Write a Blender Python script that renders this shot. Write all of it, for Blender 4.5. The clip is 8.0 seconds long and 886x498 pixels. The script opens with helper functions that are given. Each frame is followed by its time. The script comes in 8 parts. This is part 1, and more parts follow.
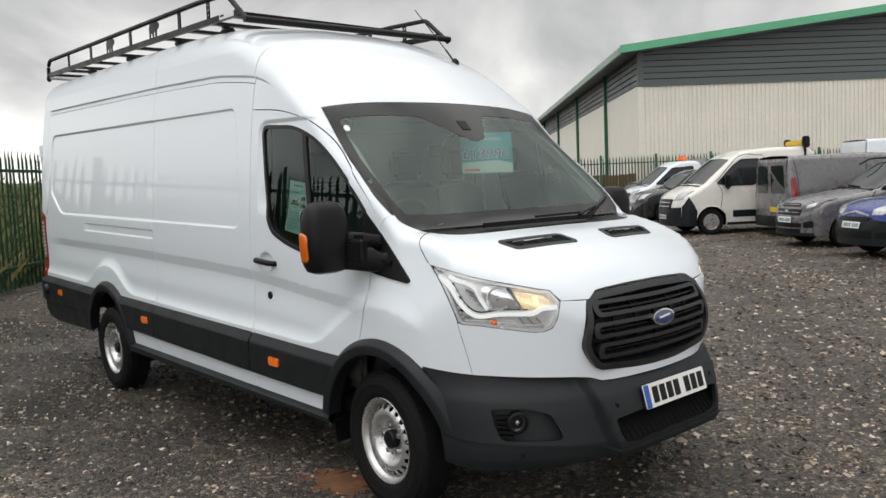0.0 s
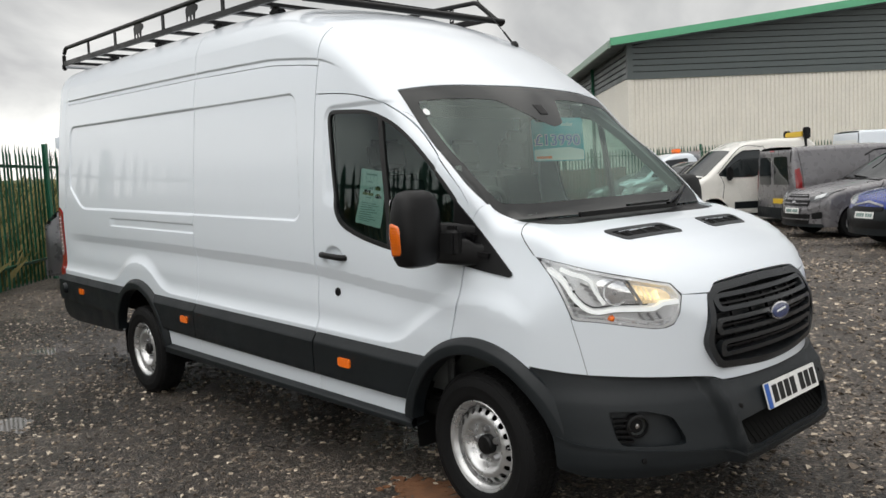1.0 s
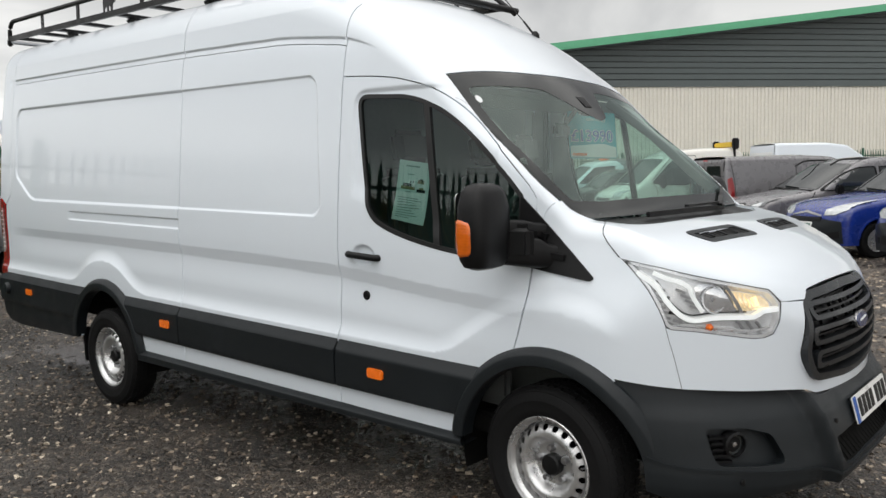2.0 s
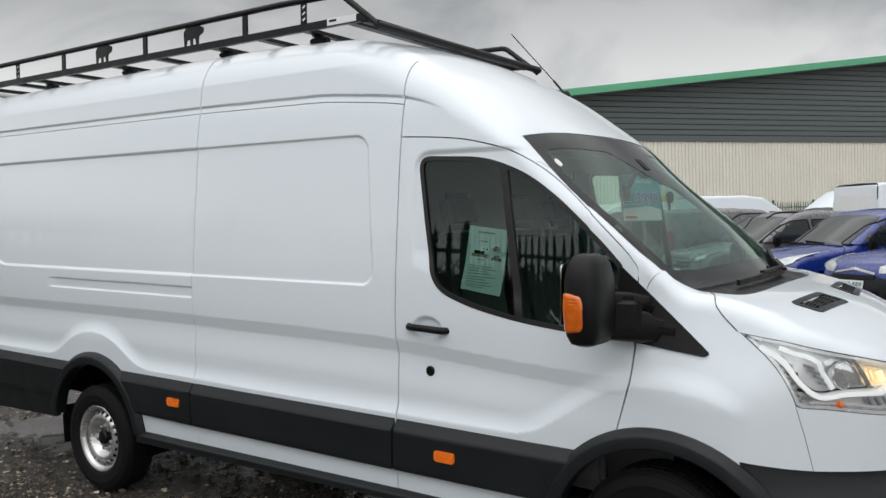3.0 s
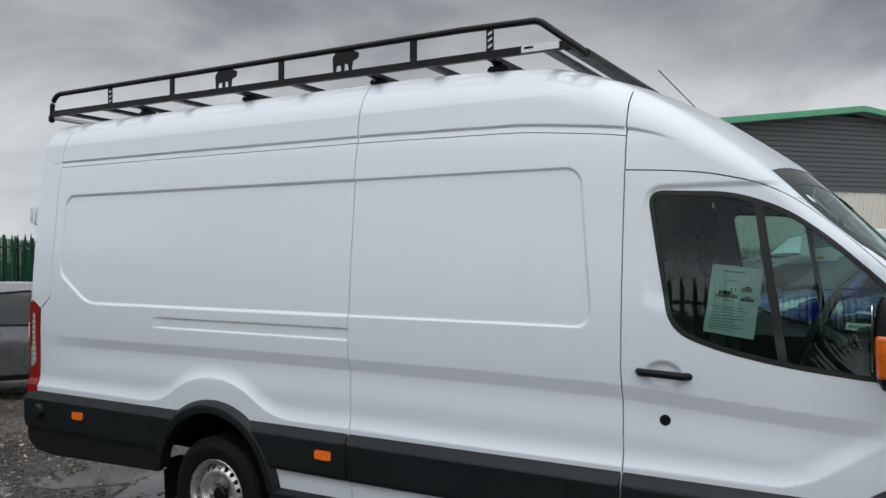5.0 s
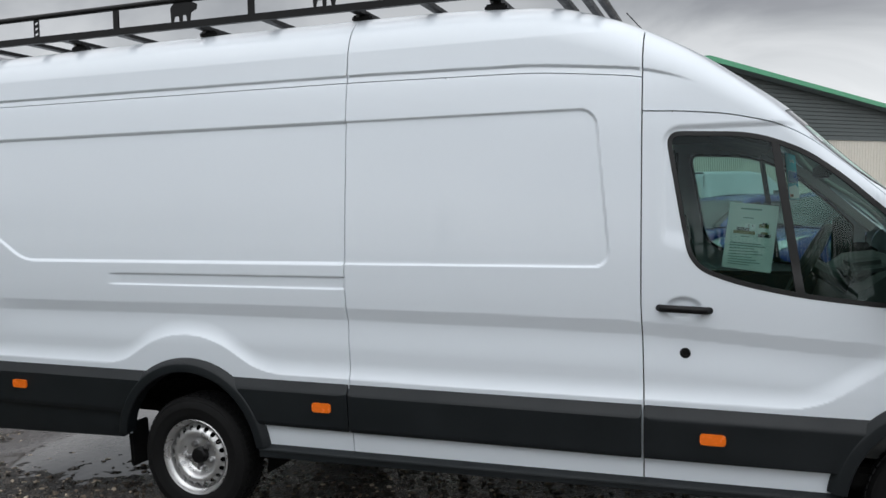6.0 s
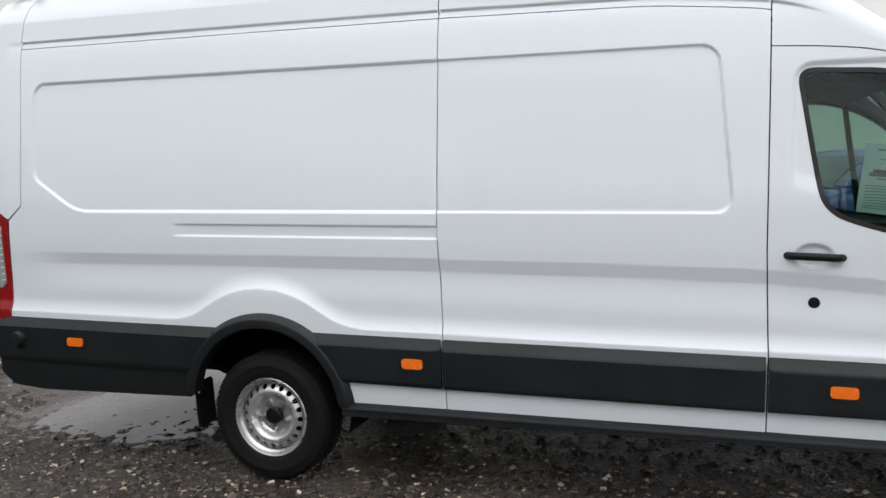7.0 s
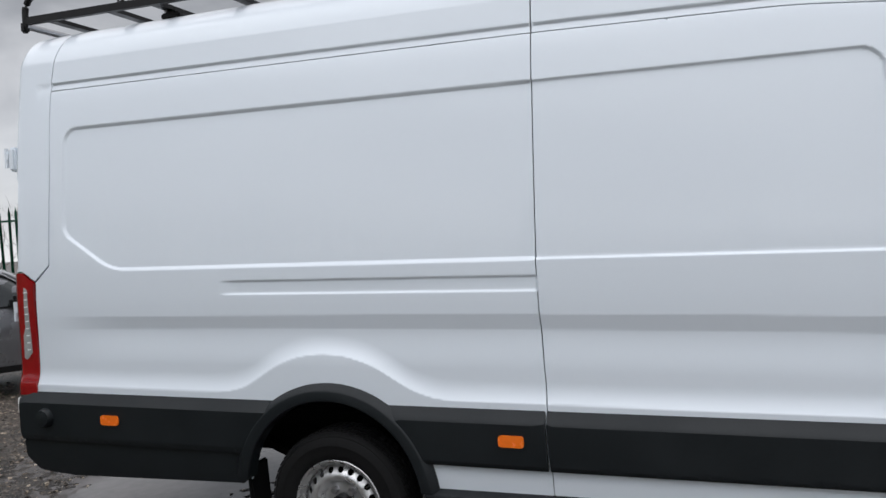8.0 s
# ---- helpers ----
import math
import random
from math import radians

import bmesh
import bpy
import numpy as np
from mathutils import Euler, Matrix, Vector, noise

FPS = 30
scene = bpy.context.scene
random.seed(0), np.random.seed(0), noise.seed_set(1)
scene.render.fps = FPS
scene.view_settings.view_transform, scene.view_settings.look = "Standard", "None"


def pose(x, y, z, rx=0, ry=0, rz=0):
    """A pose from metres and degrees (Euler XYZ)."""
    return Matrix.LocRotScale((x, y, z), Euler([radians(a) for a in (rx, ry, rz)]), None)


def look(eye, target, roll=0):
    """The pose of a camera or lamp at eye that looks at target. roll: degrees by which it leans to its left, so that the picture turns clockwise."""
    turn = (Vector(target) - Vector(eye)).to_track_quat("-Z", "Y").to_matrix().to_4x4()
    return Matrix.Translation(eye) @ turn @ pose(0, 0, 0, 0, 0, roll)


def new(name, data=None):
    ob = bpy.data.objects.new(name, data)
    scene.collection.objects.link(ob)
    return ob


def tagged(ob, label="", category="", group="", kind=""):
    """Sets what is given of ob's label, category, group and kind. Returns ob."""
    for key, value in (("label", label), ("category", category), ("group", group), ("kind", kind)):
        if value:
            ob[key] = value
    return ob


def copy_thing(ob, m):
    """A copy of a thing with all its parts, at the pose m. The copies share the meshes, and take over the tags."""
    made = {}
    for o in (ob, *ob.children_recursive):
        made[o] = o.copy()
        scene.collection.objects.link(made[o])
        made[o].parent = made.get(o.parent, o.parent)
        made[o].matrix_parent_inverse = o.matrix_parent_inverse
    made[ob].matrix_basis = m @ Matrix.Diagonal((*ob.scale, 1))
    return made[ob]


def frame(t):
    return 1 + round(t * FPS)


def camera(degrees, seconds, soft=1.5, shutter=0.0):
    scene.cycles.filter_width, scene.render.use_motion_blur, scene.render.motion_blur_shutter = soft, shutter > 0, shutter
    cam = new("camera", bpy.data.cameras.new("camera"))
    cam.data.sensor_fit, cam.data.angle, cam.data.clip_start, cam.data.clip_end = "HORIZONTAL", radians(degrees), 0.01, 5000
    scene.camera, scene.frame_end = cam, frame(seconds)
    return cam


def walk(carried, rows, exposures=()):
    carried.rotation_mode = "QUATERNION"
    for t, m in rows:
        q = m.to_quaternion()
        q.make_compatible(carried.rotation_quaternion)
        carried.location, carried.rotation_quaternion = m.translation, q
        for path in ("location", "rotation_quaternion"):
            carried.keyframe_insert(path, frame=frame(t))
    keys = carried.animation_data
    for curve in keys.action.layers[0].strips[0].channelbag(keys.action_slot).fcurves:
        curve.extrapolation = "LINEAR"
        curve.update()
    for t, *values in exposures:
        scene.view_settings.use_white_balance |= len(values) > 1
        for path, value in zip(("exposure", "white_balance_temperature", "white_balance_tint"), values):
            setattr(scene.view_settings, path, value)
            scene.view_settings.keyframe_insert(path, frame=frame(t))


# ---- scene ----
cam = camera(57.8, 8.0)
EXPOSURES = [(0.0, 0.05, 6300, 6), (2.5, 0.11, 6220, 6), (3.5, -0.20, 6080, 5), (4.5, -0.24, 5930, 5), (6.0, -0.10, 5960, 6), (7.0, 0.18, 6190, 8), (8.0, -0.08, 5920, 8)]
PATH = [
    (0, (3.177, -3.349, 1.615), (1.681, -2.032, 1.454), -2.4),
    (0.5, (2.922, -3.475, 1.59), (1.454, -2.13, 1.405), -2.6),
    (1, (2.596, -3.574, 1.6), (1.134, -2.22, 1.425), -2.8),
    (1.2, (2.47, -3.629, 1.561), (1.027, -2.253, 1.402), -2.4),
    (2.3, (1.634, -3.812, 1.599), (0.378, -2.264, 1.432), -1.4),
    (2.5, (1.498, -3.84, 1.633), (0.269, -2.269, 1.49), -1.4),
    (3, (1.125, -4.02, 1.669), (-0.015, -2.377, 1.615), -1.6),
    (3.5, (0.82, -4.169, 1.702), (-0.291, -2.507, 1.744), -2.3),
    (4, (0.459, -4.26, 1.723), (-0.651, -2.6, 1.818), -2.6),
    (4.5, (0.126, -4.423, 1.687), (-0.941, -2.732, 1.756), -1.5),
    (4.7, (0.029, -4.454, 1.689), (-1.016, -2.75, 1.747), -1.2),
    (5.8, (-0.677, -4.701, 1.63), (-1.447, -2.856, 1.604), -2.0),
    (6, (-0.834, -4.753, 1.683), (-1.521, -2.878, 1.59), -2.3),
    (6.5, (-1.148, -4.849, 1.69), (-1.746, -2.952, 1.482), -2.2),
    (7, (-1.485, -4.739, 1.607), (-2.117, -2.85, 1.426), -2.3),
    (7.5, (-1.801, -4.553, 1.591), (-2.452, -2.667, 1.463), -3.4),
    (8, (-1.985, -4.253, 1.569), (-2.667, -2.374, 1.525), -3.9),
]
walk(cam, [(t, look(eye, target, roll)) for t, eye, target, roll in PATH], EXPOSURES)

# ---- world, sun, exposure ----
U = Vector((0.62, 0.785, 0.0)).normalized()      # the yard's two directions
V = Vector((-U.y, U.x, 0.0))


def make_world():
    w = bpy.data.worlds.new("overcast_sky")
    scene.world = w
    w.use_nodes = True
    nt = w.node_tree
    n, l = nt.nodes, nt.links
    n.clear()
    out, bg = n.new("ShaderNodeOutputWorld"), n.new("ShaderNodeBackground")
    tc, mp = n.new("ShaderNodeTexCoord"), n.new("ShaderNodeMapping")
    mp.inputs["Scale"].default_value = (1.0, 1.0, 1.9)
    mp.inputs["Location"].default_value = (3.35, 1.7, 0.4)
    mp.inputs["Rotation"].default_value = (0.0, 0.0, radians(-35))
    big = n.new("ShaderNodeTexNoise")
    big.inputs["Scale"].default_value, big.inputs["Detail"].default_value = 3.0, 9.0
    big.inputs["Roughness"].default_value, big.inputs["Distortion"].default_value = 0.50, 0.5
    ramp = n.new("ShaderNodeValToRGB")
    e = ramp.color_ramp.elements
    e[0].position, e[0].color = 0.40, (0.56, 0.52, 0.505, 1)
    e[1].position, e[1].color = 0.62, (1.02, 0.955, 0.905, 1)
    m = ramp.color_ramp.elements.new(0.5)
    m.color = (0.74, 0.695, 0.665, 1)
    # bright along the horizon, a dark cloud deck above it, brightest overhead
    sep, gain = n.new("ShaderNodeSeparateXYZ"), n.new("ShaderNodeValToRGB")
    stops = ((0.0, 0.35), (0.06, 0.32), (0.13, 0.275), (0.20, 0.21), (0.28, 0.145), (0.36, 0.135), (0.50, 0.22), (0.68, 0.38), (1.0, 0.46))
    g = gain.color_ramp.elements
    g[0].position, g[0].color = stops[0][0], (stops[0][1],) * 3 + (1,)
    g[1].position, g[1].color = stops[-1][0], (stops[-1][1],) * 3 + (1,)
    for p, v in stops[1:-1]:
        g.new(p).color = (v, v, v, 1)
    mul = n.new("ShaderNodeMixRGB")
    mul.blend_type, mul.inputs["Fac"].default_value = "MULTIPLY", 1.0
    sky = n.new("ShaderNodeTexSky")
    sky.sky_type, sky.sun_disc = "NISHITA", False
    sky.sun_elevation, sky.sun_rotation = radians(38), radians(150)
    add = n.new("ShaderNodeMixRGB")
    add.blend_type, add.inputs["Fac"].default_value = "ADD", 0.003
    # the overcast is brighter round the hidden sun
    dot, side = n.new("ShaderNodeVectorMath"), n.new("ShaderNodeMapRange")
    dot.operation = "DOT_PRODUCT"
    dot.inputs[1].default_value = Vector((1, -6, 4.2)).normalized()
    side.inputs["From Min"].default_value, side.inputs["From Max"].default_value = -0.6, 0.9
    side.inputs["To Min"].default_value, side.inputs["To Max"].default_value = 0.92, 1.55
    glow = n.new("ShaderNodeMixRGB")
    glow.blend_type, glow.inputs["Fac"].default_value = "MULTIPLY", 1.0
    l.new(tc.outputs["Generated"], dot.inputs[0])
    l.new(dot.outputs["Value"], side.inputs["Value"])
    l.new(side.outputs["Result"], glow.inputs["Color2"])
    l.new(tc.outputs["Generated"], mp.inputs["Vector"])
    l.new(mp.outputs["Vector"], big.inputs["Vector"])
    l.new(big.outputs["Fac"], ramp.inputs["Fac"])
    l.new(tc.outputs["Generated"], sep.inputs["Vector"])
    l.new(sep.outputs["Z"], gain.inputs["Fac"])
    l.new(ramp.outputs["Color"], mul.inputs["Color1"])
    l.new(gain.outputs["Color"], mul.inputs["Color2"])
    l.new(mul.outputs["Color"], add.inputs["Color1"])
    l.new(sky.outputs["Color"], add.inputs["Color2"])
    l.new(add.outputs["Color"], glow.inputs["Color1"])
    l.new(glow.outputs["Color"], bg.inputs["Color"])
    bg.inputs["Strength"].default_value = 3.45
    l.new(bg.outputs["Background"], out.inputs["Surface"])


make_world()
sun = new("sun", bpy.data.lights.new("sun", "SUN"))
sun.data.energy, sun.data.angle, sun.data.color = 0.5, radians(75), (1.0, 0.97, 0.93)
sun.matrix_world = look((0.5, -6, 8), (0, 0, 0))

# ---- materials ----


def mat(name, color, rough=0.5, metal=0.0, vary=0.12, scale=6.0, bump=0.0, bump_scale=200.0, coat=0.0, spec=0.5, rvary=0.1, each=0.0):
    """A node material: colour varied at two scales, roughness varied, fine relief."""
    m = bpy.data.materials.new(name)
    m.use_nodes = True
    nt = m.node_tree
    n, l = nt.nodes, nt.links
    b = n["Principled BSDF"]
    b.inputs["Metallic"].default_value = metal
    b.inputs["Coat Weight"].default_value, b.inputs["Coat Roughness"].default_value = coat, 0.04
    b.inputs["Specular IOR Level"].default_value = spec
    tc = n.new("ShaderNodeTexCoord")
    n1, n2, mx = n.new("ShaderNodeTexNoise"), n.new("ShaderNodeTexNoise"), n.new("ShaderNodeMath")
    n1.inputs["Scale"].default_value, n1.inputs["Detail"].default_value = scale, 6
    n2.inputs["Scale"].default_value, n2.inputs["Detail"].default_value = scale * 14, 4
    mx.operation = "ADD"
    l.new(tc.outputs["Object"], n1.inputs["Vector"])
    l.new(tc.outputs["Object"], n2.inputs["Vector"])
    l.new(n1.outputs["Fac"], mx.inputs[0])
    l.new(n2.outputs["Fac"], mx.inputs[1])
    mr = n.new("ShaderNodeMapRange")
    mr.inputs["From Min"].default_value, mr.inputs["From Max"].default_value = 0.6, 1.4
    mr.inputs["To Min"].default_value, mr.inputs["To Max"].default_value = 1 - vary, 1 + vary
    l.new(mx.outputs[0], mr.inputs["Value"])
    mul = n.new("ShaderNodeMixRGB")
    mul.blend_type, mul.inputs["Fac"].default_value = "MULTIPLY", 1.0
    mul.inputs["Color1"].default_value = (*color, 1)
    l.new(mr.outputs["Result"], mul.inputs["Color2"])
    last = mul.outputs["Color"]
    if each:
        info, er, em = n.new("ShaderNodeObjectInfo"), n.new("ShaderNodeMapRange"), n.new("ShaderNodeMixRGB")
        er.inputs["To Min"].default_value, er.inputs["To Max"].default_value = 1 - each, 1 + each
        em.blend_type, em.inputs["Fac"].default_value = "MULTIPLY", 1.0
        l.new(info.outputs["Random"], er.inputs["Value"])
        l.new(last, em.inputs["Color1"])
        l.new(er.outputs["Result"], em.inputs["Color2"])
        last = em.outputs["Color"]
    l.new(last, b.inputs["Base Color"])
    rr = n.new("ShaderNodeMapRange")
    rr.inputs["From Min"].default_value, rr.inputs["From Max"].default_value = 0.3, 0.7
    rr.inputs["To Min"].default_value, rr.inputs["To Max"].default_value = max(rough - rvary, 0.01), min(rough + rvary, 1)
    l.new(n1.outputs["Fac"], rr.inputs["Value"])
    l.new(rr.outputs["Result"], b.inputs["Roughness"])
    if bump:
        n3, bp = n.new("ShaderNodeTexNoise"), n.new("ShaderNodeBump")
        n3.inputs["Scale"].default_value, n3.inputs["Detail"].default_value = bump_scale, 3
        bp.inputs["Strength"].default_value, bp.inputs["Distance"].default_value = bump, 0.002
        l.new(tc.outputs["Object"], n3.inputs["Vector"])
        l.new(n3.outputs["Fac"], bp.inputs["Height"])
        l.new(bp.outputs["Normal"], b.inputs["Normal"])
    return m


def glass(name, tint, ior=1.5, gloss=(1, 1, 1)):
    """A thin pane: tinted see-through with a mirror-like gloss that grows at grazing angles."""
    m = bpy.data.materials.new(name)
    m.use_nodes = True
    n, l = m.node_tree.nodes, m.node_tree.links
    n.clear()
    out, mix = n.new("ShaderNodeOutputMaterial"), n.new("ShaderNodeMixShader")
    tr, gl, fr = n.new("ShaderNodeBsdfTransparent"), n.new("ShaderNodeBsdfGlossy"), n.new("ShaderNodeFresnel")
    tr.inputs["Color"].default_value = (*tint, 1)
    gl.inputs["Color"].default_value = (*gloss, 1)
    gl.inputs["Roughness"].default_value = 0.0
    fr.inputs["IOR"].default_value = ior
    l.new(fr.outputs["Fac"], mix.inputs["Fac"])
    l.new(tr.outputs["BSDF"], mix.inputs[1])
    l.new(gl.outputs["BSDF"], mix.inputs[2])
    l.new(mix.outputs["Shader"], out.inputs["Surface"])
    return m


WHITE = mat("white_paint", (0.745, 0.795, 0.85), 0.30, vary=0.004, scale=2.5, coat=0.8, spec=0.3, rvary=0.006)
CLAD = mat("dark_grey_plastic", (0.0098, 0.0125, 0.0146), 0.42, spec=0.33, vary=0.12, scale=5, bump=0.35, bump_scale=900)
BLACK = mat("black_plastic", (0.006, 0.006, 0.0065), 0.42, spec=0.24, vary=0.15, scale=8, bump=0.2, bump_scale=700)
TRIM = mat("black_rubber_seal", (0.007, 0.007, 0.0072), 0.5, vary=0.1)
TYRE = mat("tyre_rubber", (0.0085, 0.0085, 0.0088), 0.7, spec=0.15, vary=0.3, scale=9, bump=0.5, bump_scale=160)
STEEL = mat("silver_wheel_paint", (0.60, 0.60, 0.60), 0.30, metal=0.75, vary=0.06, scale=12, rvary=0.1)
BRIGHT = mat("bright_metal", (0.62, 0.62, 0.63), 0.12, metal=1.0, vary=0.04)
SATIN = mat("satin_metal", (0.42, 0.42, 0.43), 0.35, metal=0.9, vary=0.1)
RACK = mat("black_powder_coat", (0.0065, 0.0065, 0.007), 0.40, spec=0.25, vary=0.2, scale=10, bump=0.15, bump_scale=500)
ORANGE = mat("orange_lens", (0.95, 0.19, 0.01), 0.22, vary=0.1, scale=40, coat=0.6)
RED = mat("red_lens", (0.27, 0.008, 0.010), 0.15, vary=0.15, scale=30, coat=0.8)
CLEAR_GREY = mat("clear_lens_over_grey", (0.36, 0.37, 0.36), 0.18, vary=0.25, scale=45, coat=0.8)
WELL = mat("wheel_well_liner", (0.006, 0.006, 0.0058), 0.9, spec=0.1, vary=0.4, scale=7, bump=0.4, bump_scale=60)
CABIN = mat("cabin_plastic", (0.046, 0.049, 0.048), 0.6, vary=0.15, scale=8, bump=0.2, bump_scale=300)
CLOTH = mat("seat_cloth", (0.05, 0.05, 0.054), 0.9, vary=0.25, scale=20, bump=0.4, bump_scale=500)
LINING = mat("pale_headlining", (0.30, 0.30, 0.29), 0.9, vary=0.08, scale=10)
PAPER = mat("printed_paper", (0.62, 0.70, 0.66), 0.7, vary=0.04, scale=15)
INK = mat("grey_print", (0.22, 0.30, 0.28), 0.7, vary=0.15)
OLIVE = mat("olive_print", (0.17, 0.16, 0.06), 0.7, vary=0.5, scale=60)
CYAN = mat("cyan_card", (0.03, 0.36, 0.45), 0.6, vary=0.06)
PALE_CYAN = mat("pale_cyan_print", (0.10, 0.46, 0.55), 0.6, vary=0.06)
PALE = mat("white_print", (0.78, 0.80, 0.80), 0.6, vary=0.04)
BLUE_PRINT = mat("blue_print", (0.02, 0.10, 0.42), 0.5, vary=0.05)
BADGE = mat("dark_blue_badge", (0.012, 0.03, 0.12), 0.2, vary=0.1, coat=0.8)
PLATE_W = mat("white_plate", (0.78, 0.78, 0.76), 0.35, vary=0.04, scale=10)
PLATE_Y = mat("yellow_plate", (0.75, 0.50, 0.04), 0.35, vary=0.04)
GLASS = glass("windscreen_glass", (0.76, 0.93, 0.84), 1.68, (0.87, 1.0, 0.95))
GLASS_SIDE = glass("side_glass", (0.45, 0.61, 0.57), 1.5, (0.9, 1.0, 0.99))
LENS = glass("clear_lens", (0.93, 0.94, 0.95), 1.45)
DARK_GLASS = mat("dark_window", (0.012, 0.016, 0.017), 0.03, vary=0.1, spec=0.8, rvary=0.01)

# ---- building helpers ----
from mathutils.geometry import delaunay_2d_cdt


def thing(name, label, category, m=None, group="", kind=""):
    ob = new(name)
    ob.empty_display_size = 0.1
    ob.matrix_world = m or Matrix()
    return tagged(ob, label, category, group, kind)


def part(name, bm, material, parent=None, label="", smooth=True):
    """Links a bmesh as one mesh object under a thing or a part."""
    me = bpy.data.meshes.new(name)
    bmesh.ops.recalc_face_normals(bm, faces=bm.faces)
    bm.to_mesh(me)
    bm.free()
    if smooth:
        me.polygons.foreach_set("use_smooth", [True] * len(me.polygons))
        me.set_sharp_from_angle(angle=radians(35))
    me.materials.append(material)
    ob = new(name, me)
    if parent:
        ob.parent = parent
    return tagged(ob, label)


def box_bm(sx, sy, sz, m=Matrix(), bevel=0.0, bm=None, seg=2):
    bm = bm or bmesh.new()
    made = bmesh.ops.create_cube(bm, size=1.0, matrix=m @ Matrix.Diagonal((sx, sy, sz, 1)))["verts"]
    if bevel:
        edges = list({e for v in made for e in v.link_edges})
        bmesh.ops.bevel(bm, geom=edges, offset=bevel, segments=seg, affect="EDGES", clamp_overlap=True)
    return bm


def lathe_bm(profile, steps=40, m=Matrix(), bm=None, close=False, caps=True):
    """Turns (radius, height) pairs round z."""
    bm = bm or bmesh.new()
    rings = []
    for r, h in profile:
        rings.append([bm.verts.new(m @ Vector((r * math.cos(2 * math.pi * i / steps), r * math.sin(2 * math.pi * i / steps), h))) for i in range(steps)])
    pairs = list(zip(rings, rings[1:])) + ([(rings[-1], rings[0])] if close else [])
    for a, b in pairs:
        for i in range(steps):
            j = (i + 1) % steps
            bm.faces.new((a[i], a[j], b[j], b[i]))
    for ring, (r, h) in ((rings[0], profile[0]), (rings[-1], profile[-1])):
        if caps and not close and r > 1e-4:
            bm.faces.new(ring)
    return bm


def tube_bm(points, r=0.012, sides=8, bm=None, section=None):
    """A bar swept along points; section: (half width, half height) for a flat bar kept upright."""
    bm = bm or bmesh.new()
    pts = [Vector(p) for p in points]
    rings = []
    for i, p in enumerate(pts):
        d = ((pts[min(i + 1, len(pts) - 1)] - p).normalized() + (p - pts[max(i - 1, 0)]).normalized()).normalized()
        up = Vector((0, 0, 1)) if abs(d.z) < 0.9 else Vector((1, 0, 0))
        s = d.cross(up).normalized()
        t = s.cross(d)
        if section:
            a, b = section
            ring = [p + s * x * a + t * y * b for x, y in ((-1, -1), (1, -1), (1, 1), (-1, 1))]
        else:
            ring = [p + (s * math.cos(2 * math.pi * k / sides) + t * math.sin(2 * math.pi * k / sides)) * r for k in range(sides)]
        rings.append([bm.verts.new(q) for q in ring])
    for a, b in zip(rings, rings[1:]):
        for k in range(len(a)):
            j = (k + 1) % len(a)
            bm.faces.new((a[k], a[j], b[j], b[k]))
    bm.faces.new(rings[0])
    bm.faces.new(rings[-1])
    return bm


def prism_bm(outline, depth, m=Matrix(), bevel=0.0, bm=None):
    """A flat outline in x, y raised by depth along z."""
    bm = bm or bmesh.new()
    low = [bm.verts.new(m @ Vector((x, y, 0))) for x, y in outline]
    top = [bm.verts.new(m @ Vector((x, y, depth))) for x, y in outline]
    k = len(low)
    bm.faces.new(low)
    bm.faces.new(top)
    for i in range(k):
        bm.faces.new((low[i], low[(i + 1) % k], top[(i + 1) % k], top[i]))
    if bevel:
        bmesh.ops.bevel(bm, geom=list({e for v in top for e in v.link_edges if e.other_vert(v) in top}), offset=bevel, segments=2, affect="EDGES", clamp_overlap=True)
    return bm


def rounded(points, r, steps=5):
    """An outline with its corners rounded; r is one radius or one a corner."""
    out, k = [], len(points)
    for i in range(k):
        p, a, b = (np.array(points[j % k], float) for j in (i, i - 1, i + 1))
        rad = r[i] if isinstance(r, (list, tuple)) else r
        da, db = a - p, b - p
        la, lb = np.linalg.norm(da), np.linalg.norm(db)
        cut = min(rad, la * 0.49, lb * 0.49)
        if cut < 1e-4:
            out.append(tuple(p))
            continue
        s, e = p + da / la * cut, p + db / lb * cut
        for j in range(steps + 1):
            t = j / steps
            out.append(tuple((1 - t) ** 2 * s + 2 * t * (1 - t) * p + t * t * e))
    return out


def spline(points, step=0.03):
    """A smooth open curve through points."""
    p = [np.array(q, float) for q in points]
    p = [2 * p[0] - p[1], *p, 2 * p[-1] - p[-2]]
    out = []
    for a, b, c, d in zip(p, p[1:], p[2:], p[3:]):
        k = max(1, int(np.linalg.norm(c - b) / step))
        for j in range(k):
            t = j / k
            out.append(tuple(0.5 * (2 * b + (c - a) * t + (2 * a - 5 * b + 4 * c - d) * t * t + (3 * b - a - 3 * c + d) * t ** 3)))
    out.append(tuple(p[-2]))
    return out


def arc(cx, cz, r, a0, a1, k=24, rz=None):
    return [(cx + r * math.cos(radians(a0 + (a1 - a0) * i / k)), cz + (rz or r) * math.sin(radians(a0 + (a1 - a0) * i / k))) for i in range(k + 1)]


def inside(px, py, loop):
    lp = np.array(loop)
    hit = np.zeros(px.shape, bool)
    for (x0, y0), (x1, y1) in zip(lp, np.roll(lp, -1, 0)):
        if y0 != y1:
            cross = ((y0 > py) != (y1 > py)) & (px < (x1 - x0) * (py - y0) / (y1 - y0) + x0)
            hit ^= cross
    return hit


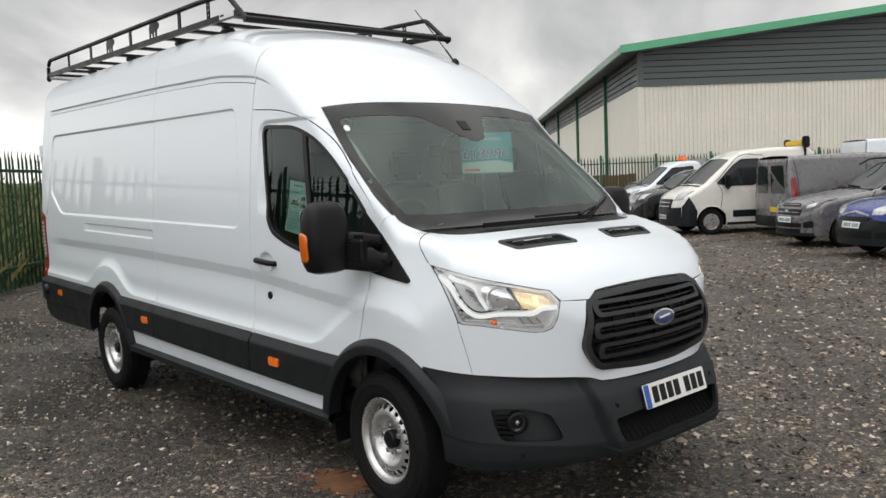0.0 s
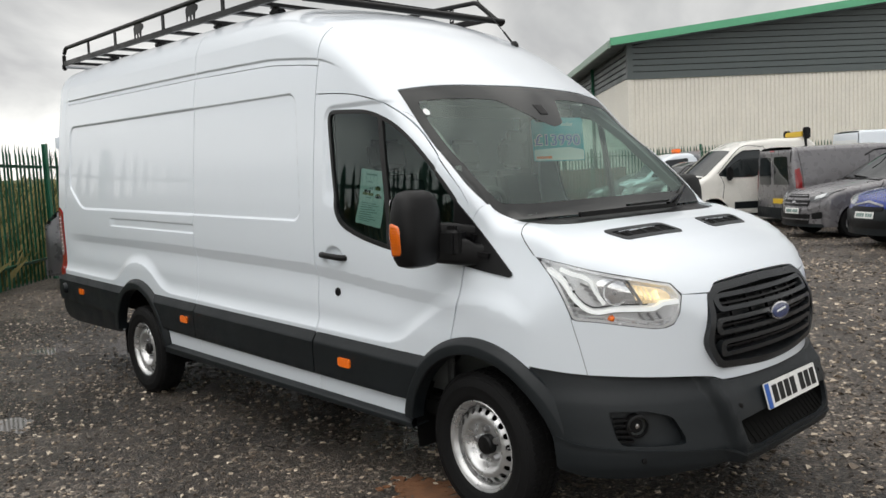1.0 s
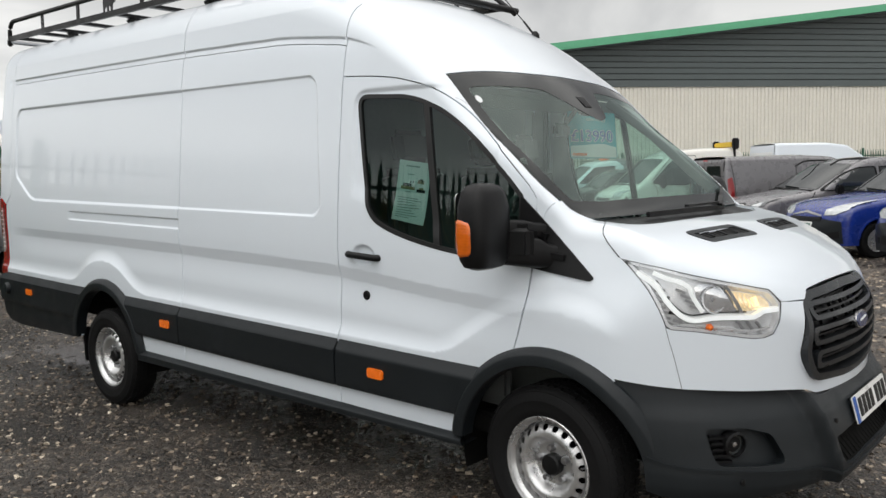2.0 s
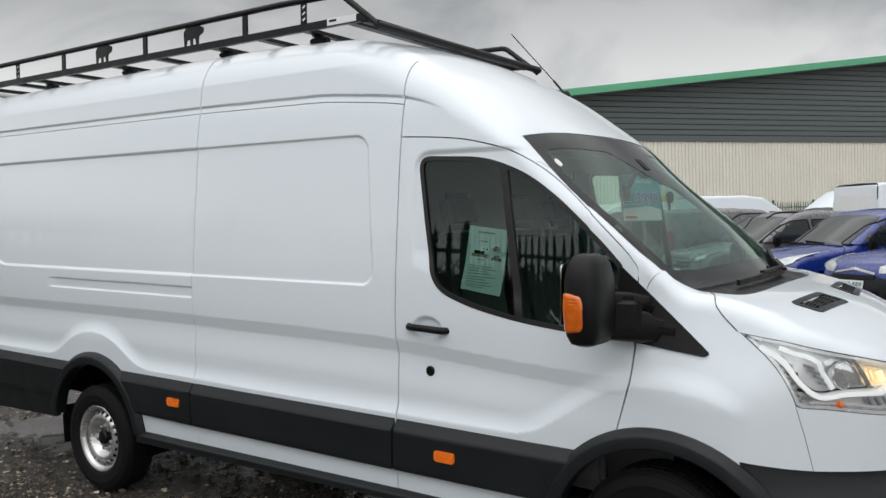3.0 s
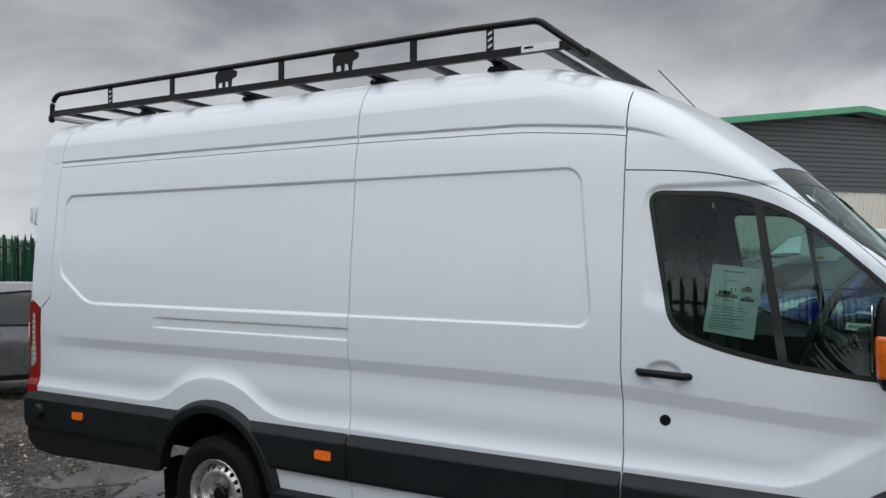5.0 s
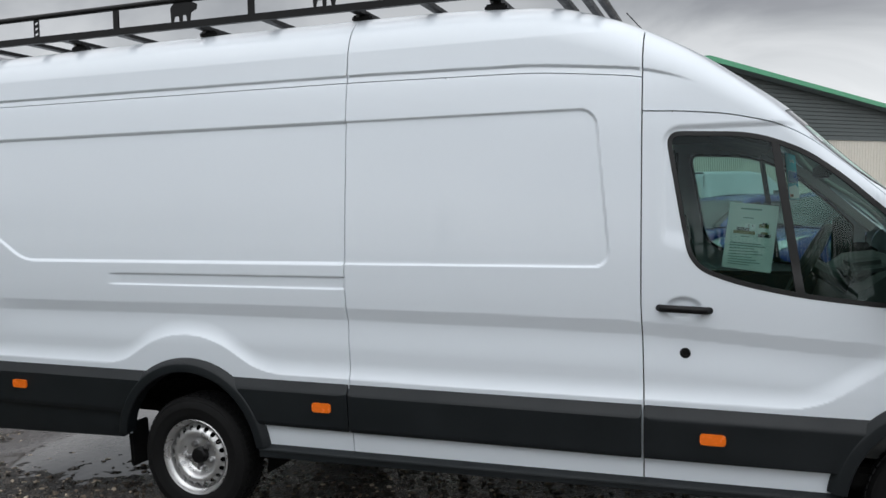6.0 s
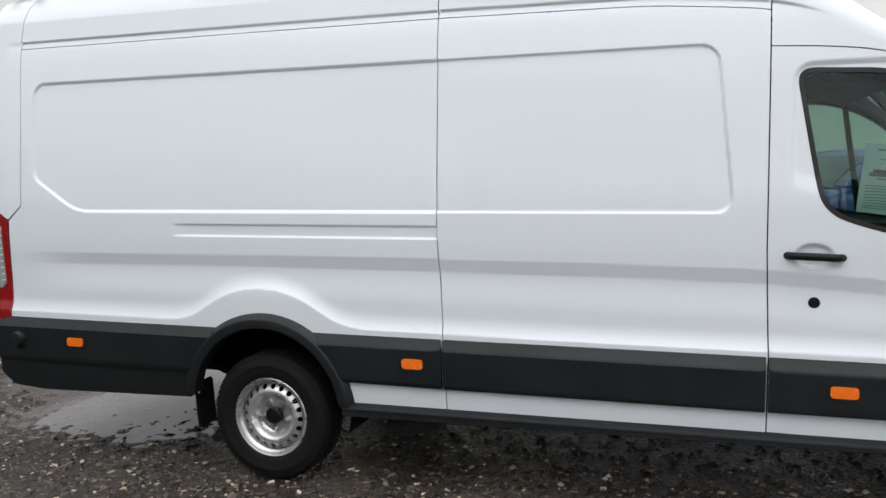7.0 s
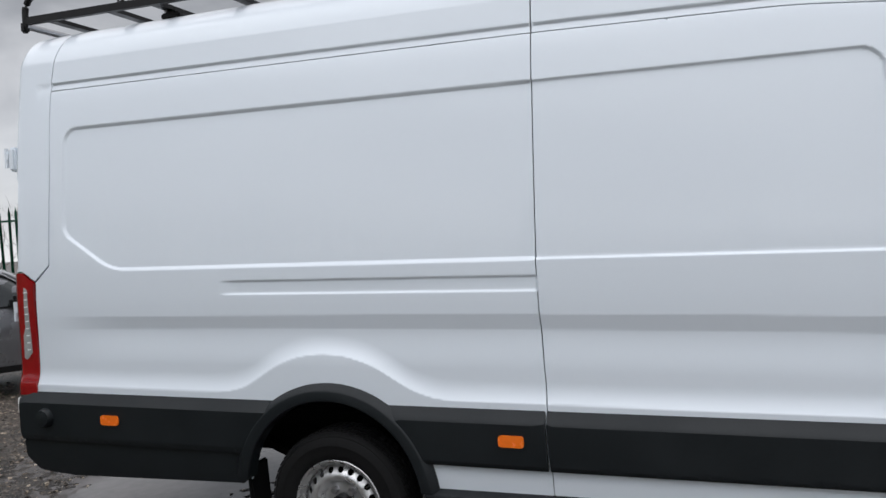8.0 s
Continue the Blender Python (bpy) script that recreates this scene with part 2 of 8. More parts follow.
def off_edge(px, py, loop):
    best = np.full(px.shape, 9.0)
    lp = np.array(loop)
    for a, b in zip(lp, np.roll(lp, -1, 0)):
        d = b - a
        t = np.clip(((px - a[0]) * d[0] + (py - a[1]) * d[1]) / max(d @ d, 1e-12), 0, 1)
        best = np.minimum(best, np.hypot(px - a[0] - t * d[0], py - a[1] - t * d[1]))
    return best


def dense(loop, step):
    out = []
    for (x0, y0), (x1, y1) in zip(loop, loop[1:] + loop[:1]):
        k = max(1, int(math.ceil(math.hypot(x1 - x0, y1 - y0) / step)))
        out += [(x0 + (x1 - x0) * i / k, y0 + (y1 - y0) * i / k) for i in range(k)]
    return out


def sheet(outer, holes=(), du=0.04, dv=0.04):
    """Triangles that fill an outline with holes: points and corner numbers."""
    step = max(du, dv) * 0.8
    loops = [dense(list(outer), step)] + [dense(list(h), step) for h in holes]
    o = np.array(outer)
    gx, gy = np.meshgrid(np.arange(o[:, 0].min() + du / 2, o[:, 0].max(), du), np.arange(o[:, 1].min() + dv / 2, o[:, 1].max(), dv))
    gx, gy = gx.ravel(), gy.ravel()
    ok = inside(gx, gy, loops[0])
    for h in loops[1:]:
        ok &= ~inside(gx, gy, h)
    gx, gy = gx[ok], gy[ok]
    for h in loops:
        far = off_edge(gx, gy, h) > 0.45 * min(du, dv)
        gx, gy = gx[far], gy[far]
    pts, edges = [], []
    for h in loops:
        k = len(pts)
        pts += [Vector(p) for p in h]
        edges += [(k + i, k + (i + 1) % len(h)) for i in range(len(h))]
    pts += [Vector((x, y)) for x, y in zip(gx, gy)]
    verts, _, faces, *_ = delaunay_2d_cdt(pts, edges, [], 0, 1e-6)
    p = np.array([tuple(v) for v in verts])
    t = np.array([list(q) for q in faces if len(q) == 3])
    c = p[t].mean(1)
    ok = inside(c[:, 0], c[:, 1], loops[0])
    for h in loops[1:]:
        ok &= ~inside(c[:, 0], c[:, 1], h)
    t = t[ok]
    # leave out slivers that bridge a nearly straight run of the outline
    for _ in range(4):
        e = np.sort(np.stack([t[:, [0, 1]], t[:, [1, 2]], t[:, [2, 0]]], 1), 2)
        key = e[..., 0].astype(np.int64) * len(p) + e[..., 1]
        _, back, times = np.unique(key.ravel(), return_inverse=True, return_counts=True)
        rim = (times[back.ravel()].reshape(-1, 3) == 1).any(1)
        a, b = p[t[:, 1]] - p[t[:, 0]], p[t[:, 2]] - p[t[:, 0]]
        longest = np.maximum(np.maximum((a ** 2).sum(1), (b ** 2).sum(1)), ((a - b) ** 2).sum(1))
        thin = rim & (np.abs(a[:, 0] * b[:, 1] - a[:, 1] * b[:, 0]) < 0.03 * longest)
        if not thin.any():
            break
        t = t[~thin]
    return p, t


def smax(a, b, k):
    h = np.clip(0.5 + 0.5 * (a - b) / k, 0, 1)
    return b + (a - b) * h + k * h * (1 - h)


def step01(t):
    t = np.clip(t, 0, 1)
    return t * t * (3 - 2 * t)


class Curve:
    """A smoothed table y(x)."""

    def __init__(self, pts, soft=0.05):
        p = np.array(pts, float)
        lo, hi = p[0, 0], p[-1, 0]
        self.x = np.linspace(lo, hi, 1600)
        y = np.interp(self.x, p[:, 0], p[:, 1])
        w = max(1, int(3 * soft / (hi - lo) * 1600))
        k = np.exp(-0.5 * (np.arange(-w, w + 1) / max(w / 3, 1e-6)) ** 2)
        ends = np.r_[y[0] - (y[1] - y[0]) * np.arange(w, 0, -1), y, y[-1] + (y[-1] - y[-2]) * np.arange(1, w + 1)]
        self.y = np.convolve(ends, k / k.sum(), "valid")

    def __call__(self, x):
        return np.interp(x, self.x, self.y)


GLOBE = np.array((-0.35, 0.0, 0.85))            # panels round the nose are cut as seen from this point inside


def globe(points, flip=1):
    """Bearings (azimuth, elevation) of points from inside the nose."""
    d = np.array(points, float) * (1, flip, 1) - GLOBE
    return list(zip(np.arctan2(d[:, 1], d[:, 0]), np.arctan2(d[:, 2], np.hypot(d[:, 0], d[:, 1]))))


class Hull:
    """A closed smooth vehicle shell: top line, half width by height, rounded nose and tail. Solved for any one coordinate."""

    def __init__(self, field, reach):
        self.f, self.reach = field, reach

    def solve(self, axis, a, b, side=1):
        lo, hi = (np.full(np.shape(a), float(v)) for v in self.reach[axis])
        for _ in range(26):
            mid = (lo + hi) / 2
            x, y, z = {"y": (a, mid, b), "z": (a, b, mid), "x": (mid, a, b), "t": (mid, a, b)}[axis]
            out = self.f(x, np.abs(y), z) > 0
            if axis == "t":
                out = ~out
            lo, hi = np.where(out, lo, mid), np.where(out, mid, hi)
        return (lo + hi) / 2

    def normal(self, p):
        e = 0.002
        g = []
        for i in range(3):
            d = np.zeros(3)
            d[i] = e
            q, r = p + d, p - d
            g.append(self.f(q[:, 0], np.abs(q[:, 1]), q[:, 2]) - self.f(r[:, 0], np.abs(r[:, 1]), r[:, 2]))
        g = np.stack(g, 1)
        return g / np.maximum(np.linalg.norm(g, axis=1, keepdims=True), 1e-9)

    def place(self, view, uv):
        """Points of the shell for a view: side (x, z), top (x, y), front or rear (y, z)."""
        a, b = uv[:, 0], uv[:, 1]
        if view in ("right", "left"):
            y = self.solve("y", a, b)
            return np.stack([a, -y if view == "right" else y, b], 1)
        if view == "top":
            return np.stack([a, b, self.solve("z", a, b)], 1)
        if view == "globe":
            d = np.stack([np.cos(a) * np.cos(b), np.sin(a) * np.cos(b), np.sin(b)], 1)
            lo, hi = np.full(len(a), 0.2), np.full(len(a), 2.4)
            for _ in range(26):
                mid = (lo + hi) / 2
                x, y, z = (GLOBE + d * mid[:, None]).T
                out = self.f(x, np.abs(y), z) > 0
                lo, hi = np.where(out, lo, mid), np.where(out, mid, hi)
            return GLOBE + d * ((lo + hi) / 2)[:, None]
        x = self.solve("x" if view == "front" else "t", a, b)
        return np.stack([x, a, b], 1)


def skin(name, hull, view, outer, material, parent=None, holes=(), du=0.04, dv=0.04, lift=0.0, fold=0.02, label="", mirror=False):
    """A panel of a shell, cut to an outline as seen from one side, with folded edges of that depth."""
    p, t = sheet(outer, holes, du, dv)
    q = hull.place(view, p)
    n = hull.normal(q)
    q = q + n * (lift(p)[:, None] if callable(lift) else lift)
    if mirror:
        q, n = q * (1, -1, 1), n * (1, -1, 1)
    a = np.cross(q[t[:, 1]] - q[t[:, 0]], q[t[:, 2]] - q[t[:, 0]])
    turn = (a * n[t].sum(1)).sum(1) < 0
    t[turn] = t[turn][:, ::-1]
    count = {}
    for tri in t:
        for i in range(3):
            e = (tri[i], tri[(i + 1) % 3])
            count[e] = count.get(e, 0) + 1
    rim = [e for e in count if (e[1], e[0]) not in count]
    verts, faces = list(map(tuple, q)), [tuple(map(int, f)) for f in t]
    norms = list(map(tuple, n[t].reshape(-1, 3)))
    if fold:
        ids = sorted({i for e in rim for i in e})
        low = {i: len(verts) + k for k, i in enumerate(ids)}
        verts += [tuple(q[i] - n[i] * fold) for i in ids]
        for a2, b in rim:
            faces.append((int(b), int(a2), low[a2], low[b]))
            face = np.cross(q[a2] - q[b], -n[b] * fold)
            norms += [tuple(face / max(np.linalg.norm(face), 1e-9))] * 4
    me = bpy.data.meshes.new(name)
    me.from_pydata(verts, [], faces)
    me.polygons.foreach_set("use_smooth", [True] * len(me.polygons))
    if callable(lift):
        me.set_sharp_from_angle(angle=radians(20))
    else:
        me.normals_split_custom_set(norms)
    me.materials.append(material)
    ob = new(name, me)
    if parent:
        ob.parent = parent
    return tagged(ob, label)

# ---- the van ----
RAKE = 1.5
VAN_POSE = pose(0, 0, 0, 0, RAKE, 0)          # the body sits a little nose-down on its springs
REAR_HUB_Z, FRONT_HUB_Z, HUB_X = 0.247, 0.345, -3.758

t_screen = Curve([(-6.2, 2.66), (-5.6, 2.69), (-5.3, 2.70), (-4, 2.715), (-2.5, 2.718), (-2.05, 2.708), (-1.65, 2.672), (-1.3, 2.555), (-1.0, 2.40), (-0.60, 2.115), (0.06, 1.455), (0.5, 1.02), (1.3, 0.2)], 0.07)
t_bonnet = Curve([(-1.5, 1.44), (0.0, 1.395), (0.2, 1.38), (0.42, 1.352), (0.6, 1.295), (0.75, 1.215), (0.845, 1.13), (0.90, 1.05), (0.945, 0.95), (0.98, 0.8), (1.05, 0.3), (1.6, -2)], 0.03)
w_base = Curve([(-0.2, 0.93), (0.2, 0.965), (0.4, 0.995), (0.75, 1.006), (0.95, 1.006), (1.2, 1.014), (1.4, 1.008), (1.7, 0.988), (2.0, 0.962), (2.3, 0.925), (2.5, 0.897), (2.9, 0.841)], 0.04)
z_ledge = Curve([(-6, 0.762), (-4.33, 0.760), (-4.22, 0.785), (-4.05, 0.89), (-3.93, 0.935), (-3.81, 0.95), (-3.68, 0.94), (-3.55, 0.90), (-3.36, 0.79), (-3.24, 0.758), (-2.0, 0.752), (-0.62, 0.752), (-0.5, 0.79), (-0.34, 0.90), (-0.2, 0.985), (0.0, 1.03), (0.2, 1.0), (0.4, 0.90), (0.7, 0.8), (1.2, 0.78)], 0.03)
z_crease = Curve([(-6, 1.085), (-2.8, 1.095), (-1.28, 1.082), (-0.5, 1.02), (0.3, 0.99), (1, 1.0)], 0.2)
z_groove = Curve([(-6, 2.345), (-2.81, 2.338), (-1.79, 2.322), (-1.3, 2.274), (-1.15, 2.236), (-1.03, 2.185), (-0.5, 1.95)], 0.08)


def recess(x, z, x0, x1, z0, z1, r, chamfer=0.0):
    """How far a point lies inside a rounded box, metres."""
    cx, cz, hx, hz = (x0 + x1) / 2, (z0 + z1) / 2, (x1 - x0) / 2 - r, (z1 - z0) / 2 - r
    qx, qz = np.abs(x - cx) - hx, np.abs(z - cz) - hz
    d = np.hypot(np.maximum(qx, 0), np.maximum(qz, 0)) + np.minimum(np.maximum(qx, qz), 0) - r
    if chamfer:
        cut = -((x - x0) * 0.535 + (z - z0 - chamfer * 0.635) * 0.845)
        d = smax(d, cut, 0.05)
    return -d


def half_width(x, z):
    w = w_base(z) - 0.085 * step01((x + 0.9) / 1.2) * step01((z - 0.95) / 0.45)
    w = w - 0.026 * step01(x / 0.3) * step01((z - 0.95) / 0.25)
    w = w - 0.18 * np.clip(z - 2.465, 0, 0.5)
    fade_r = step01((x + 5.5) / 0.6)
    fade_f = 1 - step01((x - 0.1) / 0.4)
    up = np.clip((z_ledge(x) + 0.09 - z) / 0.09, 0, 1)
    soft = np.clip(1 - smax(1 - up, 0 * up, 0.45), 0, 1) ** 1.6
    ahead = step01((x + 0.62) / 0.3)
    w = w + 0.024 * (up ** 2.1 * (1 - ahead) + 0.92 * soft * ahead) * fade_f
    u = z - z_crease(x)
    w = w - 0.016 * np.clip((0.034 - u) / 0.066, 0, 1) * (1 - step01((-0.032 - u) / 0.17)) * fade_r * (1 - step01((x + 0.5) / 0.6))
    w = w - 0.013 * step01(recess(x + 0.10 * (z - 1.352) * step01((x + 3.2) / 1.2), z, -5.31, -1.415, 1.352, 2.105, 0.085, 0.31) / 0.015)
    w = w - 0.011 * step01(recess(x, z, -4.37, -2.79, 1.222, 1.294, 0.01) / 0.013) * step01((x + 4.36) / 0.12)
    g = z - z_groove(x)
    w = w - 0.014 * step01(-(g - 0.010) / 0.015) * np.exp(np.minimum(g, 0) / 0.05) * (1 - step01((x + 1.28) / 0.26)) * step01((x + 5.52) / 0.05)
    w = w - 0.018 * np.exp(-(((x + 1.095) / 0.072) ** 2 + ((z - 1.176) / 0.047) ** 2) ** 4)
    # the pressed surround of the door window
    w = w - 0.012 * step01(recess(x, z, -1.20, -0.30, 1.24, 2.005, 0.09) / 0.028) * step01((z - (1.22 - 0.32 * (x + 0.45))) / 0.10)
    return w


def van_field(x, y, z):
    q = (y / 0.9) ** 2
    base = step01((x + 0.55) / 0.5)
    screen = t_screen(x + (0.10 - 0.065 * base) * q) - (0.045 - 0.027 * base + 0.02 * step01((-1.5 - x) / 0.6)) * q
    top = smax(screen, t_bonnet(x + 0.06 * y * y * step01((x - 0.15) / 0.5)) - 0.060 * step01((x - 0.12) / 0.55) * q, 0.03)
    k = 0.07 + 0.10 * step01((-0.5 - x) / 0.9)
    f = smax(z - top, y - half_width(x, z), k)
    f = smax(f, x - (0.942 - 0.24 * y * y - 0.30 * y ** 4), 0.10)
    return smax(f, -5.672 - x + 0.02 * q, 0.055)


VAN = Hull(van_field, {"y": (0.0, 1.3), "z": (0.2, 3.2), "x": (-0.6, 1.3), "t": (-6.2, -4.0)})
DOOR_GLASS = Hull(lambda x, y, z: y - (w_base(z) - 0.085 * step01((x + 0.9) / 1.2) * step01((z - 0.95) / 0.45) - 0.012), VAN.reach)
y_split = Curve([(-6.2, 0.78), (-1.7, 0.78), (-1.2, 0.812), (-0.66, 0.864), (-0.49, 0.884), (-0.3, 0.910), (-0.126, 0.922), (-0.05, 0.911), (0.0, 0.893), (0.5, 0.884)], 0.03)


# edges that neighbouring nose panels share, right-hand side
PILLAR_SEAM = [(-0.012, -0.888, 1.472), (-0.022, -0.912, 1.464), (-0.038, -0.933, 1.449), (-0.058, -0.940, 1.42), (-0.068, -0.943, 1.39), (-0.072, -0.945, 1.36)]
GLASS_CORNER = [(-0.012, -0.888, 1.472), (0.018, -0.880, 1.44), (0.048, -0.858, 1.42), (0.082, -0.818, 1.398), (0.14, -0.792, 1.384)]
BONNET_SEAM = [(0.14, -0.792, 1.384), (0.17, -0.845, 1.376), (0.186, -0.888, 1.362), (0.196, -0.905, 1.343), (0.217, -0.912, 1.316), (0.248, -0.917, 1.285), (0.280, -0.922, 1.255)]
LAMP_TOP = [(0.280, -0.922, 1.255), (0.43, -0.926, 1.237), (0.55, -0.880, 1.210), (0.664, -0.768, 1.178), (0.736, -0.67, 1.153), (0.764, -0.618, 1.142), (0.786, -0.602, 1.115), (0.803, -0.588, 1.088)]
LAMP_LOW = [(0.803, -0.588, 1.088), (0.809, -0.603, 1.05), (0.808, -0.613, 1.01), (0.796, -0.637, 0.966), (0.775, -0.668, 0.953), (0.748, -0.705, 0.951), (0.68, -0.785, 0.965), (0.582, -0.875, 0.983), (0.507, -0.928, 0.99), (0.490, -0.940, 1.002)]
LAMP_SIDE = [(0.490, -0.940, 1.002), (0.463, -0.950, 1.066), (0.419, -0.953, 1.137), (0.353, -0.938, 1.198), (0.280, -0.922, 1.255)]
SHIELD = [(0.490, -0.940, 1.002), (0.505, -0.931, 0.94), (0.519, -0.923, 0.89), (0.546, -0.903, 0.764)]
MITRE = [(0.803, -0.588, 1.088), (0.83, -0.50, 1.085), (0.845, -0.44, 1.082)]
BUMPER_TOP = [(0.312, -1.01, 0.782), (0.457, -0.958, 0.768), (0.546, -0.903, 0.760), (0.66, -0.80, 0.753), (0.812, -0.605, 0.740), (0.872, -0.47, 0.724), (0.892, -0.412, 0.703), (0.938, -0.11, 0.698), (0.94, 0, 0.697)]
BONNET_REAR = [(0.14, -0.792, 1.384), (0.19, -0.765, 1.376), (0.238, -0.68, 1.369), (0.260, -0.52, 1.368), (0.264, -0.19, 1.371), (0.264, 0, 1.372)]


def part_way(line, d):
    """A shared edge drawn back by d on one side, so that a dark joint stays open."""
    p = np.array(line, float)
    t = np.gradient(p, axis=0)
    n = VAN.normal(p)
    k = np.cross(n, t)
    return p + k / np.linalg.norm(k, axis=1, keepdims=True) * d


def both(line):
    return list(map(tuple, line)) + [(x, -y, z) for x, y, z in list(line)[::-1]]


def split_line(x0, x1, k=40):
    xs = np.linspace(x0, x1, k)
    return list(zip(xs, VAN.solve("z", xs, y_split(xs))))


FRONT_ARCH = (0.015, 0.345, 0.452)             # centre x, z and radius of the opening
REAR_ARCH = (-3.775, 0.30, 0.447)
SEAM, DOOR_X = -2.80, -1.283


def van_body(van):
    gr = lambda x: float(z_groove(x)) - 0.036
    # lower side panels, each with its seam
    low = [(-5.50, 0.74), (-5.49, 1.30), (-5.395, 1.385), (-5.39, 1.9), (-5.405, gr(-5.4))]
    mid = [(x, gr(x)) for x in np.linspace(-5.3, SEAM - 0.003, 40)]
    arch_r = arc(*REAR_ARCH, 175, 8, 30)
    seam = [(SEAM - 0.003, gr(SEAM)), (SEAM + 0.0, 1.36), (SEAM + 0.012, 1.05), (SEAM + 0.03, 0.75), (SEAM + 0.045, 0.36)]
    quarter = low + mid[1:-1] + seam + [(-3.32, 0.36)] + arch_r[::-1] + [(-4.23, 0.48), (-5.50, 0.48)]
    forward = [(x + 0.005, z) for x, z in seam[::-1]] + [(x, gr(x)) for x in np.linspace(SEAM + 0.06, DOOR_X - 0.05, 30)]
    forward += [(DOOR_X - 0.003, gr(DOOR_X)), (DOOR_X - 0.003, 1.2), (DOOR_X + 0.004, 1.0), (DOOR_X + 0.012, 0.72), (DOOR_X + 0.01, 0.375)]
    for s, m in (("right", False), ("left", False)):
        fine, rows = (0.0095, 0.0085) if s == "right" else (0.03, 0.02)
        skin("side_panel", VAN, s, quarter, WHITE, van, du=fine, dv=rows, label="white rear side panel with pressed recess")
        skin("side_panel", VAN, s, forward, WHITE, van, du=fine, dv=rows, label="white load side panel with pressed recess")
        # the high roof's flanks above the groove
        lo = [(x, gr(x) + 0.005) for x in np.linspace(-5.405, SEAM - 0.003, 44)]
        hi = split_line(-5.37, SEAM - 0.003, 30)
        skin("roof_flank", VAN, s, lo + hi[::-1], WHITE, van, du=0.03, dv=0.0065, fold=0.008)
        lo = [(x, gr(x) + 0.005) for x in np.linspace(SEAM + 0.003, DOOR_X - 0.003, 32)]
        hi = split_line(SEAM + 0.003, DOOR_X - 0.003, 20)
        skin("roof_flank", VAN, s, lo + hi[::-1], WHITE, van, du=0.03, dv=0.0065, fold=0.008)
        # cab side above the door, down the windscreen pillar
        door_top = spline([(DOOR_X + 0.003, 2.078), (-1.05, 2.062), (-0.86, 2.034), (-0.65, 1.968), (-0.45, 1.828), (-0.14, 1.536), (-0.10, 1.46)], 0.04)
        hi = split_line(DOOR_X + 0.003, -0.014, 40)
        low = [(x - 0.002, z + 0.002) for x, y, z in PILLAR_SEAM[1:][::-1]]
        skin("cab_pillar", VAN, s, door_top + [(-0.098, 1.40), (-0.095, 1.362)] + low + hi[::-1], WHITE, van, du=0.014, dv=0.007, fold=0.012, label="white cab side and windscreen pillar")
        # front wing
        fl = 1 if s == "right" else -1
        arch_f = arc(*FRONT_ARCH, 42, 107, 20)
        lower = arch_f + [(-0.158, 0.80), (-0.158, 0.83), (-0.105, 1.03), (-0.094, 1.166), (-0.09, 1.35)]
        wing = spline(PILLAR_SEAM[::-1], 0.02)[:-1] + spline(GLASS_CORNER, 0.02)[:-1] + spline(part_way(BONNET_SEAM, 0.0025), 0.02)[:-1] + spline(part_way(LAMP_SIDE[::-1], 0.002), 0.03)[:-1] + spline(part_way(SHIELD, 0.0008), 0.04)
        wing += [tuple(np.array(p) + (0, 0, 0.004)) for p in BUMPER_TOP[:2][::-1]] + [tuple(p) for p in VAN.place("right", np.array(lower))]
        skin("front_wing", VAN, "globe", globe(wing, fl), WHITE, van, du=0.02, dv=0.016, fold=0.012)
        # cab door with its window opening
        top = [(x, z - 0.006) for x, z in door_top]
        arch_d = arc(*FRONT_ARCH, 111, 172, 14)
        door = top + [(-0.104, 1.43), (-0.102, 1.166), (-0.113, 1.03), (-0.163, 0.83)] + arch_d + [(-0.46, 0.39), (DOOR_X + 0.016, 0.39), (DOOR_X + 0.018, 0.72), (DOOR_X + 0.010, 1.0), (DOOR_X + 0.003, 1.2)]
        d = skin("cab_door", VAN, s, door, WHITE, van, holes=[WINDOW], du=fine, dv=rows, label="white cab door with black handle")
        cab_door_parts(d, s)
    # roof, bonnet
    edge = [(x, float(y_split(x))) for x in np.linspace(-5.60, -0.69, 60)]
    roof = [(x, -y - 0.003) for x, y in edge] + spline([(-0.675, -0.864), (-0.648, -0.66), (-0.60, -0.3), (-0.588, 0), (-0.60, 0.3), (-0.648, 0.66), (-0.675, 0.864)], 0.05) + [(x, y + 0.003) for x, y in edge[::-1]]
    skin("roof", VAN, "top", roof, WHITE, van, du=0.05, dv=0.035, fold=0.01, label="white high roof")
    half = spline(BONNET_REAR[::-1], 0.04)[:-1] + spline(BONNET_SEAM, 0.02)[:-1] + spline(part_way(LAMP_TOP, -0.003), 0.03)[:-1]
    lead = [tuple(p) for p in VAN.place("front", np.array(spline([(-0.44, 1.090), (-0.38, 1.117), (-0.2, 1.128), (0, 1.131)], 0.04)))]
    bonnet = half + [tuple(p + (0, 0, 0.003)) for p in np.array(MITRE)] + lead[1:-1]
    bonnet = globe(both(bonnet)[1:])
    vents = [VENT, [(x, -y) for x, y in VENT]]
    bn = skin("bonnet", VAN, "globe", bonnet, WHITE, van, holes=[globe(VAN.place("top", np.array(v))) for v in vents], du=0.028, dv=0.028, fold=0.02)
    for v in vents:
        vent_grille(bn, v)
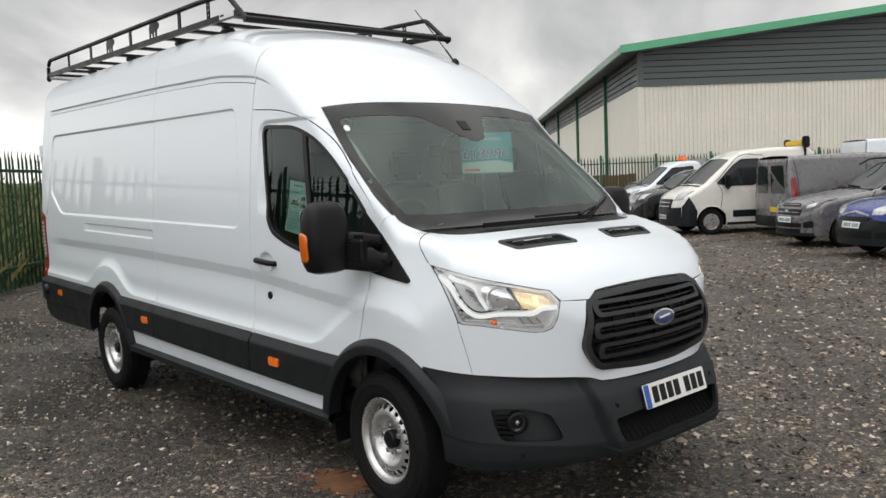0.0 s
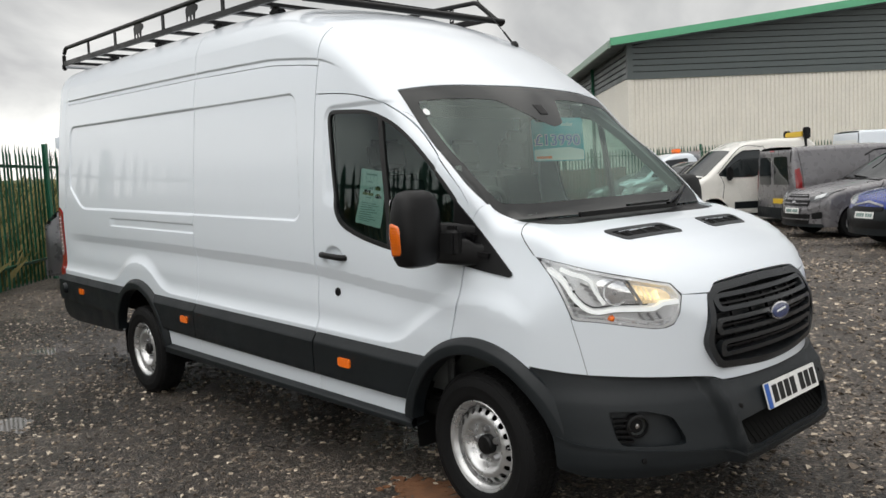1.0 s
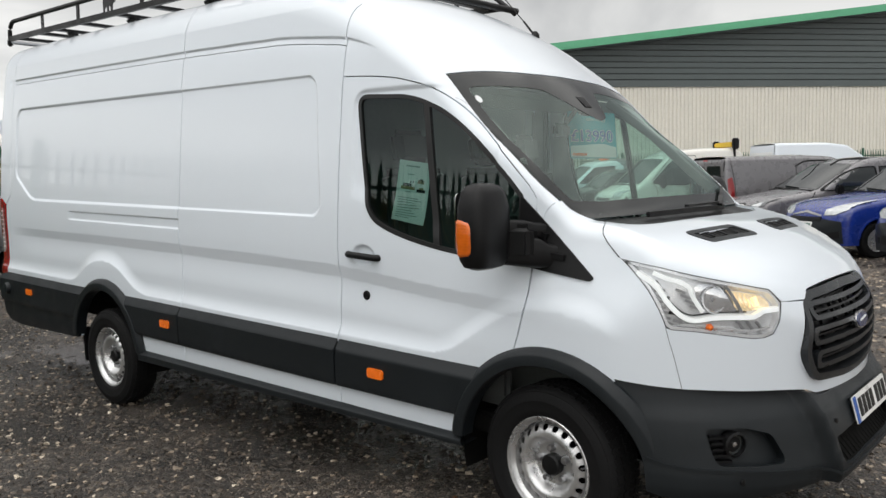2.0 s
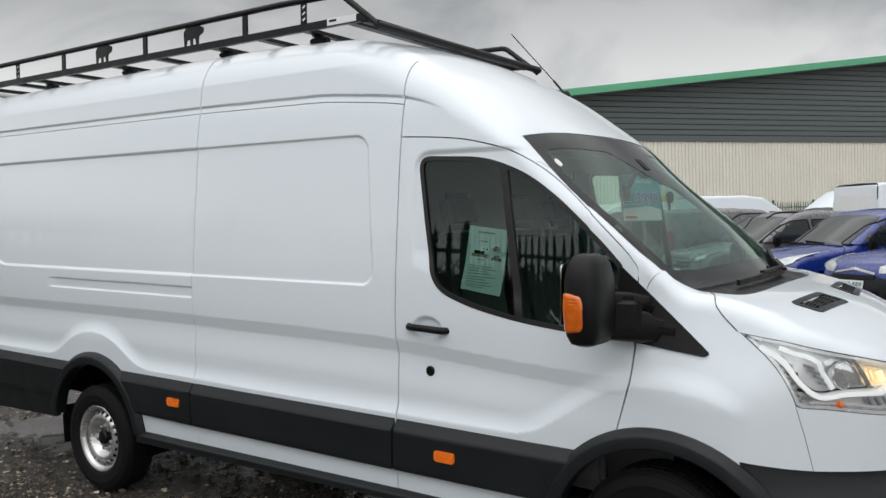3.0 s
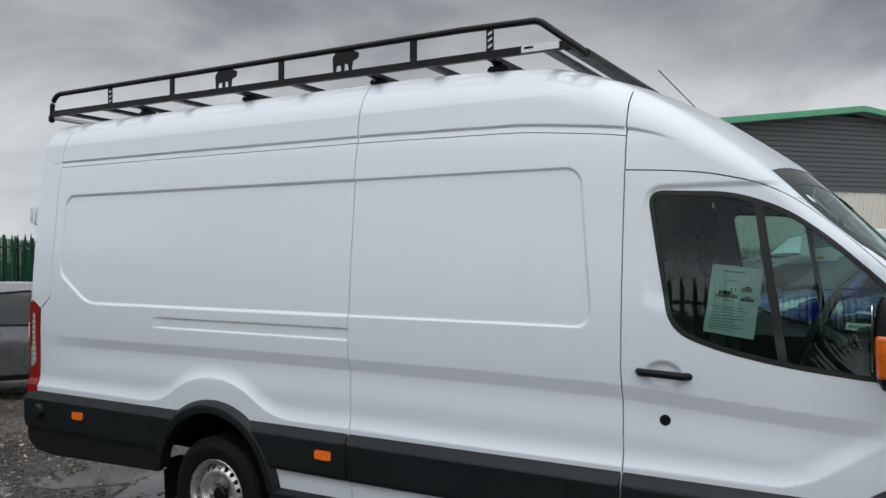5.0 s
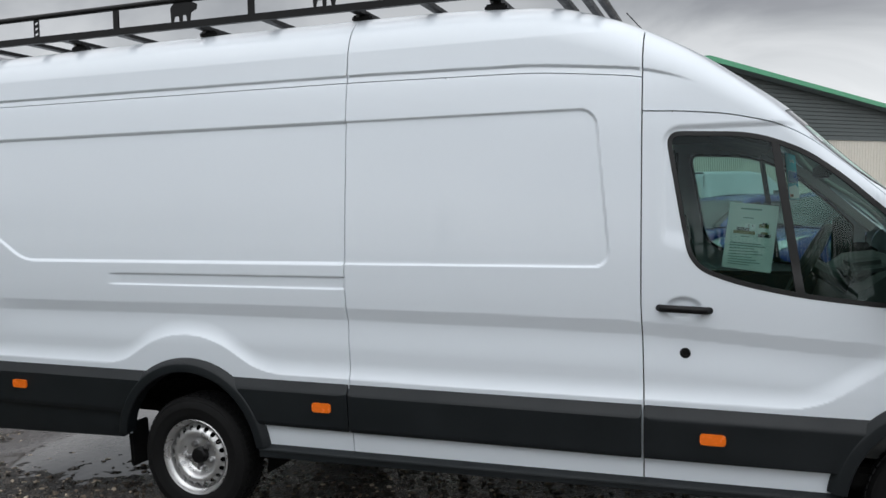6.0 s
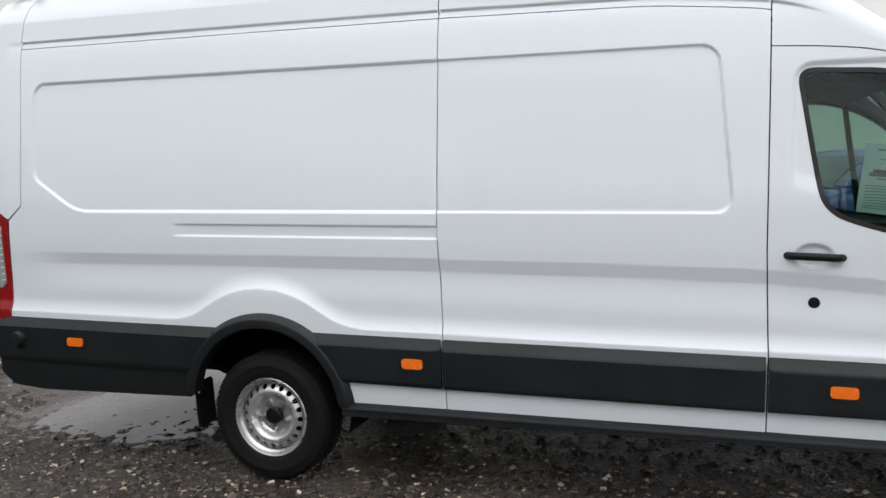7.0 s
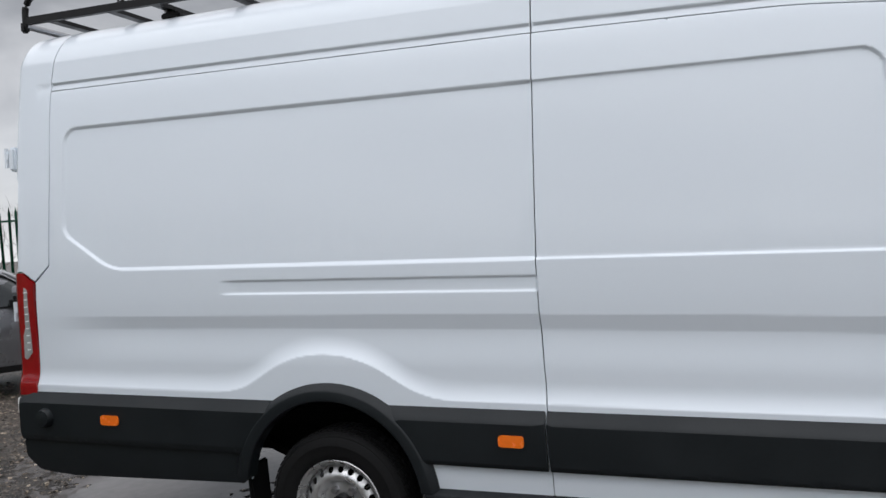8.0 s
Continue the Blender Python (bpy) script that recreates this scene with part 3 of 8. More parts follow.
    for fl in (1, -1):
        for line, wide in ((BONNET_SEAM, 0.0022), (SHIELD, 0.0010)):
            p = np.array(spline(line, 0.02))
            p = (VAN.place("globe", np.array(globe(p))) + VAN.normal(p) * 0.0002) * (1, fl, 1)
            part("panel_gap", tube_bm([tuple(q) for q in p], wide, 6), BLACK, van)
        p = np.array([(-0.575, -0.912), (-0.555, -0.896), (-0.52, -0.882)])
        p = np.c_[p, VAN.solve("z", p[:, 0], -p[:, 1])] * (1, fl, 1)
        part("panel_gap", tube_bm([tuple(q) for q in p], 0.0014, 6), SATIN, van)
    # rear doors and rear corner wraps
    skin("rear_doors", VAN, "rear", rounded([(-0.93, 0.5), (0.93, 0.5), (0.87, 2.35), (0.70, 2.62), (-0.70, 2.62), (-0.87, 2.35)], 0.03), WHITE, van, du=0.06, dv=0.05, label="white rear doors")
    for s in ("right", "left"):
        skin("rear_door_edge", VAN, s, [(-5.645, 1.36), (-5.58, 1.36), (-5.497, 1.31), (-5.40, 1.392), (-5.395, 1.9), (-5.41, gr(-5.4) + 0.004)] + split_line(-5.655, -5.376, 10)[::-1], WHITE, van, du=0.03, dv=0.02, fold=0.01)
        lamp = [(-5.645, 1.352), (-5.585, 1.352), (-5.505, 1.298), (-5.497, 0.74), (-5.50, 0.715), (-5.645, 0.705)]
        r = skin("rear_light", VAN, s, lamp, RED, van, du=0.02, dv=0.03, lift=0.006, label="tall red rear light")
        skin("reversing_lens", VAN, s, [(-5.588, 1.02), (-5.572, 1.06), (-5.566, 1.275), (-5.548, 1.262), (-5.538, 0.93), (-5.572, 0.895), (-5.592, 0.90)], CLEAR_GREY, r, du=0.015, dv=0.02, lift=0.010, fold=0.006, label="clear reversing lens")
        for k in range(9):
            q = VAN.place(s, np.array([(-5.562, 0.945 + 0.038 * k), (-5.545, 0.947 + 0.038 * k)]))
            part("lens_rib", tube_bm([tuple(c) for c in q + VAN.normal(q) * 0.012], section=(0.004, 0.003)), PALE, r, smooth=False)
    for s in (-1, 1):
        for z in (1.12, 1.95):
            bm = box_bm(0.05, 0.05, 0.13, pose(-5.668, s * 0.935, z + 0.015), 0.012)
            box_bm(0.045, 0.07, 0.05, pose(-5.695, s * 0.93, z + 0.03), 0.010, bm)
            tube_bm([(-5.70, s * 0.958, z - 0.03), (-5.70, s * 0.958, z + 0.075)], 0.010, 8, bm)
            part("rear_hinge", bm, WHITE, van)


WINDOW = rounded([(-1.178, 1.975), (-0.80, 1.955), (-0.60, 1.875), (-0.45, 1.765), (-0.25, 1.578), (-0.17, 1.49), (-0.17, 1.195), (-0.33, 1.205), (-0.62, 1.238), (-0.87, 1.290), (-1.065, 1.362), (-1.105, 1.56)], [0.075, 0.16, 0.08, 0.1, 0.05, 0.01, 0.01, 0.1, 0.14, 0.1, 0.13, 0.2], 7)
VENT = rounded([(0.420, -0.572), (0.446, -0.178), (0.528, -0.158), (0.490, -0.537)], 0.012)


def shrink(loop, d):
    """An outline moved inwards by d."""
    out, k = [], len(loop)
    area = sum(loop[i][0] * loop[(i + 1) % k][1] - loop[(i + 1) % k][0] * loop[i][1] for i in range(k))
    for i in range(k):
        a, p, b = (np.array(loop[j % k], float) for j in (i - 1, i, i + 1))
        u, v = (p - a) / max(np.linalg.norm(p - a), 1e-9), (b - p) / max(np.linalg.norm(b - p), 1e-9)
        n = np.array([-u[1] - v[1], u[0] + v[0]])
        n = n / max(np.linalg.norm(n), 1e-9)
        out.append(tuple(p + n * d * (1 if area > 0 else -1) / max(0.6, abs(n @ np.array([-u[1], u[0]])))))
    return out


def cab_door_parts(d, s):
    sign = -1 if s == "right" else 1
    ring_in = shrink(WINDOW, 0.017)
    skin("window_seal", VAN, s, shrink(WINDOW, -0.004), TRIM, d, holes=[ring_in], du=0.02, dv=0.02, lift=0.001, fold=0.016, label="black rubber window seal")
    pane = skin("window_pane", DOOR_GLASS, s, shrink(WINDOW, 0.010), GLASS_SIDE, d, du=0.05, dv=0.05, lift=-0.008, fold=0, label="tinted side window")
    pane.visible_shadow = False
    skin("window_divider", VAN, s, [(-0.736, 1.93), (-0.701, 1.92), (-0.592, 1.232), (-0.629, 1.24)], TRIM, d, du=0.03, dv=0.04, lift=0.0, fold=0.02)
    # mirror sail and its black triangle
    sail = [(-0.175, 1.492), (-0.10, 1.425), (0.19, 1.165), (0.17, 1.152), (-0.10, 1.188), (-0.21, 1.20), (-0.175, 1.30)]
    skin("mirror_sail", VAN, s, rounded(sail, [0.01, 0.01, 0.012, 0.01, 0.005, 0.01, 0.005]), BLACK, d, du=0.02, dv=0.02, lift=0.009, fold=0.022, label="black mirror mounting triangle")
    for z0, z1, x1 in ((1.345, 1.322, -0.035), (1.262, 1.240, 0.055)):
        rib = VAN.place(s, np.array(spline([(-0.165, z0), (-0.10, z0 - 0.006), (x1, z1)], 0.03)))
        part("sail_rib", tube_bm([tuple(q) for q in rib + VAN.normal(rib) * 0.009], section=(0.016, 0.012)), BLACK, d)
    y0 = float(VAN.solve("y", np.array([-1.09]), np.array([1.0]))[0]) * sign
    bm = tube_bm(spline([(-1.208, y0 + sign * 0.004, 1.176), (-1.19, y0 + sign * 0.034, 1.176), (-1.09, y0 + sign * 0.042, 1.174), (-1.00, y0 + sign * 0.036, 1.170), (-0.978, y0 + sign * 0.004, 1.169)], 0.03), 0.017, 12)
    part("handle", bm, BLACK, d, "black pull handle")
    bm = lathe_bm([(0.024, 0), (0.024, 0.012), (0.020, 0.016), (0.012, 0.016), (0.011, 0.012)], 24, pose(-1.089, y0 - sign * 0.006, 0.972, -90 * sign, 0, 0))
    part("lock", bm, BLACK, d, "round black lock")


def vent_grille(bn, loop):
    o = np.array(loop)
    skin("vent_surround", VAN, "top", shrink(loop, -0.022), CLAD, bn, holes=[shrink(loop, 0.006)], du=0.03, dv=0.03, lift=0.003, fold=0.02)
    skin("vent_floor", VAN, "top", shrink(loop, 0.004), BLACK, bn, du=0.06, dv=0.06, lift=-0.0045, fold=0)
    inner = shrink(loop, 0.012)
    for i, x in enumerate(np.linspace(o[:, 0].min() + 0.02, o[:, 0].max() - 0.01, 8)):
        ys = [y for y in np.linspace(o[:, 1].min(), o[:, 1].max(), 160) if inside(np.array([x]), np.array([y]), inner)[0]]
        if len(ys) > 4:
            zs = VAN.solve("z", np.full(2, x), np.array([ys[0], ys[-1]]))
            part("vent_slat", tube_bm([(x, ys[0], zs[0] - 0.003), (x, ys[-1], zs[1] - 0.003)], section=(0.0035, 0.004)), BLACK, bn, smooth=False)
    for y in np.linspace(o[:, 1].min(), o[:, 1].max(), 5)[1:-1]:
        xs = [x for x in np.linspace(o[:, 0].min(), o[:, 0].max(), 80) if inside(np.array([x]), np.array([y]), inner)[0]]
        if len(xs) > 4:
            zs = VAN.solve("z", np.array([xs[0], xs[-1]]), np.full(2, y))
            part("vent_slat", tube_bm([(xs[0], y, zs[0] - 0.002), (xs[-1], y, zs[1] - 0.002)], section=(0.003, 0.004)), CLAD, bn, smooth=False)


GRILLE = mat("satin_grille_plastic", (0.014, 0.016, 0.018), 0.34, spec=0.5, vary=0.12, scale=6, bump=0.2, bump_scale=700)
DASH = mat("dashboard_plastic", (0.085, 0.090, 0.086), 0.6, vary=0.15, scale=8, bump=0.2, bump_scale=300)
BORDER = mat("black_glass_print", (0.010, 0.012, 0.012), 0.08, vary=0.1, spec=0.35, rvary=0.02)
BULK = mat("grey_bulkhead_trim", (0.25, 0.275, 0.262), 0.7, vary=0.12, scale=5)


def van_glass(van):
    """Windscreen with its black border, wipers and cowl."""
    corner = [(x, -y - 0.004) for x, y, z in GLASS_CORNER[:4]]
    edge = [(-0.670, 0.858)] + [(x, float(y_split(x)) - 0.004) for x in np.linspace(-0.62, -0.04, 14)] + spline(corner, 0.012)
    top = spline([(-0.670, -0.858), (-0.643, -0.66), (-0.595, -0.3), (-0.583, 0), (-0.595, 0.3), (-0.643, 0.66), (-0.670, 0.858)], 0.05)
    base = spline([edge[-1], (0.10, 0.6), (0.118, 0.3), (0.122, 0), (0.118, -0.3), (0.10, -0.6), (edge[-1][0], -edge[-1][1])], 0.05)
    loop = top[:-1] + edge[:-1] + base[:-1] + [(x, -y) for x, y in edge[:0:-1]]
    screen = skin("windscreen", VAN, "top", loop, GLASS, van, du=0.05, dv=0.05, lift=-0.004, fold=0, label="raked windscreen with black border")
    screen.visible_shadow = False
    inner = [(-0.590, -0.805), (-0.56, -0.62), (-0.505, -0.30), (-0.37, -0.08), (-0.335, 0.0), (-0.36, 0.10), (-0.515, 0.22), (-0.56, 0.62), (-0.590, 0.805)]
    inner += [(-0.3, 0.848), (-0.09, 0.850), (0.0, 0.825), (0.03, 0.6), (0.045, 0.3), (0.05, 0), (0.045, -0.3), (0.03, -0.6), (0.0, -0.825), (-0.09, -0.850), (-0.3, -0.848)]
    skin("screen_border", VAN, "top", loop, BORDER, screen, holes=[rounded(inner, 0.03)], du=0.04, dv=0.04, lift=-0.0025, fold=0, label="black printed border")
    dot = [(-0.528 + 0.018 * math.cos(a), -0.795 + 0.018 * math.sin(a)) for a in np.linspace(0, 6.2, 18)]
    skin("screen_sticker", VAN, "top", dot, PALE, screen, du=0.02, dv=0.02, lift=-0.001, fold=0, label="small round white sticker")
    cowl = [(x + 0.003, y) for x, y in base]
    rear = [(x - 0.003, y) for x, y, z in both(spline(BONNET_REAR, 0.04)[:-1] + [BONNET_REAR[-1]])]
    skin("cowl", VAN, "top", cowl + rear, BLACK, van, du=0.03, dv=0.03, lift=-0.012, fold=0.02, label="black scuttle panel")
    for x0, y0, x1, y1 in ((0.17, 0.36, 0.155, -0.43), (0.17, 0.36, 0.0, 0.80)):
        w = new_group("wiper", van)
        zs = VAN.solve("z", np.array([x0, x1, (x0 + x1) / 2]), np.array([y0, y1, (y0 + y1) / 2])) + 0.022
        part("wiper_arm", tube_bm(spline([(x0 + 0.02, y0 - 0.05, zs[0] + 0.01), (x0, y0, zs[0] + 0.02), ((x0 + x1) / 2, (y0 + y1) / 2, zs[2] + 0.016)], 0.05), section=(0.011, 0.006)), BLACK, w)
        part("wiper_blade", tube_bm([(x0 - 0.01, y0 + 0.06, zs[0] - 0.008), ((x0 + x1) / 2, (y0 + y1) / 2, zs[2] - 0.006), (x1, y1, zs[1] - 0.008)], section=(0.008, 0.012)), BLACK, w)


def new_group(name, parent, label=""):
    ob = new(name)
    ob.empty_display_size = 0.05
    ob.parent = parent
    return tagged(ob, label)


g_face = Curve([(0.5, 0.90), (0.70, 0.925), (0.77, 0.945), (0.85, 0.948), (0.95, 0.942), (1.0, 0.93), (1.09, 0.875), (1.13, 0.84), (1.2, 0.77)], 0.012)
FACE = Hull(lambda x, y, z: x - (g_face(z) - 0.23 * y * y), {"x": (-0.6, 1.3), "y": (0, 1.3), "z": (0.2, 2), "t": (-6, -4)})


def van_nose(van):
    """White nose panel, grille, headlights, badge, front bumper, plate."""
    left = [(-0.462, 1.083), (-0.527, 0.882), (-0.502, 0.825), (-0.450, 0.760)]
    gr = rounded(left + [(-0.13, 0.733), (0.13, 0.733)] + [(-y, z) for y, z in left[::-1]] + [(0.38, 1.110), (0, 1.124), (-0.38, 1.110)], [0.05, 0.05, 0.03, 0.05, 0.1, 0.1, 0.05, 0.03, 0.05, 0.05, 0.1, 0.1, 0.1])
    head = spline(LAMP_TOP, 0.02)[:-1] + spline(LAMP_LOW, 0.02)[:-1] + spline(LAMP_SIDE, 0.02)[:-1]
    bottom = [tuple(np.array(p) + (0, 0, 0.004)) for p in spline(BUMPER_TOP[2:], 0.04)]
    brow = [tuple(p) for p in VAN.place("front", np.array([(-0.43, 1.066), (-0.25, 1.09), (0, 1.095)]))]
    half = brow[::-1] + [tuple(p - (0, 0, 0.003)) for p in np.array(MITRE[::-1])][:-1] + spline(part_way(LAMP_LOW, -0.003), 0.03)[:-1] + spline(part_way(SHIELD, -0.0008), 0.04) + bottom[1:]
    gap = [tuple(p) for p in FACE.place("front", np.array(gr))]
    skin("nose_panel", VAN, "globe", globe(both(half[:-1] + half[-1:])[:-1]), WHITE, van, holes=[globe(gap)], du=0.024, dv=0.02, fold=0.02, label="white nose panel")
    # grille: dark frame, three broad louvres with slots, mesh behind
    g = new_group("grille", van, "black front grille with louvres")
    inner = shrink(gr, 0.032)
    skin("grille_frame", FACE, "front", shrink(gr, 0.002), GRILLE, g, holes=[inner], du=0.03, dv=0.02, lift=0.004, fold=0.09)
    skin("grille_backing", FACE, "front", shrink(gr, 0.01), BLACK, g, du=0.06, dv=0.05, lift=-0.06, fold=0)
    for zc in (1.035, 0.94, 0.845):
        hw = {1.035: 0.425, 0.94: 0.455, 0.845: 0.435}[zc]
        bar = [(-hw, zc + 0.036), (-hw - 0.012, zc), (-hw, zc - 0.036), (hw, zc - 0.036), (hw + 0.012, zc), (hw, zc + 0.036)]
        slot = [(-hw + 0.03, zc + 0.018), (-hw + 0.018, zc), (-hw + 0.03, zc - 0.018), (hw - 0.03, zc - 0.018), (hw - 0.018, zc), (hw - 0.03, zc + 0.018)]
        skin("louvre", FACE, "front", rounded(bar, 0.02), GRILLE, g, holes=[rounded(slot, 0.012)], du=0.03, dv=0.012, lift=0.002, fold=0.035)
        skin("louvre", FACE, "front", [(-hw + 0.02, zc + 0.004), (-hw + 0.02, zc - 0.004), (hw - 0.02, zc - 0.004), (hw - 0.02, zc + 0.004)], BLACK, g, du=0.05, dv=0.01, lift=-0.016, fold=0.02)
    for y in np.linspace(-0.30, 0.30, 5):
        skin("grille_strut", FACE, "front", [(y - 0.005, 0.79), (y + 0.005, 0.79), (y + 0.005, 1.08), (y - 0.005, 1.08)], BLACK, g, du=0.02, dv=0.05, lift=-0.036, fold=0.015)
    oval = lambda a, b: [(a * math.cos(t), 0.952 + b * math.sin(t)) for t in np.linspace(0, 2 * math.pi, 33)[:-1]]
    b = skin("badge", FACE, "front", oval(0.088, 0.037), BRIGHT, van, du=0.02, dv=0.015, lift=0.016, fold=0.02, label="oval chrome-rimmed badge")
    skin("badge_face", FACE, "front", oval(0.078, 0.030), BADGE, b, du=0.02, dv=0.015, lift=0.019, fold=0.003, label="dark blue badge face")
    skin("badge_mark", FACE, "front", rounded([(-0.045, 0.948), (0.045, 0.956), (0.045, 0.964), (-0.045, 0.956)], 0.003), PALE, b, du=0.02, dv=0.01, lift=0.021, fold=0.002)
    for s in (1, -1):
        headlight(van, globe(head, s), s)


def headlight(van, loop, s):
    h = new_group("headlight", van, "clear headlight with chrome reflectors")
    skin("headlight_bowl", VAN, "globe", loop, LAMP_BOWL, h, du=0.03, dv=0.03, lift=-0.032, fold=-0.030)

    def inset(points, d):
        p = VAN.place("globe", np.array(globe(points, s)))
        return [tuple(q) for q in p + VAN.normal(p) * d]

    def stroke(name, points, w, d, material, label=""):
        part(name, tube_bm(inset(spline(points, 0.02), d), section=(w, w * 0.8)), material, h, label)
    stroke("light_guide", [(0.36, -0.932, 1.205), (0.447, -0.938, 1.157), (0.503, -0.926, 1.083), (0.563, -0.888, 1.032), (0.643, -0.82, 1.040), (0.742, -0.71, 1.040), (0.763, -0.68, 1.06), (0.797, -0.612, 1.066)], 0.0115, -0.012, GUIDE, "bright curved light guide")
    stroke("light_guide", [(0.42, -0.922, 1.205), (0.47, -0.912, 1.185), (0.515, -0.905, 1.18), (0.557, -0.886, 1.157), (0.577, -0.876, 1.108), (0.602, -0.857, 1.062)], 0.010, -0.012, GUIDE)
    stroke("reflector_divider", [(0.662, -0.785, 1.172), (0.688, -0.766, 1.11), (0.708, -0.745, 1.058)], 0.007, -0.014, SATIN)
    stroke("upper_plate", [(0.385, -0.930, 1.226), (0.45, -0.922, 1.212), (0.52, -0.898, 1.205)], 0.010, -0.020, CHROME_SOFT)
    stroke("upper_plate", [(0.58, -0.862, 1.190), (0.66, -0.775, 1.172), (0.745, -0.66, 1.142)], 0.006, -0.010, CHROME_SOFT)
    stroke("light_guide", [(0.53, -0.905, 1.012), (0.60, -0.855, 1.008), (0.67, -0.79, 0.997), (0.735, -0.715, 0.985), (0.785, -0.645, 0.995)], 0.005, -0.014, CHROME_SOFT)
    for dz, dd in ((0.016, -0.028), (-0.016, -0.030)):
        stroke("lamp_recess", [(0.44, -0.938, 1.165 + dz), (0.503, -0.926, 1.083 + dz), (0.563, -0.888, 1.032 + dz), (0.643, -0.82, 1.04 + dz), (0.73, -0.725, 1.04 + dz)], 0.003, dd, BLACK if dz > 0 else SATIN)
    nrm = Vector((0.85, -0.5 * s, 0.12))
    q = nrm.to_track_quat("Z", "Y").to_matrix().to_4x4()
    bowl = [(0.575, -0.873, 1.155), (0.60, -0.85, 1.172), (0.655, -0.79, 1.163), (0.676, -0.765, 1.12), (0.700, -0.75, 1.062), (0.645, -0.815, 1.060), (0.595, -0.862, 1.085)]
    skin("reflector", VAN, "globe", globe(spline(bowl + bowl[:1], 0.015)[:-1], s), REFLECTOR, h, du=0.02, dv=0.02, lift=-0.026, fold=0.008, label="chrome dipped-beam reflector")
    c = Vector(inset([(0.637, -0.825, 1.108)], -0.024)[0])
    part("reflector_bowl", lathe_bm([(0.0, -0.034), (0.02, -0.030), (0.036, -0.018), (0.046, 0.0), (0.051, 0.006), (0.054, 0.002)], 30, Matrix.Translation(c) @ q, caps=False), CHROME_BOWL, h, "round chrome reflector bowl")
    part("bulb_shield", lathe_bm([(0.011, -0.03), (0.011, -0.006), (0.008, -0.002), (0.0, 0.0)], 18, Matrix.Translation(c) @ q), SATIN, h)
    for k in range(5):
        x, y, z = 0.445 + 0.017 * k, -0.946 + 0.006 * k, 1.148 - 0.030 * k
        part("lamp_slat", tube_bm(inset([(x, y, z), (x + 0.035, y + 0.014, z - 0.004)], -0.017), section=(0.0045, 0.006)), BLACK if k % 2 else SATIN, h, smooth=False)
    for k in range(3):
        x, y = 0.700 + 0.026 * k, -0.755 + 0.030 * k
        part("lamp_slat", tube_bm(inset([(x, y, 1.022 - 0.002 * k), (x + 0.022, y + 0.02, 0.985)], -0.016), section=(0.006, 0.004)), SATIN, h, smooth=False)
    for k in range(4):
        x, y, z = 0.520 + 0.014 * k, -0.918 + 0.012 * k, 1.150 - 0.022 * k
        part("lamp_slat", tube_bm(inset([(x, y, z), (x + 0.03, y + 0.022, z - 0.016)], -0.018), section=(0.004, 0.005)), SATIN, h, smooth=False)
    lit = [(0.668, -0.785, 1.150), (0.715, -0.72, 1.138), (0.757, -0.655, 1.122), (0.780, -0.630, 1.095), (0.785, -0.632, 1.076), (0.745, -0.695, 1.062), (0.705, -0.75, 1.062), (0.688, -0.766, 1.105)]
    rim = skin("reflector", VAN, "globe", globe(spline(lit + lit[:1], 0.015)[:-1], s), WARM, h, du=0.02, dv=0.02, lift=-0.024, fold=0.008, label="warm lit side-light reflector")
    for k in range(4):
        x, y = 0.683 + 0.0125 * k, -0.772 + 0.0165 * k
        part("reflector_facet", tube_bm(inset([(x, y, 1.140 - 0.003 * k), (x + 0.014, y + 0.012, 1.074)], -0.021), section=(0.0012 + 0.0006 * (k % 2), 0.002)), WARM, rim, smooth=False)
    part("side_light_bulb", tube_bm(inset([(0.742, -0.69, 1.118), (0.750, -0.685, 1.080)], -0.018), 0.008), LIT_BULB, h)
    part("indicator_bulb", lathe_bm([(0.0, 0), (0.012, 0.004), (0.014, 0.02), (0.0, 0.032)], 16, Matrix.Translation(inset([(0.615, -0.845, 1.0)], -0.02)[0]) @ pose(0, 0, 0, 0, 80, 0)), ORANGE, h)
    for k in range(8):
        z0 = 1.018 + 0.021 * k
        x0, y0 = 0.480 - 0.0105 * k, -0.946 - 0.001 * k
        part("lens_rib", tube_bm(inset([(x0, y0, z0), (x0 + 0.042 - 0.001 * k, y0 + 0.014, z0 - 0.004)], -0.02), section=(0.0055, 0.004)), SATIN, h, smooth=False)
    for k in range(6):
        f = k / 5
        part("lens_rib", tube_bm(inset([(0.545 + 0.044 * k, -0.895 + 0.047 * k, 1.004 - 0.004 * k), (0.54 + 0.044 * k, -0.90 + 0.047 * k, 0.982 - 0.005 * k)], -0.022), section=(0.007, 0.004)), CHROME_SOFT, h, smooth=False)
    skin("headlight_rim", VAN, "globe", loop, BLACK, h, holes=[shrink(loop, 0.004)], du=0.02, dv=0.02, lift=-0.003, fold=0.012)
    skin("headlight_rim", VAN, "globe", shrink(loop, 0.004), CHROME_SOFT, h, holes=[shrink(loop, 0.013)], du=0.02, dv=0.02, lift=-0.005, fold=0.03)
    lens = skin("lens", VAN, "globe", shrink(loop, 0.003), LENS, h, du=0.03, dv=0.025, lift=0.001, fold=0, label="clear lens")
    lens.visible_shadow = False


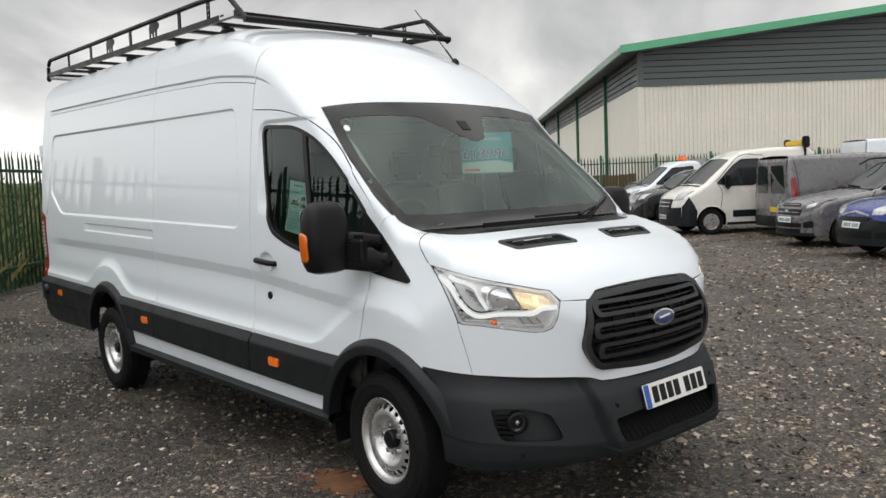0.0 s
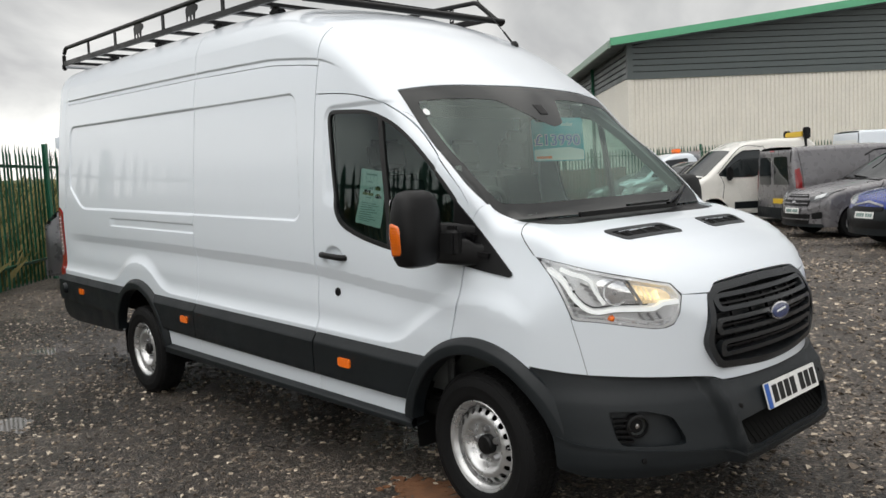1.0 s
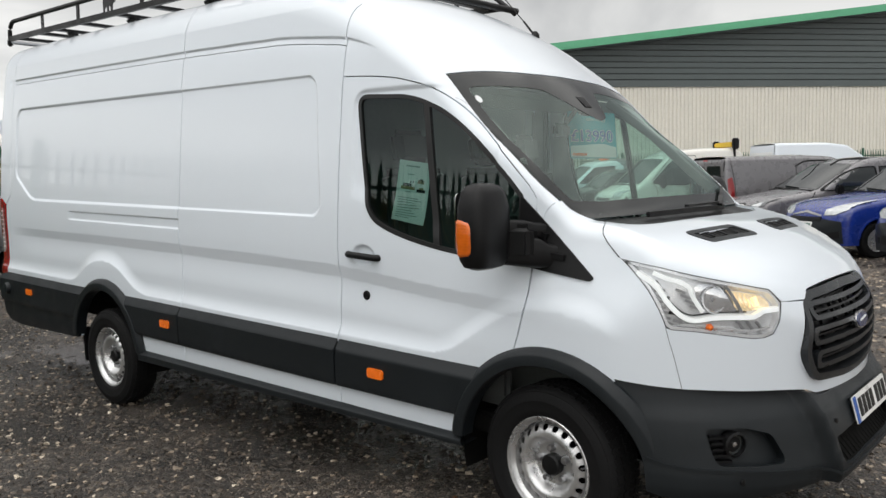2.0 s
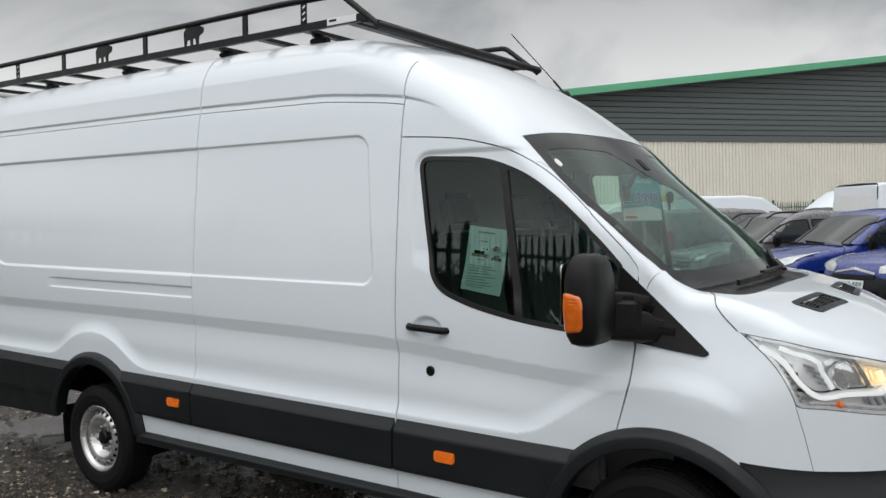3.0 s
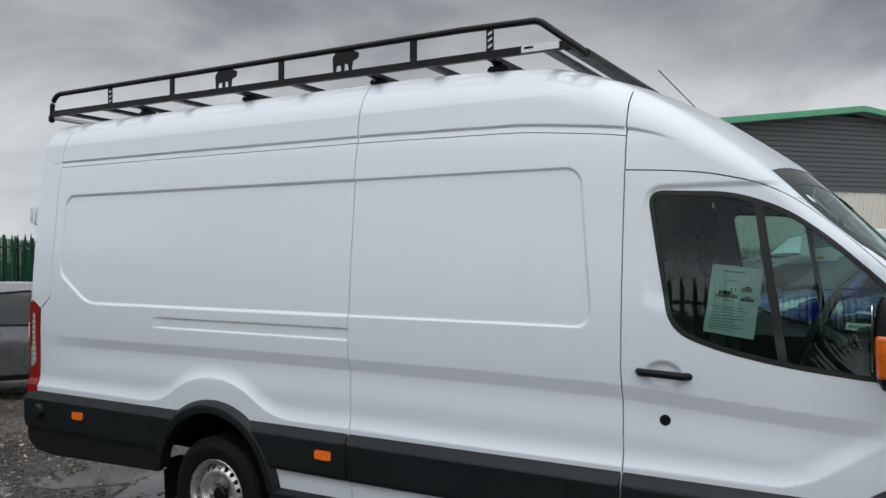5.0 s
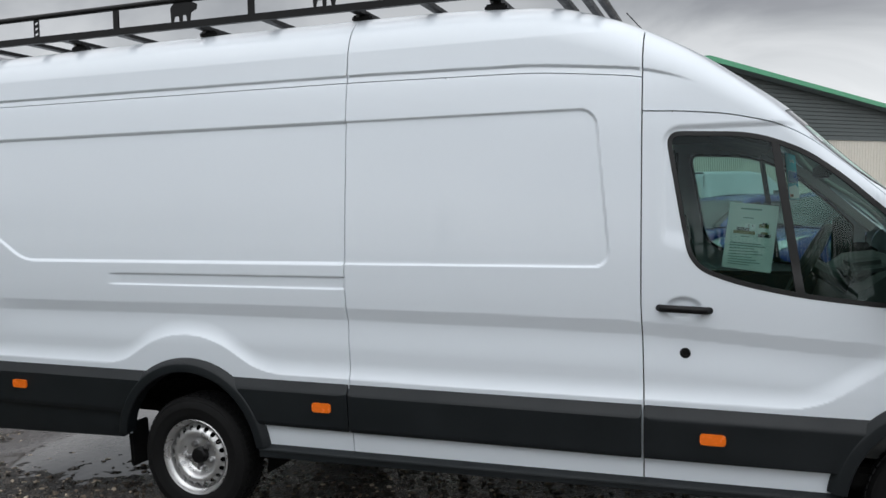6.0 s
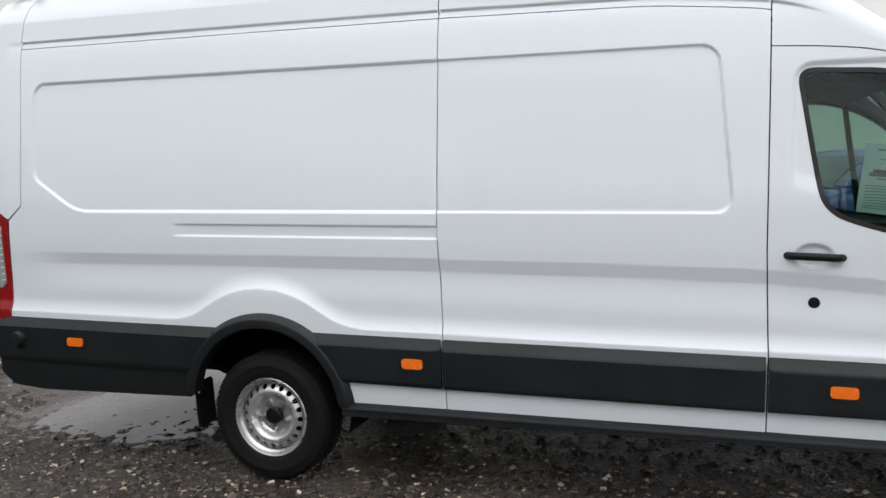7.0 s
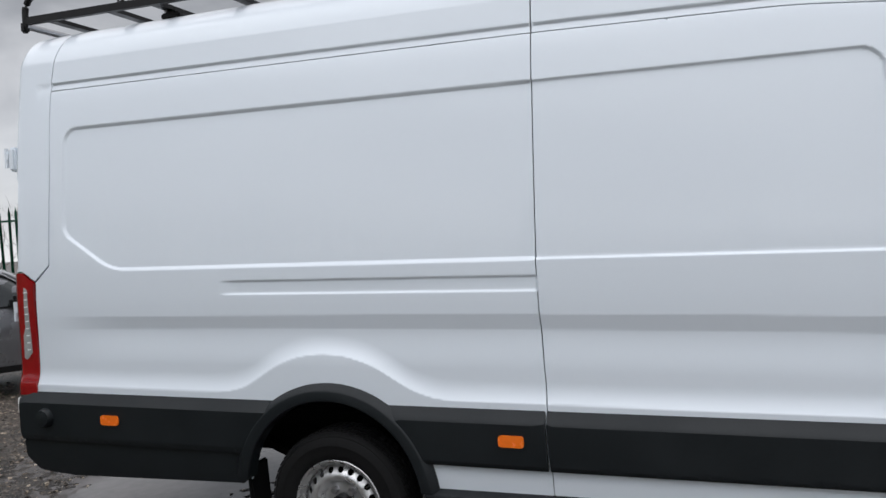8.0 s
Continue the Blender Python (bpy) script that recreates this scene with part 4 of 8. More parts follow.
GUIDE = mat("lit_light_guide", (0.85, 0.86, 0.86), 0.3, vary=0.05)
GUIDE.node_tree.nodes["Principled BSDF"].inputs["Emission Color"].default_value = (1.0, 0.97, 0.92, 1)
GUIDE.node_tree.nodes["Principled BSDF"].inputs["Emission Strength"].default_value = 0.3
LAMP_BOWL = mat("headlight_bowl", (0.88, 0.88, 0.89), 0.18, metal=0.25, vary=0.12, scale=14, bump=1.0, bump_scale=14)
WARM = mat("warm_lit_reflector", (0.90, 0.78, 0.58), 0.2, metal=0.9, vary=0.1)
WARM.node_tree.nodes["Principled BSDF"].inputs["Emission Color"].default_value = (1.0, 0.70, 0.36, 1)
WARM.node_tree.nodes["Principled BSDF"].inputs["Emission Strength"].default_value = 0.38
REFLECTOR = mat("headlight_reflector", (0.84, 0.84, 0.85), 0.08, metal=0.9, vary=0.1, scale=20, bump=1.0, bump_scale=16, rvary=0.03)
CHROME_BOWL = mat("chrome_bowl", (0.86, 0.86, 0.87), 0.10, metal=0.85, vary=0.05, scale=20, rvary=0.02)
LIT_BULB = mat("lit_bulb", (0.95, 0.85, 0.5), 0.2, vary=0.05)
LIT_BULB.node_tree.nodes["Principled BSDF"].inputs["Emission Color"].default_value = (1.0, 0.78, 0.32, 1)
LIT_BULB.node_tree.nodes["Principled BSDF"].inputs["Emission Strength"].default_value = 1.2
CHROME_SOFT = mat("headlight_chrome", (0.88, 0.88, 0.89), 0.2, metal=0.35, vary=0.05, scale=20)

b_nose = Curve([(0.0, 0.80), (0.25, 0.93), (0.33, 0.98), (0.38, 1.005), (0.44, 1.008), (0.50, 0.992), (0.58, 0.972), (0.645, 0.948), (0.70, 0.905), (0.80, 0.86), (1.0, 0.84)], 0.010)


def bumper_field(x, y, z):
    boss = 0.43 + 0.22 * (z - 0.45)
    nose = b_nose(z) - 0.20 * y * y - 0.30 * y ** 4 + (0.016 + 0.18 * y * y) * step01((boss + 0.045 - y) / 0.045) * step01((z - 0.30) / 0.06)
    return smax(y - (0.99 + 0.045 * step01((z - 0.2) / 0.2)), x - nose, 0.16)


BUMPER = Hull(bumper_field, {"y": (0.0, 1.4), "z": (0, 1), "x": (-0.6, 1.4), "t": (-6, -4)})


def bumper_shelf(b):
    """The narrow ledge between the bumper's top edge and the painted nose and wings."""
    top = np.array(globe(both(spline(BUMPER_TOP, 0.04))))
    a, c = BUMPER.place("globe", top), VAN.place("globe", top)
    c = c - VAN.normal(c) * 0.015
    bm = bmesh.new()
    rows = [[bm.verts.new(p) for p in q] for q in (a, c)]
    for i in range(len(top) - 1):
        bm.faces.new((rows[0][i], rows[0][i + 1], rows[1][i + 1], rows[1][i]))
    part("bumper_shelf", bm, CLAD, b)


def front_bumper(van):
    b = new_group("front_bumper", van, "dark grey plastic front bumper")
    side = [(0.304, -1.0, 0.779)] + [(x, -1.03, z) for x, z in arc(FRONT_ARCH[0], FRONT_ARCH[1], 0.462, 52, 2, 16)]
    low = spline([(0.478, -1.02, 0.35), (0.56, -0.95, 0.335), (0.704, -0.844, 0.33), (0.872, -0.655, 0.345), (0.98, -0.43, 0.36), (1.02, -0.25, 0.362), (1.03, 0, 0.362)], 0.05)
    half = spline(BUMPER_TOP[::-1], 0.04)[:-1] + side + low
    lip = [(0.451, -1.003, 0.497), (0.518, -0.978, 0.475), (0.676, -0.884, 0.458), (0.801, -0.762, 0.447), (0.89, -0.636, 0.437), (0.955, -0.50, 0.424), (1.0, -0.42, 0.405), (1.03, -0.30, 0.396), (1.036, 0, 0.392)]
    intake = [tuple(p) for p in BUMPER.place("front", np.array(rounded([(-0.425, 0.545), (-0.405, 0.46), (-0.375, 0.428), (-0.30, 0.418), (0.30, 0.418), (0.375, 0.428), (0.405, 0.46), (0.425, 0.545), (0.28, 0.552), (-0.28, 0.552)], 0.015)))]
    fog = rounded([(-0.878, 0.616), (-0.872, 0.52), (-0.862, 0.478), (-0.74, 0.472), (-0.652, 0.474), (-0.648, 0.50), (-0.680, 0.588), (-0.765, 0.616)], 0.02)
    fog = [tuple(p) for p in BUMPER.place("front", np.array(fog))]
    fogs = [fog, [(x, -y, z) for x, y, z in fog]]
    skin("bumper_shell", BUMPER, "globe", globe(both(half)[1:]), CLAD, b, holes=[globe(intake)] + [globe(f) for f in fogs], du=0.018, dv=0.012, fold=0.02)
    bumper_shelf(b)
    edge = np.array(globe(both(spline(lip, 0.04))))
    ridge = BUMPER.place("globe", edge)
    part("bumper_lip", tube_bm([tuple(p) for p in ridge + BUMPER.normal(ridge) * 0.001], section=(0.006, 0.006)), CLAD, b)
    floor = lambda p: -0.012 - 0.075 * np.clip((p[:, 1] - min(q[1] for q in globe(intake))) / 0.10, 0, 1)
    skin("intake_mesh", BUMPER, "globe", shrink(globe(intake), -0.006), WELL, b, du=0.03, dv=0.008, lift=floor, fold=0)
    skin("intake_mesh", BUMPER, "globe", shrink(globe(intake), -0.006), WELL, b, du=0.05, dv=0.03, lift=-0.09, fold=-0.088)
    for y in np.linspace(-0.36, 0.36, 19):
        q = BUMPER.place("front", np.array([(y, 0.432), (y, 0.52)]))
        part("intake_rib", tube_bm([tuple(q[0] - (0.014, 0, 0)), tuple(q[1] - (0.075, 0, 0))], section=(0.003, 0.003)), WELL, b, smooth=False)
    for s, loop in zip((1, -1), fogs):
        skin("fog_recess", BUMPER, "globe", shrink(globe(loop), -0.004), CLAD, b, du=0.03, dv=0.02, lift=-0.05, fold=-0.046)
        c = BUMPER.place("front", np.array([[-0.80 * s, 0.553]]))[0]
        q = Vector((0.88, -0.47 * s, 0)).to_track_quat("Z", "Y").to_matrix().to_4x4()
        fl = part("fog_light", lathe_bm([(0.045, -0.05), (0.05, -0.02), (0.05, -0.008), (0.042, -0.004), (0.042, -0.02)], 26, Matrix.Translation(c) @ q), BLACK, b, "round fog light")
        part("fog_lens", lathe_bm([(0.0, -0.026), (0.02, -0.022), (0.04, -0.018), (0.041, -0.022)], 22, Matrix.Translation(c) @ q), DARK_GLASS, fl)
        part("fog_bulb", lathe_bm([(0.0, -0.012), (0.010, -0.014), (0.012, -0.024)], 14, Matrix.Translation(c) @ q), BRIGHT, fl)
        for k in range(5):
            z = 0.495 + 0.022 * k
            p = BUMPER.place("front", np.array([(-0.868 * s, z), (-0.845 * s, z), (-0.822 * s, z)]))
            part("fog_rib", tube_bm([tuple(v) for v in p - BUMPER.normal(p) * 0.016], section=(0.012, 0.004)), BLACK, b)
        for y, z in ((-0.40, 0.60), (-0.80, 0.415)):
            p = BUMPER.place("front", np.array([[y * s, z]]))[0]
            part("parking_sensor", lathe_bm([(0.013, -0.006), (0.013, 0.002), (0.011, 0.003)], 18, Matrix.Translation(p) @ pose(0, 0, 0, 0, 90, -20 * s)), BLACK, b)
    plate = new_group("number_plate", van, "white front number plate with blue band")
    m = pose(0.992, 0.04, 0.602, 0, -16, 0) @ pose(0, 0, 0, 90, 0, 90)
    part("plate", prism_bm(rounded([(-0.26, -0.056), (0.26, -0.056), (0.26, 0.056), (-0.26, 0.056)], 0.008), 0.006, m), PLATE_W, plate)
    part("plate_band", prism_bm(rounded([(-0.258, -0.054), (-0.222, -0.054), (-0.222, 0.054), (-0.258, 0.054)], 0.004), 0.0085, m), BLUE_PRINT, plate)
    part("plate_support", box_bm(0.50, 0.10, 0.05, m @ pose(0, 0, -0.028), 0.01), CLAD, plate)
    for i, x in enumerate((-0.175, -0.115, -0.055, 0.005, 0.095, 0.155, 0.215)):
        part("plate_bar", prism_bm([(x - 0.022, -0.038), (x + 0.022, -0.038), (x + 0.022, 0.038), (x - 0.022, 0.038)], 0.0085, m), BLACK, plate, smooth=False)


def van_cladding(van):
    """Side mouldings, wheel-arch trims, sills, markers."""
    def band(s, outline, name="side_moulding", lift=0.016, material=CLAD, label="dark grey side moulding"):
        bevel = lambda p: 0.002 + 0.034 * np.clip((0.728 - p[:, 1]) / 0.052, 0, 1) - 0.008 * np.clip((0.500 - p[:, 1]) / 0.015, 0, 1)
        return skin(name, VAN, s, outline, material, van, du=0.05, dv=0.0085, lift=bevel, fold=0.018, label=label)
    for s in ("right", "left"):
        sign = -1 if s == "right" else 1
        ra = arc(REAR_ARCH[0], REAR_ARCH[1], 0.50, 20, 59, 10)
        band(s, rounded([(-3.50, 0.728), (SEAM + 0.024, 0.728), (SEAM + 0.034, 0.482), (-3.33, 0.482), (-3.37, 0.57)], 0.006))
        band(s, rounded([(SEAM + 0.032, 0.728), (DOOR_X + 0.006, 0.730), (DOOR_X + 0.004, 0.488), (SEAM + 0.042, 0.482)], 0.006))
        band(s, rounded([(DOOR_X + 0.018, 0.730), (-0.27, 0.728), (-0.37, 0.60), (-0.415, 0.497), (DOOR_X + 0.016, 0.489)], 0.006))
        band(s, rounded([(-5.60, 0.70), (-5.50, 0.728), (-4.04, 0.728), (-4.16, 0.60), (-4.22, 0.476), (-5.60, 0.478)], 0.006))
        skin("rear_bumper_end", VAN, s, rounded([(-5.605, 0.474), (-4.22, 0.470), (-4.245, 0.325), (-5.3, 0.292), (-5.52, 0.31), (-5.60, 0.38)], 0.02), CLAD, van, du=0.02, dv=0.02, lift=0.012, fold=0.03, label="dark grey rear bumper end")
        bm = bmesh.new()
        rows = []
        for x in np.linspace(-3.32, -0.44, 40):
            zt, zb = 0.366 + 0.0112 * (x + 3.32), 0.293 + 0.0185 * (x + 3.32)
            y0 = float(VAN.solve("y", np.array([x]), np.array([zt]))[0])
            section = ((y0 - 0.01, zt + 0.002), (y0 + 0.010, zt - 0.003), (y0 + 0.034, zt - 0.022), (y0 + 0.036, zt - 0.030), (y0 + 0.026, zt - 0.033), (y0 + 0.028, zb + 0.006), (y0 + 0.018, zb), (y0 - 0.09, zb + 0.01))
            rows.append([bm.verts.new((x, sign * y, z)) for y, z in section])
        for ra, rb in zip(rows, rows[1:]):
            for i in range(7):
                bm.faces.new((ra[i], ra[i + 1], rb[i + 1], rb[i]))
        part("sill", bm, CLAD, van, "dark grey stepped sill cover")
        for cx, cz, r, a0, a1 in ((*REAR_ARCH, 6, 173), (*FRONT_ARCH, 2, 173)):
            bm = bmesh.new()
            rows = []
            t = np.radians(np.linspace(a0, a1, 72))[:, None]
            rr, up = np.array(((r + 0.072, -0.01), (r + 0.072, 0.010), (r + 0.067, 0.016), (r + 0.046, 0.039), (r + 0.038, 0.042), (r - 0.002, 0.040), (r - 0.007, 0.034), (r - 0.008, -0.04))).T[:, None]
            px, pz = cx + rr * np.cos(t), cz + rr * np.sin(t)
            py = VAN.solve("y", np.minimum(px, 0.52), pz) + up
            rows = [[bm.verts.new((x, sign * y, z)) for x, y, z in zip(*ring)] for ring in zip(px, py, pz)]
            for ra, rb in zip(rows, rows[1:]):
                for i in range(7):
                    bm.faces.new((ra[i], ra[i + 1], rb[i + 1], rb[i]))
            part("arch_trim", bm, CLAD, van, "dark grey wheel-arch trim")
        for x, z in ((-5.003, 0.604), (-2.918, 0.604), (-0.968, 0.602)):
            o = rounded([(x - 0.055, z - 0.025), (x + 0.055, z - 0.025), (x + 0.055, z + 0.025), (x - 0.055, z + 0.025)], 0.017)
            skin("side_marker", VAN, s, o, ORANGE, van, du=0.02, dv=0.012, lift=0.044, fold=0.014, label="orange side marker lamp")
        p = VAN.place(s, np.array([[-5.42, 0.60]]))[0]
        part("tow_cap", lathe_bm([(0.050, -0.01), (0.050, 0.045), (0.040, 0.066), (0.0, 0.072)], 24, Matrix.Translation(p) @ pose(0, 0, 0, 90 if sign < 0 else -90, 0, 0)), CLAD, van)
        # wheel wells and flaps
        for cx, cz, r in (REAR_ARCH, FRONT_ARCH):
            bm = bmesh.new()
            a = [(cx + (r + 0.03) * math.cos(radians(t)), cz + (r + 0.03) * math.sin(radians(t))) for t in np.linspace(-14 if cx < -1 else 4, 140 if cx < -1 else 194, 30)]
            rows = [[bm.verts.new((x, sign * y, z)) for x, z in a] for y in (0.985, 0.62)]
            for i in range(29):
                bm.faces.new((rows[0][i], rows[0][i + 1], rows[1][i + 1], rows[1][i]))
            if cx > -1:
                bm.faces.new(rows[1])
            part("wheel_well", bm, WELL, van)
        part("mud_flap", box_bm(0.024, 0.16, 0.26, pose(-4.25, sign * 0.90, 0.262, 0, -4, 0), 0.008), BLACK, van)
    part("rear_bumper", box_bm(0.16, 1.96, 0.36, pose(-5.59, 0, 0.50), 0.05, seg=3), CLAD, van, "dark grey rear bumper")
    for s in (-1, 1):
        part("rear_bumper_reflector", box_bm(0.02, 0.05, 0.09, pose(-5.70, s * 0.95, 0.63), 0.006), PLATE_W, van)


def van_under(van):
    """Floor pan, axle, chassis rails."""
    # unseen board, added to keep sky light off the ground under the nose
    part("nose_light_block", box_bm(0.75, 1.2, 0.03, pose(0.30, 0, 0.33), 0.01), WELL, van)
    # drawn wide and low, which blocks side light from the ground beneath
    part("floor_pan", box_bm(3.05, 1.86, 0.10, pose(-1.80, 0, 0.44), 0.02), WELL, van)
    part("floor_pan", box_bm(2.1, 1.28, 0.10, pose(-4.40, 0, 0.56), 0.02), WELL, van)
    for s in (-1, 1):
        part("chassis_rail", box_bm(4.9, 0.08, 0.14, pose(-2.9, s * 0.52, 0.42), 0.01), WELL, van)
        part("leaf_spring", tube_bm(spline([(-4.5, s * 0.60, 0.46), (-4.1, s * 0.60, 0.31), (-3.75, s * 0.60, 0.27), (-3.3, s * 0.60, 0.36), (-3.05, s * 0.60, 0.46)], 0.1), section=(0.035, 0.018)), WELL, van)
        part("damper", tube_bm([(-3.62, s * 0.62, 0.26), (-3.3, s * 0.56, 0.58)], 0.03), WELL, van)
    part("rear_axle", tube_bm([(HUB_X, -0.75, REAR_HUB_Z), (HUB_X, 0.75, REAR_HUB_Z)], 0.055, 12), WELL, van)
    part("fuel_tank", box_bm(0.9, 0.5, 0.2, pose(-1.9, -0.45, 0.36), 0.04), WELL, van)


def wheel_mesh():
    """Tyre with grooved tread, pressed steel rim with round holes, nuts, cap: pieces about the z axis, outer face up."""
    R, W2 = 0.345, 0.108
    prof = [(0.212, -0.085), (0.225, -0.10), (0.27, -W2), (0.31, -0.105), (0.333, -0.092), (0.343, -0.075), (R, -0.05), (R, 0.05), (0.343, 0.075), (0.333, 0.092), (0.327, 0.099), (0.322, 0.098), (0.31, 0.105), (0.285, 0.110), (0.279, 0.107), (0.25, 0.107), (0.225, 0.10), (0.212, 0.085)]
    tyre = lathe_bm(prof, 72, close=True)
    tread = bmesh.new()
    for i in range(60):
        a = 2 * math.pi * i / 60
        for z, w in ((-0.062, 0.03), (-0.022, 0.022), (0.022, 0.022), (0.062, 0.03)):
            box_bm(0.007, 0.027, w, Matrix.Rotation(a + 0.02 * (z > 0), 4, "Z") @ pose(R + 0.001, 0, z, 14 if z > 0 else -14), 0.0, tread)
    barrel = lathe_bm([(0.222, 0.088), (0.214, 0.094), (0.206, 0.090), (0.203, 0.078), (0.190, 0.066), (0.186, 0.0), (0.19, -0.08), (0.205, -0.09), (0.196, -0.075), (0.176, -0.0), (0.178, 0.06)], 64, caps=False)
    dish = Curve([(0.0, 0.030), (0.092, 0.030), (0.102, 0.036), (0.118, 0.070), (0.130, 0.080), (0.146, 0.079), (0.152, 0.074), (0.178, 0.052), (0.188, 0.040), (0.2, 0.038)], 0.004)
    ring = [(0.187 * math.cos(t), 0.187 * math.sin(t)) for t in np.linspace(0, 2 * math.pi, 61)[:-1]]
    holes = [[(0.1655 * math.cos(a) + 0.0145 * math.cos(t), 0.1655 * math.sin(a) + 0.0145 * math.sin(t)) for t in np.linspace(0, 2 * math.pi, 13)[:-1]] for a in np.linspace(0, 2 * math.pi, 21)[:-1]]
    p, t = sheet(ring, holes, 0.011, 0.011)
    bm = bmesh.new()
    vs = [bm.verts.new((x, y, float(dish(math.hypot(x, y))))) for x, y in p]
    for tri in t:
        bm.faces.new([vs[i] for i in tri])
    rim_edges = [e for e in bm.edges if len(e.link_faces) == 1]
    low = bmesh.ops.extrude_edge_only(bm, edges=rim_edges)
    for v in {v for g in low["geom"] if isinstance(g, bmesh.types.BMVert) for v in [g]}:
        v.co.z -= 0.006
    cap = lathe_bm([(0.047, 0.025), (0.047, 0.062), (0.040, 0.070), (0.0, 0.074)], 28)
    nut = lathe_bm([(0.017, 0.0), (0.0165, 0.022), (0.012, 0.030), (0.0, 0.031)], 10)
    valve = tube_bm([(0.175, 0.0, 0.03), (0.168, 0.0, 0.075)], 0.0045)
    return tyre, tread, barrel, bm, cap, nut, valve


def van_wheels(van):
    tyre, tread, barrel, disc, cap, nut, valve = wheel_mesh()
    first = new_group("wheel", van, "steel wheel with black tyre")
    ty = part("tyre", tyre, TYRE, first)
    part("tread", tread, TYRE, ty, smooth=False)
    rim = part("rim", barrel, STEEL, first)
    part("rim_disc", disc, STEEL, rim)
    part("centre_cap", cap, BLACK, first)
    part("valve", valve, BRIGHT, first)
    for i in range(5):
        a = 2 * math.pi * i / 5 + 0.3
        n = part("wheel_nut", nut.copy(), SATIN, first)
        n.matrix_basis = pose(0.071 * math.cos(a), 0.071 * math.sin(a), 0.030)
    nut.free()
    part("brake_drum", lathe_bm([(0.0, -0.06), (0.15, -0.06), (0.15, 0.0), (0.0, 0.0)], 32), WELL, first)
    spots = [(0.0, -0.905, FRONT_HUB_Z, 90, 0, -4), (0.0, 0.905, FRONT_HUB_Z, -90, 0, -4), (HUB_X, -0.93, REAR_HUB_Z, 90, 24, 0), (HUB_X, 0.93, REAR_HUB_Z, -90, 40, 0)]
    for i, (x, y, z, rx, spin, steer) in enumerate(spots):
        m = pose(x, y, z, 0, 0, steer) @ pose(0, 0, 0, rx, 0, 0) @ pose(0, 0, 0, 0, 0, spin + 10)
        if i == 0:
            first.matrix_basis = m
        else:
            w = copy_thing(first, m)
            w.parent = van


AMBER = mat("amber_lens", (0.66, 0.13, 0.006), 0.12, vary=0.30, scale=26, coat=0.8, bump=0.3, bump_scale=90)


